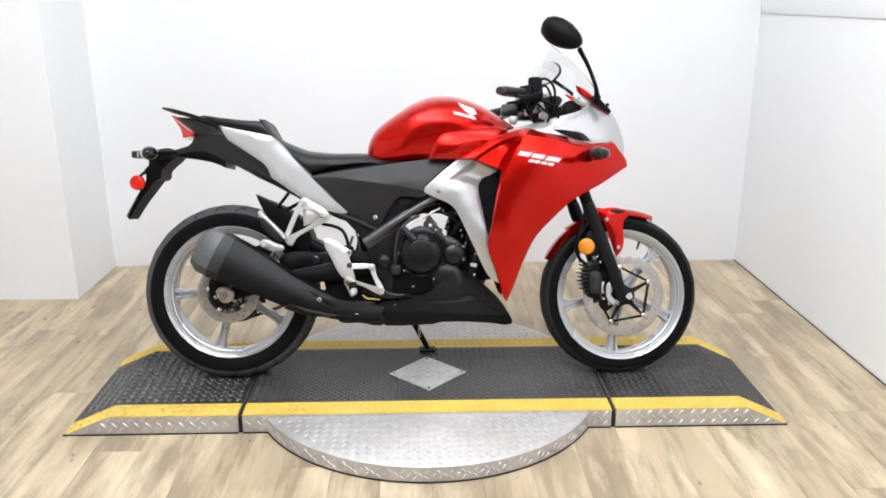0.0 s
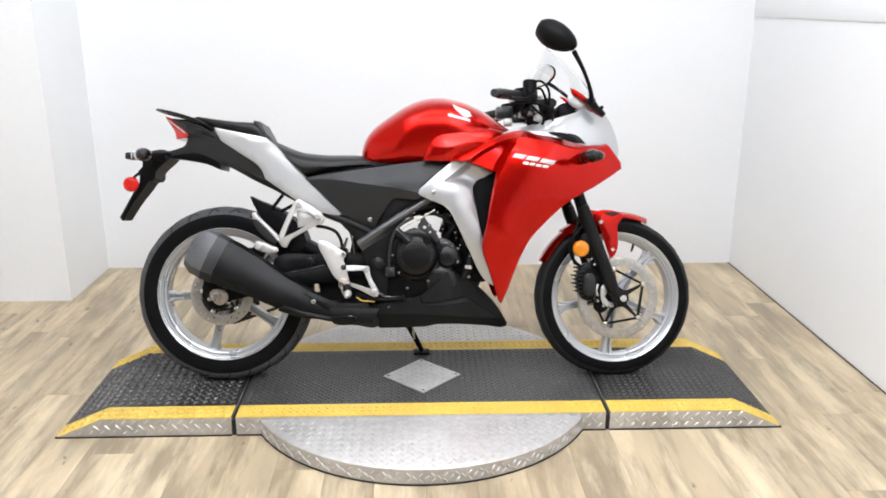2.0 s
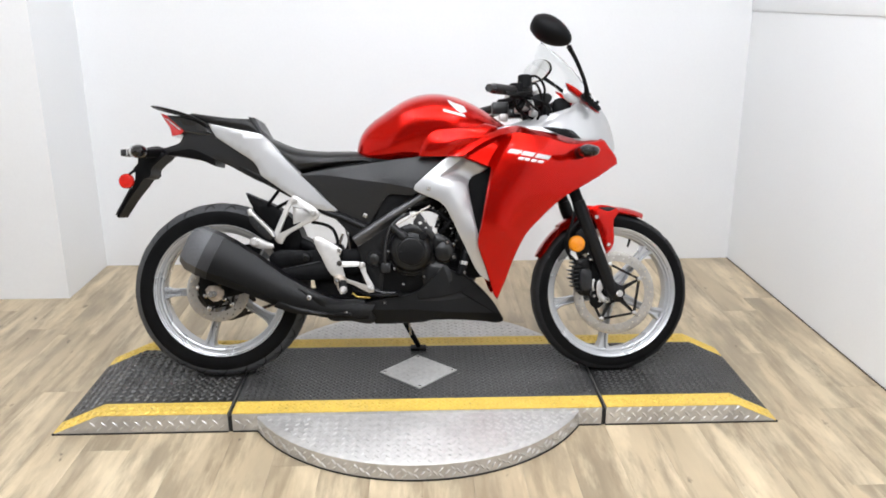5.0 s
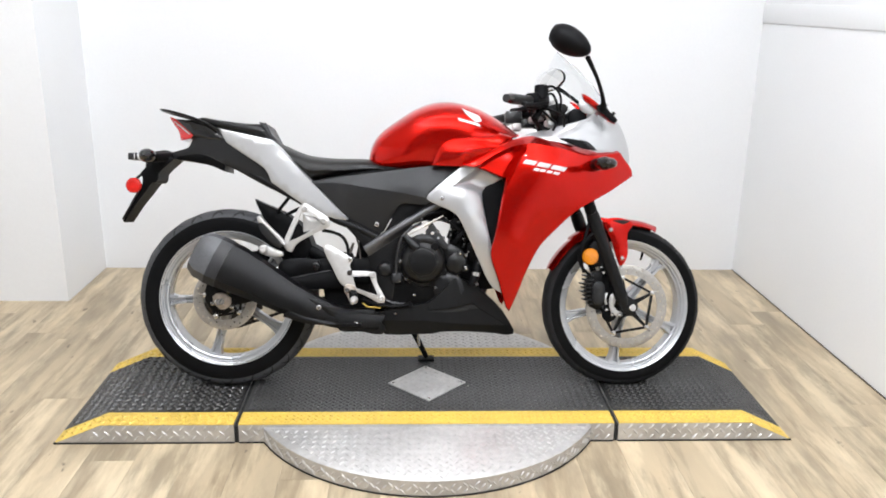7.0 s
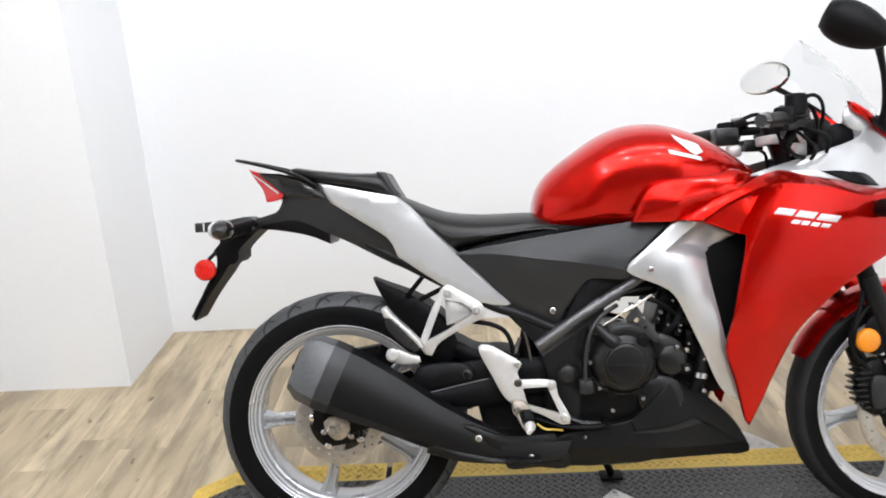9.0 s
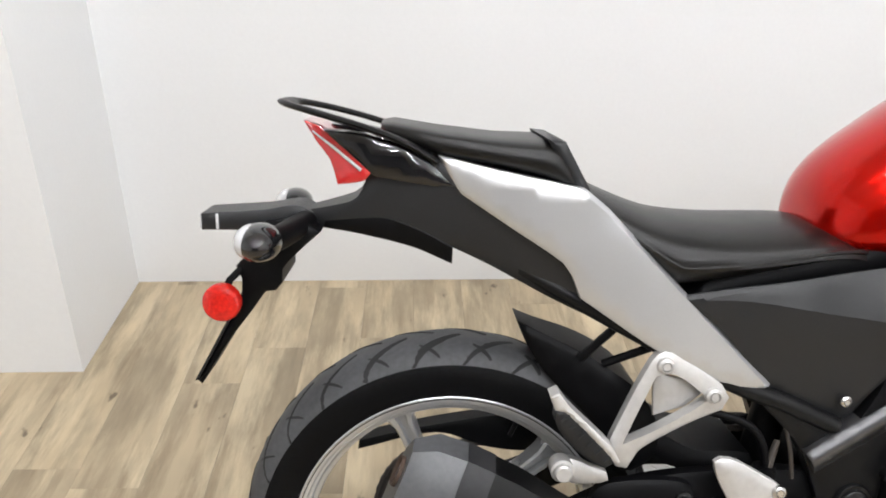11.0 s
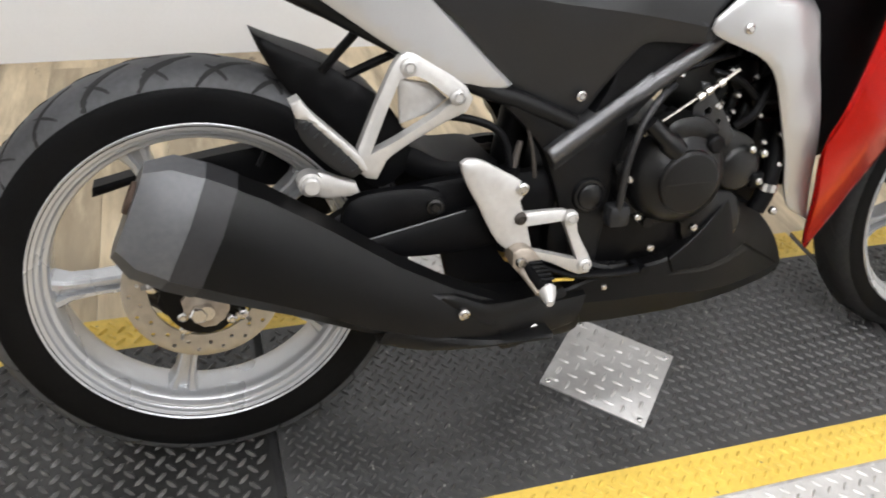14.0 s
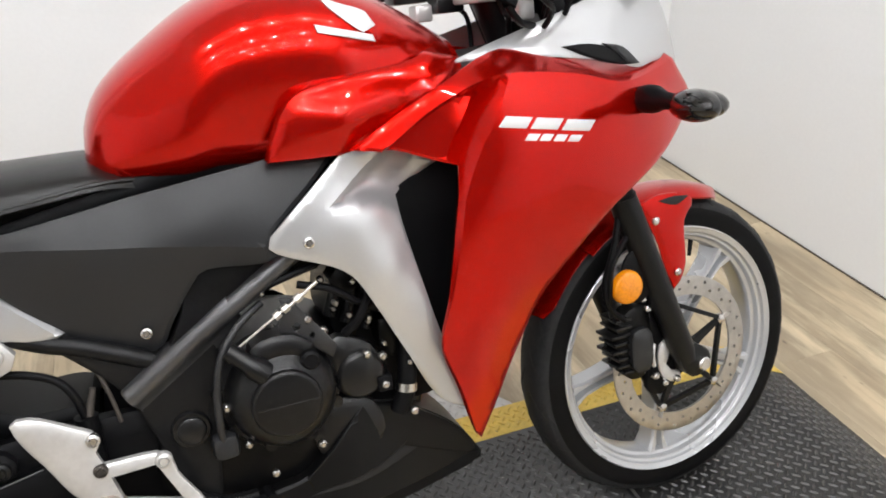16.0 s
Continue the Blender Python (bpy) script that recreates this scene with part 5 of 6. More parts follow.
part("steering_head", tube([(0.405, 0, 0.945), (0.47, 0, 0.75)], 0.034, 20), M_FRAME, bike, "dark grey steering head")

# ---- fork, caliper, fender
for s in (-1, 1):
    leg = part("fork_leg", tube([(0.553, s * 0.1, 0.612), (0.56, s * 0.1, 0.59), (0.664, s * 0.1, 0.318), (0.672, s * 0.1, 0.296)], [0.022, 0.0235, 0.0225, 0.018], 20), M_FRAME, bike, "dark grey lower fork leg", STEER)
    part("axle_clamp", two_sided([(0.652, 0.335), (0.682, 0.328), (0.712, 0.306), (0.715, 0.282), (0.700, 0.268), (0.675, 0.266), (0.655, 0.290)], s * 0.1 - 0.016, s * 0.1 + 0.016, 0.004, 0.03), M_FRAME, leg, "", STEER)
    part("axle_nut", lathe([(0, -0.127), (0.010, -0.127), (0.0125, -0.124), (0.0125, -0.112), (0.0165, -0.110), (0.0165, -0.10)], 0.694, 0.289, 6 if s > 0 else 20), M_STEEL, leg, "bright steel axle end", STEER @ Matrix.Diagonal((1, -s, 1, 1)))
part("front_axle", tube([(FRONTW[0], -0.115, FRONTW[1]), (FRONTW[0], 0.115, FRONTW[1])], 0.011, 14), M_STEEL, bike, "steel front axle", STEER)
caliper = part("front_caliper", two_sided([(0.540, 0.372), (0.556, 0.402), (0.590, 0.414), (0.606, 0.398), (0.606, 0.345), (0.600, 0.292), (0.580, 0.280), (0.556, 0.290), (0.542, 0.330)], -0.090, -0.054, 0.006, 0.03), M_BLOCK, bike, "black front brake caliper", STEER)
for k in range(8):
    w = 0.397 - 0.0138 * k
    u = 0.524 + 0.006 * (k % 2) + 0.0011 * (k - 3) ** 2
    part("fin", box(bmesh.new(), (u, -0.094, w - 0.0028), (0.566, -0.046, w + 0.0028), 0.0012), M_ENGINE, caliper, "", STEER)
part("pad_cover", two_sided([(0.566, 0.374), (0.592, 0.376), (0.601, 0.366), (0.601, 0.308), (0.592, 0.299), (0.570, 0.299), (0.562, 0.310), (0.560, 0.362)], -0.104, -0.086, 0.004, 0.02), M_PLASTIC, caliper, "dark grey pad cover", STEER)
part("axle_casting", two_sided([(0.626, 0.330), (0.638, 0.338), (0.647, 0.326), (0.645, 0.308), (0.638, 0.292), (0.650, 0.277), (0.668, 0.270), (0.670, 0.257), (0.648, 0.256), (0.630, 0.270), (0.622, 0.300)], -0.092, -0.074, 0.004, 0.02), M_CAST, caliper, "bright casting beside the axle", STEER)
part("casting_rib", tube(bend([(0.612, -0.090, 0.338), (0.606, -0.094, 0.318), (0.610, -0.092, 0.298)]), 0.0042, 8), M_CAST, caliper, "", STEER)
for u, w in ((0.588, 0.428), (0.598, 0.408), (0.612, 0.422), (0.610, 0.280), (0.630, 0.262), (0.656, 0.262)):
    bolt(u, w, -0.096, caliper, 0.0065, M_STEEL, STEER)
part("caliper_bracket", two_sided([(0.585, 0.40), (0.61, 0.44), (0.635, 0.41), (0.66, 0.34), (0.67, 0.29), (0.63, 0.235), (0.60, 0.255), (0.61, 0.30), (0.59, 0.34)], -0.085, -0.072, 0.003, 0.03), M_BLACK, caliper, "", STEER)
for pts in ([(0.545, -0.100, 0.585), (0.528, -0.106, 0.53), (0.508, -0.106, 0.475), (0.518, -0.102, 0.43), (0.550, -0.095, 0.40)], [(0.555, -0.104, 0.545), (0.520, -0.110, 0.505), (0.514, -0.108, 0.455), (0.530, -0.09, 0.41)]):
    part("brake_hose", tube(bend(pts), 0.0055, 8), M_BLACK, bike, "black front brake hose", STEER)
amber = part("amber_reflector", lathe([(0, -0.124), (0.022, -0.123), (0.026, -0.121), (0.0285, -0.116), (0.0285, -0.109), (0, -0.109)], 0.545, 0.464, 32), M_AMBER, bike, "round amber reflector on the fork", STEER)
part("reflector_stay", two_sided([(0.545, 0.50), (0.575, 0.52), (0.60, 0.46), (0.58, 0.43), (0.545, 0.44)], -0.109, -0.100, 0.003, 0), M_BLACK, bike, "", STEER)


def fender_shell(a0, a1, r, half, drop, thick=0.003, tip=0.0):
    bm = bmesh.new()
    rings, N = [], 26
    for i in range(N + 1):
        f = i / N
        a = radians(a0 + (a1 - a0) * f)
        h = half * (1 - tip * (1 - min(1, f * 4)) ** 2)
        outer, inner = [], []
        for k in range(17):
            s = -1 + 2 * k / 16
            rr = r - drop * abs(s) ** 3
            outer.append((FRONTW[0] + rr * math.cos(a), h * s, FRONTW[1] + rr * math.sin(a)))
            inner.append((FRONTW[0] + (rr - thick) * math.cos(a), h * s * 0.97, FRONTW[1] + (rr - thick) * math.sin(a)))
        rings.append(outer + inner[::-1])
    return loft(rings, bm)


fender = part("front_fender", fender_shell(66, 128, 0.306, 0.064, 0.020, tip=0.55), M_RED, bike, "glossy red front fender", STEER)
part("fender_tail", fender_shell(154, 122, 0.299, 0.050, 0.012, tip=0.4), M_RED, fender, "", WHEEL_TURN)
for s in (-1, 1):
    tab = two_sided([(0.590, 0.588, 1), (0.64, 0.598), (0.70, 0.578), (0.683, 0.545), (0.684, 0.470), (0.672, 0.440), (0.657, 0.427, 1), (0.645, 0.455), (0.622, 0.525)], -0.094, -0.088, 0.003, 0.03)
    tab = part("fender_tab", tab, M_RED, fender, "red fender tab screwed to the fork", STEER @ Matrix.Diagonal((1, -s, 1, 1)))
    for u, w in ((0.622, 0.556), (0.664, 0.458)):
        part("bolt", screw(u, w, -0.094, 0.0075), M_STEEL, tab, "", STEER @ Matrix.Diagonal((1, -s, 1, 1)))
part("fender_slot", two_sided([(0.628, 0.588, 1), (0.66, 0.591), (0.690, 0.586, 1), (0.665, 0.575)], -0.0955, -0.092, 0.001, 0), M_GROOVE, fender, "black fender slot", STEER)

# ---- frame
for s in (-1, 1):
    part("frame_tube", tube(bend([(-0.10, s * 0.122, 0.551), (-0.06, s * 0.124, 0.577), (0.03, s * 0.125, 0.633), (0.12, s * 0.115, 0.688), (0.30, s * 0.07, 0.775), (0.42, s * 0.03, 0.82)]), 0.0145, 16), M_FRAME_LIT, bike, "frame tube, its grey lightened for the sheen")
    part("frame_tube", tube(bend([(-0.17, s * 0.115, 0.525), (-0.245, s * 0.112, 0.560), (-0.31, s * 0.108, 0.585), (-0.45, s * 0.10, 0.66), (-0.66, s * 0.07, 0.775)]), 0.0125, 12), M_FRAME, bike, "dark grey subframe tube")
    # same paint as tube and rib; the darker colour stands for its shaded side
    plate = two_sided([(-0.300, 0.583, 1), (-0.240, 0.568), (-0.178, 0.535), (-0.145, 0.528), (-0.100, 0.545), (-0.085, 0.535), (-0.092, 0.470), (-0.105, 0.40), (-0.112, 0.33), (-0.125, 0.285), (-0.150, 0.290), (-0.170, 0.37), (-0.193, 0.440), (-0.214, 0.492), (-0.262, 0.548)],
                      -0.119, -0.085, 0.006, 0.03)
    plate = part("pivot_plate", plate, M_FRAME, bike, "frame plate in the same paint, darkened for shade", Matrix.Diagonal((1, -s, 1, 1)))
def ridge(u, w):
    """Height of the rounded rib that carries the frame tube down the plate."""
    across = (w - 0.484 - (u + 0.205) * 0.66) * 0.835
    k = across / (0.017 if across > 0 else 0.032)
    return 0.117 + 0.020 * (math.sqrt(max(0.0, 1 - k * k)) if k > 0 else max(0.0, 0.5 + 0.5 * math.cos(math.pi * k)))


for s in (-1, 1):
    # rib in the lighter copy, so its upward sheen is partly painted
    rib = two_sided([(-0.214, 0.494, 1), (-0.175, 0.521), (-0.10, 0.570), (-0.064, 0.594, 1), (-0.048, 0.560, 1), (-0.085, 0.522), (-0.14, 0.486), (-0.190, 0.453, 1)], lambda u, w: -ridge(u, w), -0.10, 0.0015, 0.006)
    rib = part("frame_rib", rib, M_FRAME_LIT, bike, "rounded frame rib, its grey lightened for the sheen", Matrix.Diagonal((1, -s, 1, 1)), 50)
part("pivot_cap", lathe([(0, -0.132), (0.016, -0.132), (0.019, -0.130), (0.020, -0.126), (0.024, -0.126), (0.026, -0.122), (0.026, -0.115)], -0.139, 0.418, 28), M_ENGINE, bike, "black pivot cap")
part("cross_brace", tube([(-0.17, -0.1, 0.36), (-0.17, 0.1, 0.36)], 0.02, 14), M_FRAME, bike)
part("inner_frame", two_sided([(-0.30, 0.70), (-0.05, 0.735), (0.10, 0.745), (0.10, 0.70), (-0.02, 0.655), (-0.15, 0.60), (-0.24, 0.60)], -0.085, 0.085, 0.01, 0.05), M_BLACK, bike, "black air box under the tank")
part("battery_tray", two_sided([(-0.36, 0.70), (-0.25, 0.70), (-0.19, 0.62), (-0.21, 0.55), (-0.27, 0.585), (-0.33, 0.62)], -0.08, 0.08, 0.008, 0.05), M_BLACK, bike, "black battery box")

# ---- engine
engine = part("crankcase", two_sided([(-0.185, 0.30), (-0.185, 0.40), (-0.15, 0.47), (-0.10, 0.505), (-0.03, 0.514), (0.045, 0.502), (0.090, 0.480), (0.115, 0.44), (0.11, 0.36), (0.06, 0.30), (-0.06, 0.27), (-0.15, 0.275)], -0.112, 0.112, 0.012, 0.035), M_BLOCK, bike, "satin black engine crankcase")
clutch = part("clutch_cover", lathe([(0.0475, -0.176), (0.051, -0.174), (0.062, -0.168), (0.071, -0.155), (0.075, -0.138), (0.076, -0.128), (0.084, -0.125), (0.087, -0.120), (0.087, -0.108)], -0.014, 0.446, 56), M_COVER, engine, "round satin black clutch cover")
part("cover_face", lathe([(0.0, -0.1835), (0.040, -0.1835), (0.0445, -0.1825), (0.0468, -0.180), (0.0475, -0.176), (0.0475, -0.17)], -0.014, 0.446, 56), M_COVER, clutch, "flat round cover face")
part("cover_flat", two_sided([(-0.052, 0.505, 1), (-0.046, 0.527), (-0.020, 0.536), (0.012, 0.532), (0.034, 0.515, 1), (0.024, 0.494), (-0.012, 0.502), (-0.040, 0.494)], -0.166, -0.12, 0.006, 0.02), M_COVER, clutch)
for a in range(0, 360, 40):
    u, w = -0.014 + 0.0825 * math.cos(radians(a + 12)), 0.446 + 0.0825 * math.sin(radians(a + 12))
    part("lug", tube([(u, -0.112, w), (u, -0.1305, w)], [0.0105, 0.0095], 10), M_COVER, clutch)
part("clutch_arm", tube([(-0.076, -0.160, 0.531), (-0.052, -0.168, 0.508), (-0.048, -0.168, 0.504), (-0.034, -0.168, 0.490)], [0.0115, 0.0125, 0.0165, 0.0165], 14), M_COVER, engine, "clutch cable elbow")
part("generator_cover", lathe([(0.0, 0.165), (0.06, 0.165), (0.075, 0.15), (0.082, 0.11)], -0.012, 0.44, 40), M_ENGINE, engine, "round satin black generator cover")
part("pump_cover", lathe([(0.0, -0.142), (0.028, -0.142), (0.034, -0.138), (0.038, -0.128), (0.040, -0.108)], 0.098, 0.442, 32), M_ENGINE, engine, "black water pump cover")
part("oil_filter_cover", two_sided([(0.03, 0.395), (0.10, 0.40), (0.125, 0.36), (0.11, 0.31), (0.04, 0.31)], -0.128, -0.10, 0.008, 0.03), M_ENGINE, engine)
for u, w, ln in ((0.076, 0.520, 0.115), (0.098, 0.505, 0.125), (0.124, 0.490, 0.120)):
    part("head_stud", tube([(u, -0.082, w), (u + 0.040, -0.085, w + ln)], [0.0105, 0.009], 12), M_ENGINE, engine, "black cylinder stud boss")
    bolt(u + 0.004, w + 0.012, -0.092, engine, 0.006)
for pts in ([(0.078, 0.578, 1), (0.100, 0.600), (0.128, 0.592, 1), (0.124, 0.566), (0.090, 0.554)], [(0.120, 0.560, 1), (0.165, 0.575), (0.182, 0.548), (0.170, 0.515, 1), (0.132, 0.520)], [(0.140, 0.505, 1), (0.178, 0.500), (0.186, 0.455), (0.160, 0.440, 1), (0.140, 0.460)]):
    part("block_cover", two_sided(pts, -0.108, -0.06, 0.006, 0.02), M_BLOCK, engine, "black cast block cover")
part("cylinder", two_sided([(0.078, 0.500), (0.100, 0.465), (0.20, 0.63), (0.11, 0.69), (0.092, 0.585)], -0.072, 0.072, 0.006, 0.05), M_BLOCK, engine, "satin black cylinder")
part("throttle_body", two_sided([(-0.06, 0.578), (0.0, 0.580), (0.05, 0.579), (0.09, 0.586), (0.12, 0.645), (-0.03, 0.645)], -0.04, 0.04, 0.008, 0.04), M_BLOCK, engine, "black throttle body under the tank")
part("cylinder_head", two_sided([(0.10, 0.665), (0.185, 0.605), (0.235, 0.66), (0.20, 0.72), (0.14, 0.725)], -0.09, 0.09, 0.01, 0.05), M_BLOCK, engine, "satin black cylinder head")
for u, w in ((-0.090, 0.446), (-0.074, 0.513), (-0.004, 0.528), (0.050, 0.500), (0.053, 0.523), (0.034, 0.545), (0.108, 0.474), (0.130, 0.466), (0.129, 0.422), (0.166, 0.370), (0.028, 0.358), (-0.070, 0.386), (-0.042, 0.333)):
    bolt(u, w, -0.146 if w < 0.54 else -0.15, engine, 0.0065)
part("bracket", two_sided([(0.000, 0.582, 1), (0.014, 0.580, 1), (0.030, 0.556), (0.048, 0.532), (0.068, 0.500, 1), (0.060, 0.484, 1), (0.040, 0.502), (0.018, 0.518), (-0.004, 0.526, 1), (-0.006, 0.546), (0.004, 0.560)], -0.152, -0.147, 0.001, 0,
                          ([(0.018, 0.546), (0.024, 0.542), (0.022, 0.535), (0.014, 0.534), (0.011, 0.541)], [(0.036, 0.528), (0.041, 0.524), (0.038, 0.518), (0.032, 0.522)])), M_HOSE, engine, "dark cable bracket")
part("clutch_rod", tube([(-0.060, -0.163, 0.534), (-0.005, -0.163, 0.566), (0.010, -0.163, 0.573), (0.052, -0.16, 0.598)], [0.0018, 0.0018, 0.0030, 0.0024], 8), M_DISC, engine, "bright clutch cable end")
for u, w in ((-0.006, 0.565), (0.006, 0.572), (0.024, 0.582)):
    part("cable_nut", tube([(u - 0.004, -0.163, w - 0.0025), (u + 0.004, -0.163, w + 0.0025)], 0.0058, 6), M_DISC, engine)
part("breather_hose", tube(bend([(-0.020, -0.120, 0.572), (-0.058, -0.140, 0.552), (-0.085, -0.152, 0.52), (-0.098, -0.152, 0.475), (-0.102, -0.150, 0.43), (-0.102, -0.146, 0.40)]), 0.0052, 10), M_HOSE, engine, "dark rubber breather hose")
part("hose_boot", box(bmesh.new(), (-0.118, -0.152, 0.372), (-0.082, -0.122, 0.408), 0.010), M_PLASTIC, engine, "grey rubber boot")
part("coolant_hose", tube(bend([(0.185, -0.095, 0.50), (0.175, -0.115, 0.455), (0.164, -0.124, 0.40), (0.150, -0.124, 0.365)]), 0.0145, 14), M_BLACK, engine, "black coolant hose")
part("hose_clamp", tube([(0.1655, -0.1232, 0.408), (0.1632, -0.1240, 0.396)], 0.0162, 16), M_STEEL, engine, "bright hose clamp")
part("pump_plate", two_sided([(0.060, 0.500), (0.105, 0.492), (0.125, 0.470), (0.122, 0.435), (0.095, 0.420), (0.062, 0.44)], -0.136, -0.11, 0.006, 0.03), M_ENGINE, engine, "black pump plate")
part("engine_shroud", two_sided([(0.06, 0.36), (0.22, 0.345), (0.245, 0.36), (0.255, 0.56), (0.20, 0.62), (0.10, 0.52)], -0.055, 0.055, 0.004, 0.05), M_BLACK, engine, "black shroud ahead of the engine")
part("filler_cap", lathe([(0.0, -0.176), (0.010, -0.176), (0.0135, -0.173), (0.0145, -0.165), (0.0145, -0.15)], 0.026, 0.496, 10), M_BLACK, engine, "black oil filler cap")
for u, w in ((0.078, 0.553), (0.121, 0.521), (0.138, 0.478), (-0.018, 0.588), (0.105, 0.578), (0.152, 0.545), (0.166, 0.488), (0.062, 0.590), (0.172, 0.440)):
    bolt(u, w, -0.130, engine, 0.0052)
for pts, r in (([(0.030, -0.13, 0.590), (0.075, -0.135, 0.575), (0.110, -0.132, 0.548), (0.150, -0.120, 0.535)], 0.0055), ([(0.085, -0.128, 0.505), (0.105, -0.138, 0.525), (0.125, -0.132, 0.555), (0.15, -0.118, 0.585)], 0.007), ([(-0.02, -0.126, 0.592), (0.02, -0.134, 0.605), (0.06, -0.13, 0.612)], 0.005)):
    part("hose", tube(bend(pts), r, 8), M_BLACK, engine, "black engine hose")
part("sensor", box(bmesh.new(), (0.118, -0.145, 0.41), (0.140, -0.12, 0.435), 0.004), M_BLACK, engine, "black sensor plug")
part("cover_rib", tube([(-0.052, -0.1825, 0.446), (0.028, -0.1825, 0.446)], 0.0012, 6), M_ENGINE, engine)
part("radiator", two_sided([(0.228, 0.385), (0.262, 0.375), (0.275, 0.42), (0.335, 0.70), (0.295, 0.71), (0.240, 0.42)], -0.09, 0.125, 0.003, 0), M_ENGINE, bike, "black radiator behind the fairing")
part("fairing_liner", two_sided([(0.165, 0.70), (0.20, 0.73), (0.33, 0.735), (0.335, 0.60), (0.300, 0.46), (0.20, 0.45), (0.175, 0.56)], -0.112, -0.104, 0.003, 0.03), M_BLACK, bike, "black liner in the scoop")

# ---- belly pan
def belly_depth(u, w):
    """Half width of the belly pan: tapering to the front, folded along a ridge above its lower edge."""
    wide = 0.139 - 0.111 * max(0.0, (u - 0.05) / 0.26) ** 1.5 - 0.10 * max(0.0, -0.08 - u)
    rise = w - (0.246 - 0.10 * max(0.0, u))
    return max(0.022, wide - (0.09 * rise if rise > 0 else -0.46 * rise))


BELLY_FOLD = [(-0.16 + 0.02 * i, 0.246 - 0.10 * max(0.0, -0.16 + 0.02 * i)) for i in range(23)]
belly = part("belly_pan", two_sided([(-0.172, 0.268, 1), (-0.143, 0.279), (-0.100, 0.290), (-0.04, 0.298), (0.002, 0.306), (0.040, 0.338), (0.072, 0.370), (0.096, 0.393, 1), (0.158, 0.367), (0.199, 0.334), (0.240, 0.297), (0.272, 0.259), (0.309, 0.197, 1), (0.307, 0.185, 1), (0.285, 0.181), (0.24, 0.191), (0.186, 0.199), (0.119, 0.206), (0.055, 0.207, 1), (0.020, 0.199, 1), (-0.086, 0.195), (-0.140, 0.195, 1)],
                                    lambda u, w: -belly_depth(u, w), belly_depth, 0.004, 0.018, lines=[BELLY_FOLD]), M_BELLY, bike, "matt black belly pan", sharp=14)
fin_depth = lambda u, w: belly_depth(u, w) + 0.002 + 0.010 * max(0.0, 1.0 - abs(u - 0.11) / 0.13)  # noqa: E731
fin = two_sided([(0.000, 0.304, 1), (0.040, 0.337), (0.072, 0.369), (0.095, 0.391, 1), (0.158, 0.365), (0.199, 0.332), (0.239, 0.295), (0.271, 0.257), (0.305, 0.199, 1), (0.240, 0.243), (0.182, 0.281, 1), (0.152, 0.302, 1), (0.080, 0.287), (0.008, 0.281, 1)], lambda u, w: -fin_depth(u, w), lambda u, w: -belly_depth(u, w) + 0.004, 0.002, 0.014)
part("belly_panel", fin, M_BELLY, belly, "raised panel of the belly pan", sharp=16)
decal([(0.000, 0.276, 1), (0.08, 0.288), (0.152, 0.303, 1), (0.180, 0.283, 1), (0.09, 0.274)], belly_depth, "vent", M_GROOVE, 0.001, belly)
bolt(-0.106, 0.270, -0.134, belly, 0.006)

# ---- exhaust
EXH = [(-0.150, 0.242, 0.030, 0.014, -0.135), (-0.22, 0.243, 0.034, 0.020, -0.150), (-0.300, 0.262, 0.038, 0.028, -0.162), (-0.38, 0.292, 0.047, 0.036, -0.166), (-0.46, 0.328, 0.058, 0.042, -0.166), (-0.55, 0.380, 0.070, 0.046, -0.165), (-0.63, 0.420, 0.081, 0.048, -0.163), (-0.695, 0.450, 0.084, 0.049, -0.162)]


def exhaust_ring(u, w, h, hv, v, k=1.0):
    t = Vector((-0.90, 0.44)).normalized()
    n = Vector((0.44, 0.90)).normalized()
    out = []
    for a, b in ((-0.62, -0.95), (0.25, -1.0), (0.86, -0.42), (0.95, 0.35), (0.55, 0.95), (-0.35, 1.0), (-0.92, 0.5), (-0.97, -0.3)):
        out.append((u + n.x * h * a * k, v + hv * b * k, w + n.y * h * a * k))
    return out


def bevelled(bm, width):
    sharp = [e for e in bm.edges if len(e.link_faces) == 2 and e.calc_face_angle() > radians(22)]
    bmesh.ops.bevel(bm, geom=sharp, offset=width, segments=2, affect="EDGES", profile=0.5)
    return bm


exhaust = part("silencer", bevelled(loft([exhaust_ring(*r) for r in EXH]), 0.005), M_EXHAUST, bike, "matt black angular exhaust silencer")
cap = loft([exhaust_ring(-0.695, 0.450, 0.0845, 0.0495, -0.162), exhaust_ring(-0.732, 0.467, 0.081, 0.047, -0.161), exhaust_ring(-0.757, 0.478, 0.062, 0.037, -0.160)])
part("end_cap", bevelled(cap, 0.003), M_ENDCAP, exhaust, "grey exhaust end cap")
band = loft([exhaust_ring(-0.662, 0.4348, 0.0842, 0.0495, -0.163), exhaust_ring(-0.697, 0.4508, 0.0852, 0.0502, -0.162)])
part("cap_band", bevelled(band, 0.003), M_BAND, exhaust, "dark grey band before the end cap")
aim = Matrix.Translation((-0.7475, -0.157, 0.489)) @ Matrix.Rotation(math.atan2(0.44, 0.90), 4, "Y") @ Matrix.Rotation(radians(-90), 4, "Z")
part("outlet", lathe([(0.0, 0.004), (0.017, 0.004), (0.0175, -0.008), (0.0195, -0.009), (0.0205, -0.005), (0.0205, 0.004)], 0, 0, 24), M_RUST, exhaust, "rusty exhaust outlet", aim)
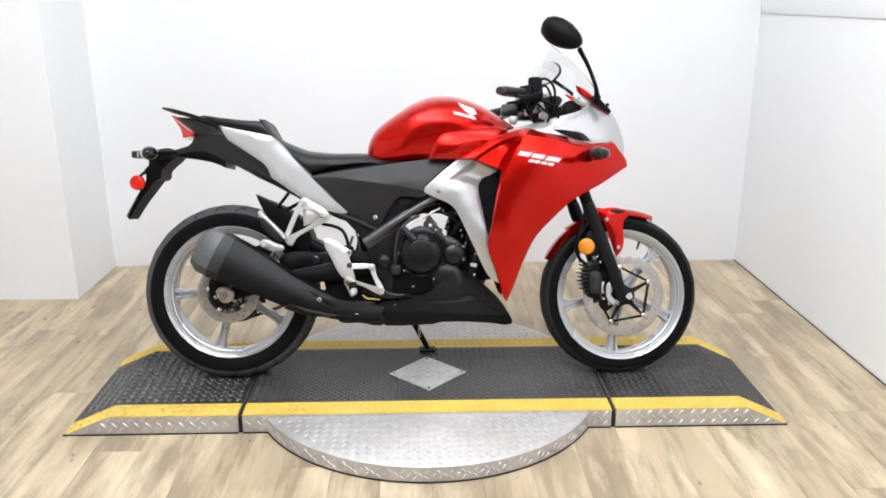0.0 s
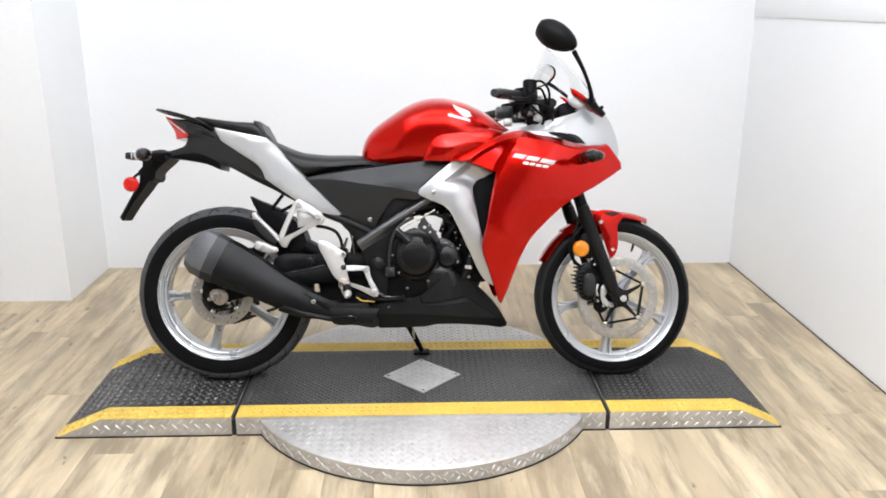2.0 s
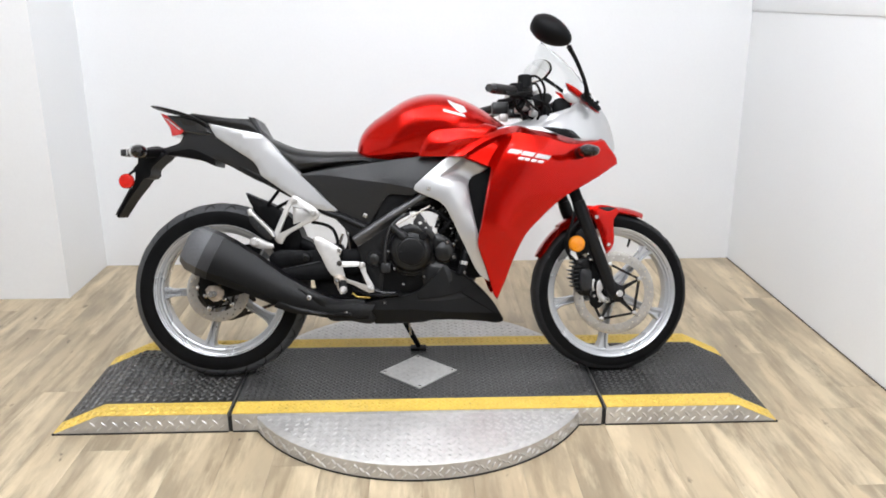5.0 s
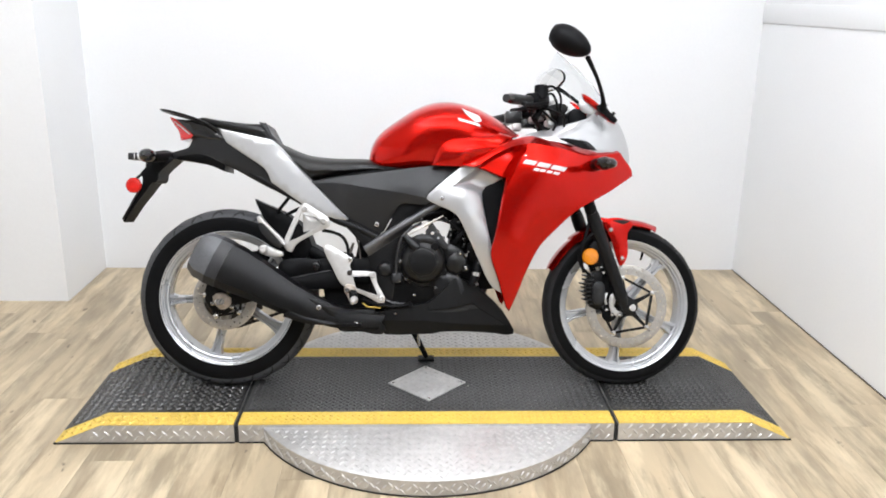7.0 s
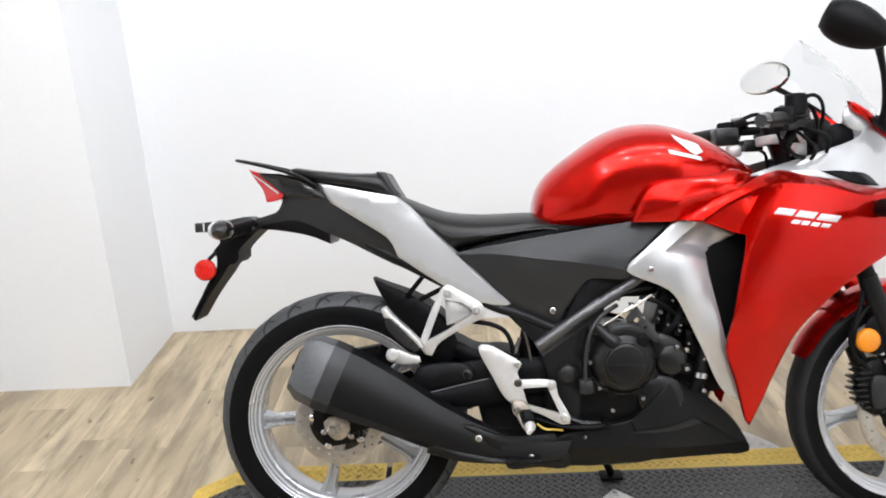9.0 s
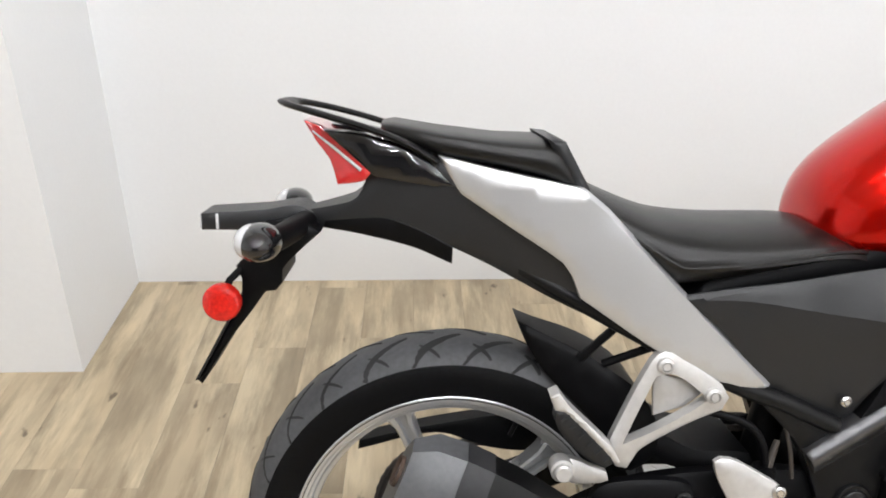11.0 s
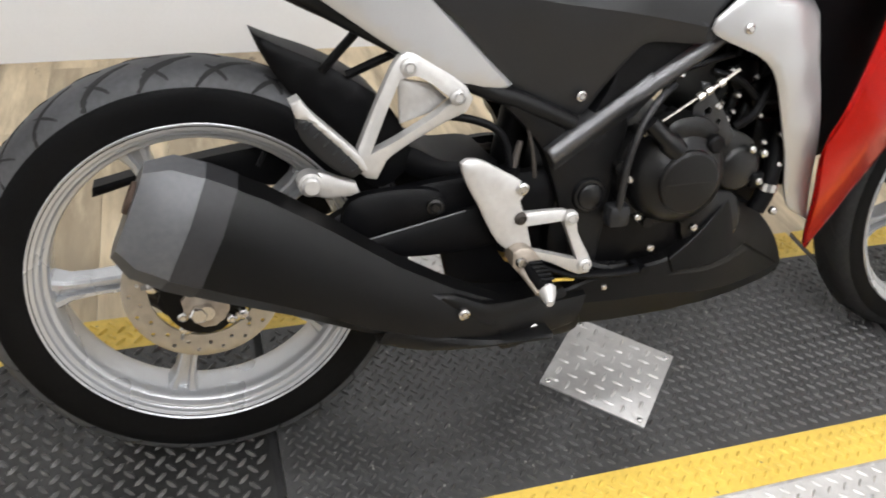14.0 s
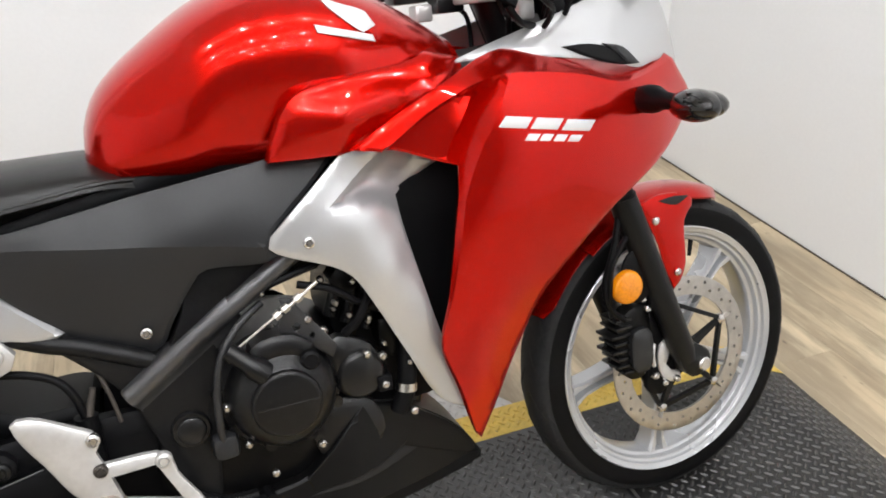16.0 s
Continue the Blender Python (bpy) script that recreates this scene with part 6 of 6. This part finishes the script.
part("lower_shield", two_sided([(-0.470, 0.268, 1), (-0.448, 0.292), (-0.40, 0.270), (-0.30, 0.246), (-0.215, 0.243, 1), (-0.215, 0.234, 1), (-0.30, 0.236), (-0.40, 0.246)], -0.202, -0.14, 0.006, 0.03), M_EXHAUST, exhaust, "black lower heat shield")
part("upper_shield", two_sided([(-0.395, 0.330, 1), (-0.36, 0.322), (-0.318, 0.303), (-0.25, 0.288), (-0.177, 0.283, 1), (-0.155, 0.245), (-0.137, 0.212), (-0.155, 0.199), (-0.22, 0.212), (-0.288, 0.220), (-0.30, 0.256), (-0.35, 0.29)], lambda u, w: -0.190 + 0.36 * max(-0.02, u + 0.3), lambda u, w: -0.12 + 0.2 * max(0, u + 0.3), 0.006, 0.025), M_EXHAUST, exhaust, "black pipe shield")
bolt(-0.352, 0.298, -0.202, exhaust, 0.0085)
bolt(-0.235, 0.240, -0.170, exhaust, 0.0085)
part("header_pipe", tube(bend([(-0.16, -0.10, 0.24), (0.0, -0.08, 0.235), (0.14, -0.05, 0.25), (0.21, -0.03, 0.40), (0.22, -0.03, 0.55), (0.20, -0.03, 0.64)]), 0.019, 14), M_ENGINE, bike, "black exhaust header pipe")

# ---- swingarm, chain side, rear brake
arm = part("swingarm", two_sided([(-0.175, 0.44), (-0.25, 0.452), (-0.36, 0.450), (-0.46, 0.432), (-0.56, 0.385), (-0.66, 0.345), (-0.73, 0.335), (-0.745, 0.315), (-0.73, 0.292), (-0.66, 0.290), (-0.52, 0.325), (-0.40, 0.365), (-0.30, 0.375), (-0.18, 0.375)], -0.100, -0.074, 0.006, 0.03), M_BLACK, bike, "black swingarm")
part("swingarm_far", two_sided([(-0.175, 0.44), (-0.30, 0.442), (-0.46, 0.415), (-0.66, 0.345), (-0.745, 0.315), (-0.66, 0.290), (-0.40, 0.365), (-0.18, 0.375)], 0.082, 0.106, 0.006, 0.04), M_BLACK, arm)
part("arm_bridge", box(bmesh.new(), (-0.33, -0.08, 0.385), (-0.27, 0.09, 0.44), 0.01), M_BLACK, arm)
part("arm_cover", two_sided([(-0.497, 0.420), (-0.486, 0.443), (-0.450, 0.452), (-0.392, 0.452), (-0.362, 0.444), (-0.352, 0.430), (-0.357, 0.413), (-0.422, 0.397), (-0.490, 0.386)], -0.124, -0.10, 0.007, 0.03), M_BLACK, arm, "black plastic arm cover")
part("cover_screw", screw(-0.371, 0.426, -0.124, 0.013), M_ENGINE, arm)
part("lower_guard", two_sided([(-0.495, 0.377, 1), (-0.325, 0.411, 1), (-0.27, 0.412), (-0.262, 0.365), (-0.33, 0.350), (-0.42, 0.352)], -0.118, -0.10, 0.005, 0.03), M_BLACK, arm, "black lower guard")
part("guard_edge", tube([(-0.49, -0.119, 0.380), (-0.40, -0.119, 0.398), (-0.325, -0.119, 0.413)], 0.0013, 6), M_FRAME_LIT, arm)
part("rear_axle", tube([(REAR[0], -0.125, REAR[1]), (REAR[0], 0.125, REAR[1])], 0.0105, 14), M_STEEL, bike, "steel rear axle")
rear_caliper = part("rear_caliper", two_sided([(-0.73, 0.375), (-0.67, 0.385), (-0.645, 0.34), (-0.655, 0.275), (-0.70, 0.265), (-0.735, 0.30)], -0.104, -0.078, 0.007, 0.03), M_BLACK, bike, "black rear brake caliper")
part("axle_plate", two_sided([(-0.715, 0.322), (-0.685, 0.335), (-0.655, 0.318), (-0.660, 0.290), (-0.69, 0.280)], -0.114, -0.10, 0.004, 0.03), M_PIVOT, rear_caliper, "stained silver axle plate")
part("axle_nut", lathe([(0, -0.126), (0.010, -0.126), (0.0125, -0.124), (0.0125, -0.112)], REAR[0] - 0.01, REAR[1] - 0.002, 6), M_STEEL, rear_caliper, "bright axle nut")
for u, w in ((-0.715, 0.30), (-0.652, 0.288), (-0.662, 0.342)):
    bolt(u, w, -0.112, rear_caliper, 0.0075)
teeth = []
for i in range(76):
    a = 2 * math.pi * i / 76
    teeth.append((REAR[0] + (0.113 if i % 2 else 0.106) * math.cos(a), REAR[1] + (0.113 if i % 2 else 0.106) * math.sin(a), 1))
ring_hole = [(REAR[0] + 0.05 * math.cos(2 * math.pi * i / 30), REAR[1] + 0.05 * math.sin(2 * math.pi * i / 30)) for i in range(30)]
part("sprocket", two_sided(teeth, 0.070, 0.076, 0.0008, 0, (ring_hole,)), M_DULL, bike, "dull steel rear sprocket")
chain_pts = []
for i in range(24):
    a = radians(80 + 200 * i / 23)
    chain_pts.append((REAR[0] + 0.111 * math.cos(a), 0.073, REAR[1] + 0.111 * math.sin(a)))
for i in range(12):
    a = radians(-75 + 150 * i / 11)
    chain_pts.append((-0.17 + 0.036 * math.cos(a), 0.073, 0.405 + 0.036 * math.sin(a)))
dense = []
for p, q in zip(chain_pts, chain_pts[1:] + chain_pts[:1]):
    n = max(1, int((Vector(q) - Vector(p)).length / 0.008))
    dense += [Vector(p).lerp(Vector(q), j / n) for j in range(n)]
part("chain", tube(dense, [0.0075 if i % 2 else 0.0055 for i in range(len(dense))], 6, closed=True, flat=0.9), M_DULL, bike, "dull drive chain")
part("chain_guard", two_sided([(-0.822, 0.414, 1), (-0.820, 0.428, 1), (-0.725, 0.449), (-0.60, 0.468), (-0.45, 0.480, 1), (-0.36, 0.470, 1), (-0.36, 0.415, 1), (-0.50, 0.42), (-0.555, 0.408), (-0.62, 0.415), (-0.70, 0.440)], 0.060, 0.098, 0.003, 0.04), M_BLACK, bike, "black chain guard")

# hugger over the rear tyre, seen behind the exhaust bracket
hugger = part("rear_fender", two_sided([(-0.590, 0.651, 1), (-0.562, 0.637), (-0.504, 0.612), (-0.462, 0.588), (-0.424, 0.558), (-0.400, 0.520), (-0.392, 0.470), (-0.443, 0.440), (-0.477, 0.502), (-0.548, 0.575), (-0.577, 0.620)],
                                       lambda u, w: -0.030 - 0.30 * min(0.14, u + 0.60), lambda u, w: 0.030 + 0.30 * min(0.14, u + 0.60), 0.008, 0.02), M_BLACK, bike, "black inner rear fender")
for a, b in (((-0.507, -0.065, 0.606), (-0.461, -0.085, 0.660)), ((-0.475, -0.065, 0.598), (-0.40, -0.085, 0.634)), ((-0.461, -0.085, 0.660), (-0.40, -0.085, 0.634))):
    part("fender_stay", tube([a, b], 0.006, 8), M_BLACK, hugger)
part("shock", tube([(-0.185, 0.0, 0.62), (-0.23, 0.0, 0.40)], 0.026, 18), M_BLACK, bike, "black rear shock")
part("tool_box", two_sided([(-0.40, 0.495), (-0.34, 0.468), (-0.26, 0.460), (-0.26, 0.43), (-0.36, 0.44), (-0.41, 0.47)], -0.07, 0.07, 0.01, 0.04), M_BLACK, bike, "black inner guard")

# ---- passenger foot peg bracket
peg_frame = part("passenger_bracket", two_sided([(-0.426, 0.622), (-0.409, 0.637), (-0.389, 0.628), (-0.331, 0.590), (-0.321, 0.573), (-0.329, 0.556), (-0.346, 0.549), (-0.373, 0.537), (-0.437, 0.499), (-0.451, 0.474), (-0.465, 0.477), (-0.479, 0.500), (-0.474, 0.518)],
                                                -0.128, -0.108, 0.004, 0.02,
                                                ([(-0.419, 0.604, 1), (-0.395, 0.606), (-0.347, 0.572, 1), (-0.374, 0.553), (-0.420, 0.527), (-0.459, 0.509, 1), (-0.440, 0.556)],)), M_CAST, bike, "silver cast passenger foot peg bracket")
for u, w in ((-0.408, 0.619), (-0.343, 0.577)):
    part("bolt", screw(u, w, -0.128, 0.0115, 0.008), M_CAST, peg_frame)
part("inner_plate", two_sided([(-0.416, 0.600, 1), (-0.372, 0.590, 1), (-0.350, 0.570, 1), (-0.374, 0.552, 1), (-0.414, 0.540, 1)], -0.106, -0.098, 0.002, 0.02), M_CAST, peg_frame)
folded = part("passenger_peg", two_sided([(-0.553, 0.569), (-0.538, 0.575), (-0.479, 0.512), (-0.473, 0.497), (-0.487, 0.489), (-0.515, 0.506), (-0.549, 0.545)], -0.157, -0.130, 0.006, 0.02), M_PLASTIC, bike, "folded passenger foot peg with rubber top")
part("peg_spine", two_sided([(-0.560, 0.590), (-0.549, 0.595), (-0.537, 0.578), (-0.477, 0.517), (-0.469, 0.500), (-0.476, 0.499), (-0.485, 0.511), (-0.541, 0.569), (-0.554, 0.572)], -0.160, -0.128, 0.003, 0.02), M_CAST, folded, "silver peg spine")
for k in range(6):
    u, w = -0.545 + 0.011 * k, 0.557 - 0.0115 * k
    part("peg_rib", tube([(u, -0.1575, w), (u + 0.010, -0.1575, w + 0.009)], 0.0016, 6), M_PLASTIC, folded)
part("exhaust_hanger", two_sided([(-0.545, 0.490), (-0.527, 0.494), (-0.500, 0.482), (-0.480, 0.474), (-0.477, 0.462), (-0.500, 0.458), (-0.524, 0.459), (-0.545, 0.470)], -0.138, -0.120, 0.004, 0), M_CAST, bike, "silver exhaust hanger")
part("hanger_bolt", lathe([(0, -0.158), (0.0095, -0.158), (0.012, -0.155), (0.012, -0.148), (0.0155, -0.147), (0.0155, -0.125)], -0.540, 0.482, 20), M_CAST, bike, "bright exhaust bolt")

# ---- rider foot peg plate
heel = part("heel_plate", two_sided([(-0.343, 0.493), (-0.321, 0.497), (-0.298, 0.486), (-0.275, 0.472), (-0.256, 0.460), (-0.248, 0.446), (-0.257, 0.432), (-0.251, 0.413, 1), (-0.188, 0.411), (-0.171, 0.402), (-0.166, 0.375), (-0.139, 0.322), (-0.142, 0.307), (-0.158, 0.306), (-0.205, 0.331), (-0.255, 0.352), (-0.286, 0.372), (-0.314, 0.425)],
                                    -0.152, -0.138, 0.004, 0.02, ([(-0.246, 0.394, 1), (-0.190, 0.396, 1), (-0.163, 0.331, 1), (-0.236, 0.355, 1)],)), M_CAST, bike, "silver cast foot peg plate with heel guard")
for u, w in ((-0.180, 0.400), (-0.152, 0.322)):
    part("bolt", screw(u, w, -0.152, 0.0115, 0.007), M_CAST, heel)
for u, w in ((-0.256, 0.451), (-0.256, 0.407)):
    part("bolt", screw(u, w, -0.152, 0.0095, 0.005), M_DULL if w < 0.43 else M_STEEL, heel)
peg = part("rider_peg", tube([(-0.249, -0.160, 0.344), (-0.242, -0.190, 0.333), (-0.238, -0.214, 0.3235)], [0.011, 0.0145, 0.0138], 14), M_BLACK, bike, "black rubber foot peg")
part("peg_tip", tube([(-0.238, -0.213, 0.324), (-0.239, -0.220, 0.3215), (-0.242, -0.237, 0.3155)], [0.0138, 0.0125, 0.005], 14), M_CAST, peg, "silver peg tip")
for k in range(5):
    v = -0.180 - 0.0075 * k
    part("peg_rib", tube([(-0.2515 - 0.17 * (v + 0.18), v, 0.3505 + 0.36 * (v + 0.18)), (-0.232 - 0.17 * (v + 0.18), v, 0.3505 + 0.36 * (v + 0.18))], 0.0028, 6), M_BLACK, peg)
part("peg_clevis", two_sided([(-0.272, 0.366), (-0.250, 0.370), (-0.232, 0.352), (-0.234, 0.334), (-0.256, 0.330), (-0.272, 0.345)], -0.176, -0.136, 0.005, 0.02), M_PIVOT, peg, "stained silver peg clevis")
part("peg_side", tube([(-0.262, -0.165, 0.342), (-0.256, -0.190, 0.331), (-0.251, -0.216, 0.322)], [0.006, 0.0045, 0.0035], 10), M_PIVOT, peg)
part("clevis_pin", lathe([(0, -0.182), (0.006, -0.182), (0.008, -0.179), (0.008, -0.13)], -0.262, 0.352, 14), M_STEEL, peg)
part("brake_pedal", tube(bend([(-0.215, -0.125, 0.318), (-0.16, -0.135, 0.300), (-0.10, -0.142, 0.296), (-0.055, -0.15, 0.302)]), 0.009, 10, flat=0.7), M_BLACK, bike, "black brake pedal")
part("pedal_tip", tube([(-0.058, -0.13, 0.302), (-0.054, -0.16, 0.302)], 0.008, 10), M_BLACK, bike)
part("brake_cylinder", tube([(-0.262, -0.115, 0.345), (-0.262, -0.115, 0.47)], [0.013, 0.015], 14), M_BLACK, bike, "black rear brake cylinder")
part("brake_switch", tube([(-0.258, -0.118, 0.470), (-0.246, -0.112, 0.505)], [0.006, 0.004], 10), M_DULL, bike, "bright brake light switch")
part("rear_hose", tube(bend([(-0.262, -0.118, 0.468), (-0.268, -0.120, 0.500), (-0.284, -0.118, 0.526), (-0.315, -0.112, 0.540), (-0.352, -0.104, 0.546)]), 0.0055, 10), M_BLACK, bike, "black rear brake hose")
part("hose_spring", tube(bend([(-0.238, -0.112, 0.53), (-0.228, -0.114, 0.49), (-0.222, -0.114, 0.45)]), 0.003, 8), M_DULL, bike)
part("fitting", tube([(-0.262, -0.13, 0.338), (-0.262, -0.105, 0.338)], 0.008, 6), M_BRASS, bike, "small brass fitting")
part("inner_guard", two_sided([(-0.335, 0.42), (-0.15, 0.42), (-0.13, 0.25), (-0.30, 0.24), (-0.338, 0.29)], -0.078, -0.062, 0.004, 0.03), M_BLACK, bike, "black guard behind the foot peg")
for pts in ([(-0.215, -0.128, 0.304), (-0.198, -0.130, 0.292), (-0.175, -0.130, 0.290), (-0.155, -0.128, 0.287)], [(-0.082, -0.138, 0.297), (-0.068, -0.140, 0.300), (-0.055, -0.138, 0.296)]):
    part("wire", tube(bend(pts), 0.0028, 8), M_YELLOW, bike, "yellow plastic wire sleeve")
part("lower_link", tube(bend([(-0.15, -0.125, 0.318), (-0.11, -0.13, 0.303), (-0.07, -0.128, 0.300)]), 0.008, 8), M_ENGINE, bike)

# ---- side stand on the far side
FOOT = bike.matrix_world.inverted() @ Vector((0.012, 0.150, TOP + 0.0045))
stand = part("side_stand", tube([(-0.06, 0.085, 0.235), (-0.05, 0.10, 0.19), tuple(FOOT + Vector((0, 0, 0.012)))], [0.013, 0.012, 0.0095], 12), M_BLACK, bike, "black side stand")
bm = box(bmesh.new(), (-0.03, -0.022, 0.0), (0.03, 0.022, 0.008), 0.003)
part("stand_foot", bm, M_BLACK, stand, "", bike.matrix_world.inverted() @ Matrix.Translation((0.012, 0.150, TOP + 0.0045)))
part("stand_spring", tube([(-0.03, 0.09, 0.225), (-0.022, 0.115, 0.12)], 0.0045, 8), M_STEEL, bike)
part("side_cover_core", two_sided([(-0.37, 0.69), (-0.1, 0.735), (0.10, 0.76), (0.20, 0.80), (0.24, 0.84), (0.1, 0.83), (-0.15, 0.765), (-0.35, 0.72)], -0.10, 0.10, 0.008, 0.05), M_BLACK, bike, "black frame cover")

# ---------------------------------------------------------------- floor planks
PLANK_W, PLANK_L = 0.152, 0.915
bm = box(bmesh.new(), (-PLANK_W / 2 + 0.0003, -PLANK_L / 2 + 0.0003, -0.003), (PLANK_W / 2 - 0.0003, PLANK_L / 2 - 0.0003, 0.0))
plank_mesh = finish(bm, "plank", M_FLOOR)
row = 0
x = RIGHT - PLANK_W / 2
rng = random.Random(7)
while x > LEFT - PLANK_W / 2:
    y = BACK - PLANK_L / 2 + rng.random() * PLANK_L
    while y > FRONT - PLANK_L / 2:
        y0, y1 = max(y - PLANK_L / 2, FRONT), min(y + PLANK_L / 2, BACK)
        x0, x1 = max(x - PLANK_W / 2, LEFT), min(x + PLANK_W / 2, RIGHT)
        if y1 - y0 > 0.003 and x1 - x0 > 0.003 and not (x0 < PIER_X - 0.16 and y0 > PIER_Y):
            whole = y1 - y0 > PLANK_L - 0.001 and x1 - x0 > PLANK_W - 0.001
            if whole:
                ob = new("plank", plank_mesh)
            else:
                ob = new("plank", finish(box(bmesh.new(), (x0 - x + 0.0003, y0 - y + 0.0003, -0.003), (x1 - x - 0.0003, y1 - y - 0.0003, 0.0)), "plank", M_FLOOR))
            ob.parent = floor
            ob.location = (x, y, 0)
        y -= PLANK_L
    x -= PLANK_W
    row += 1
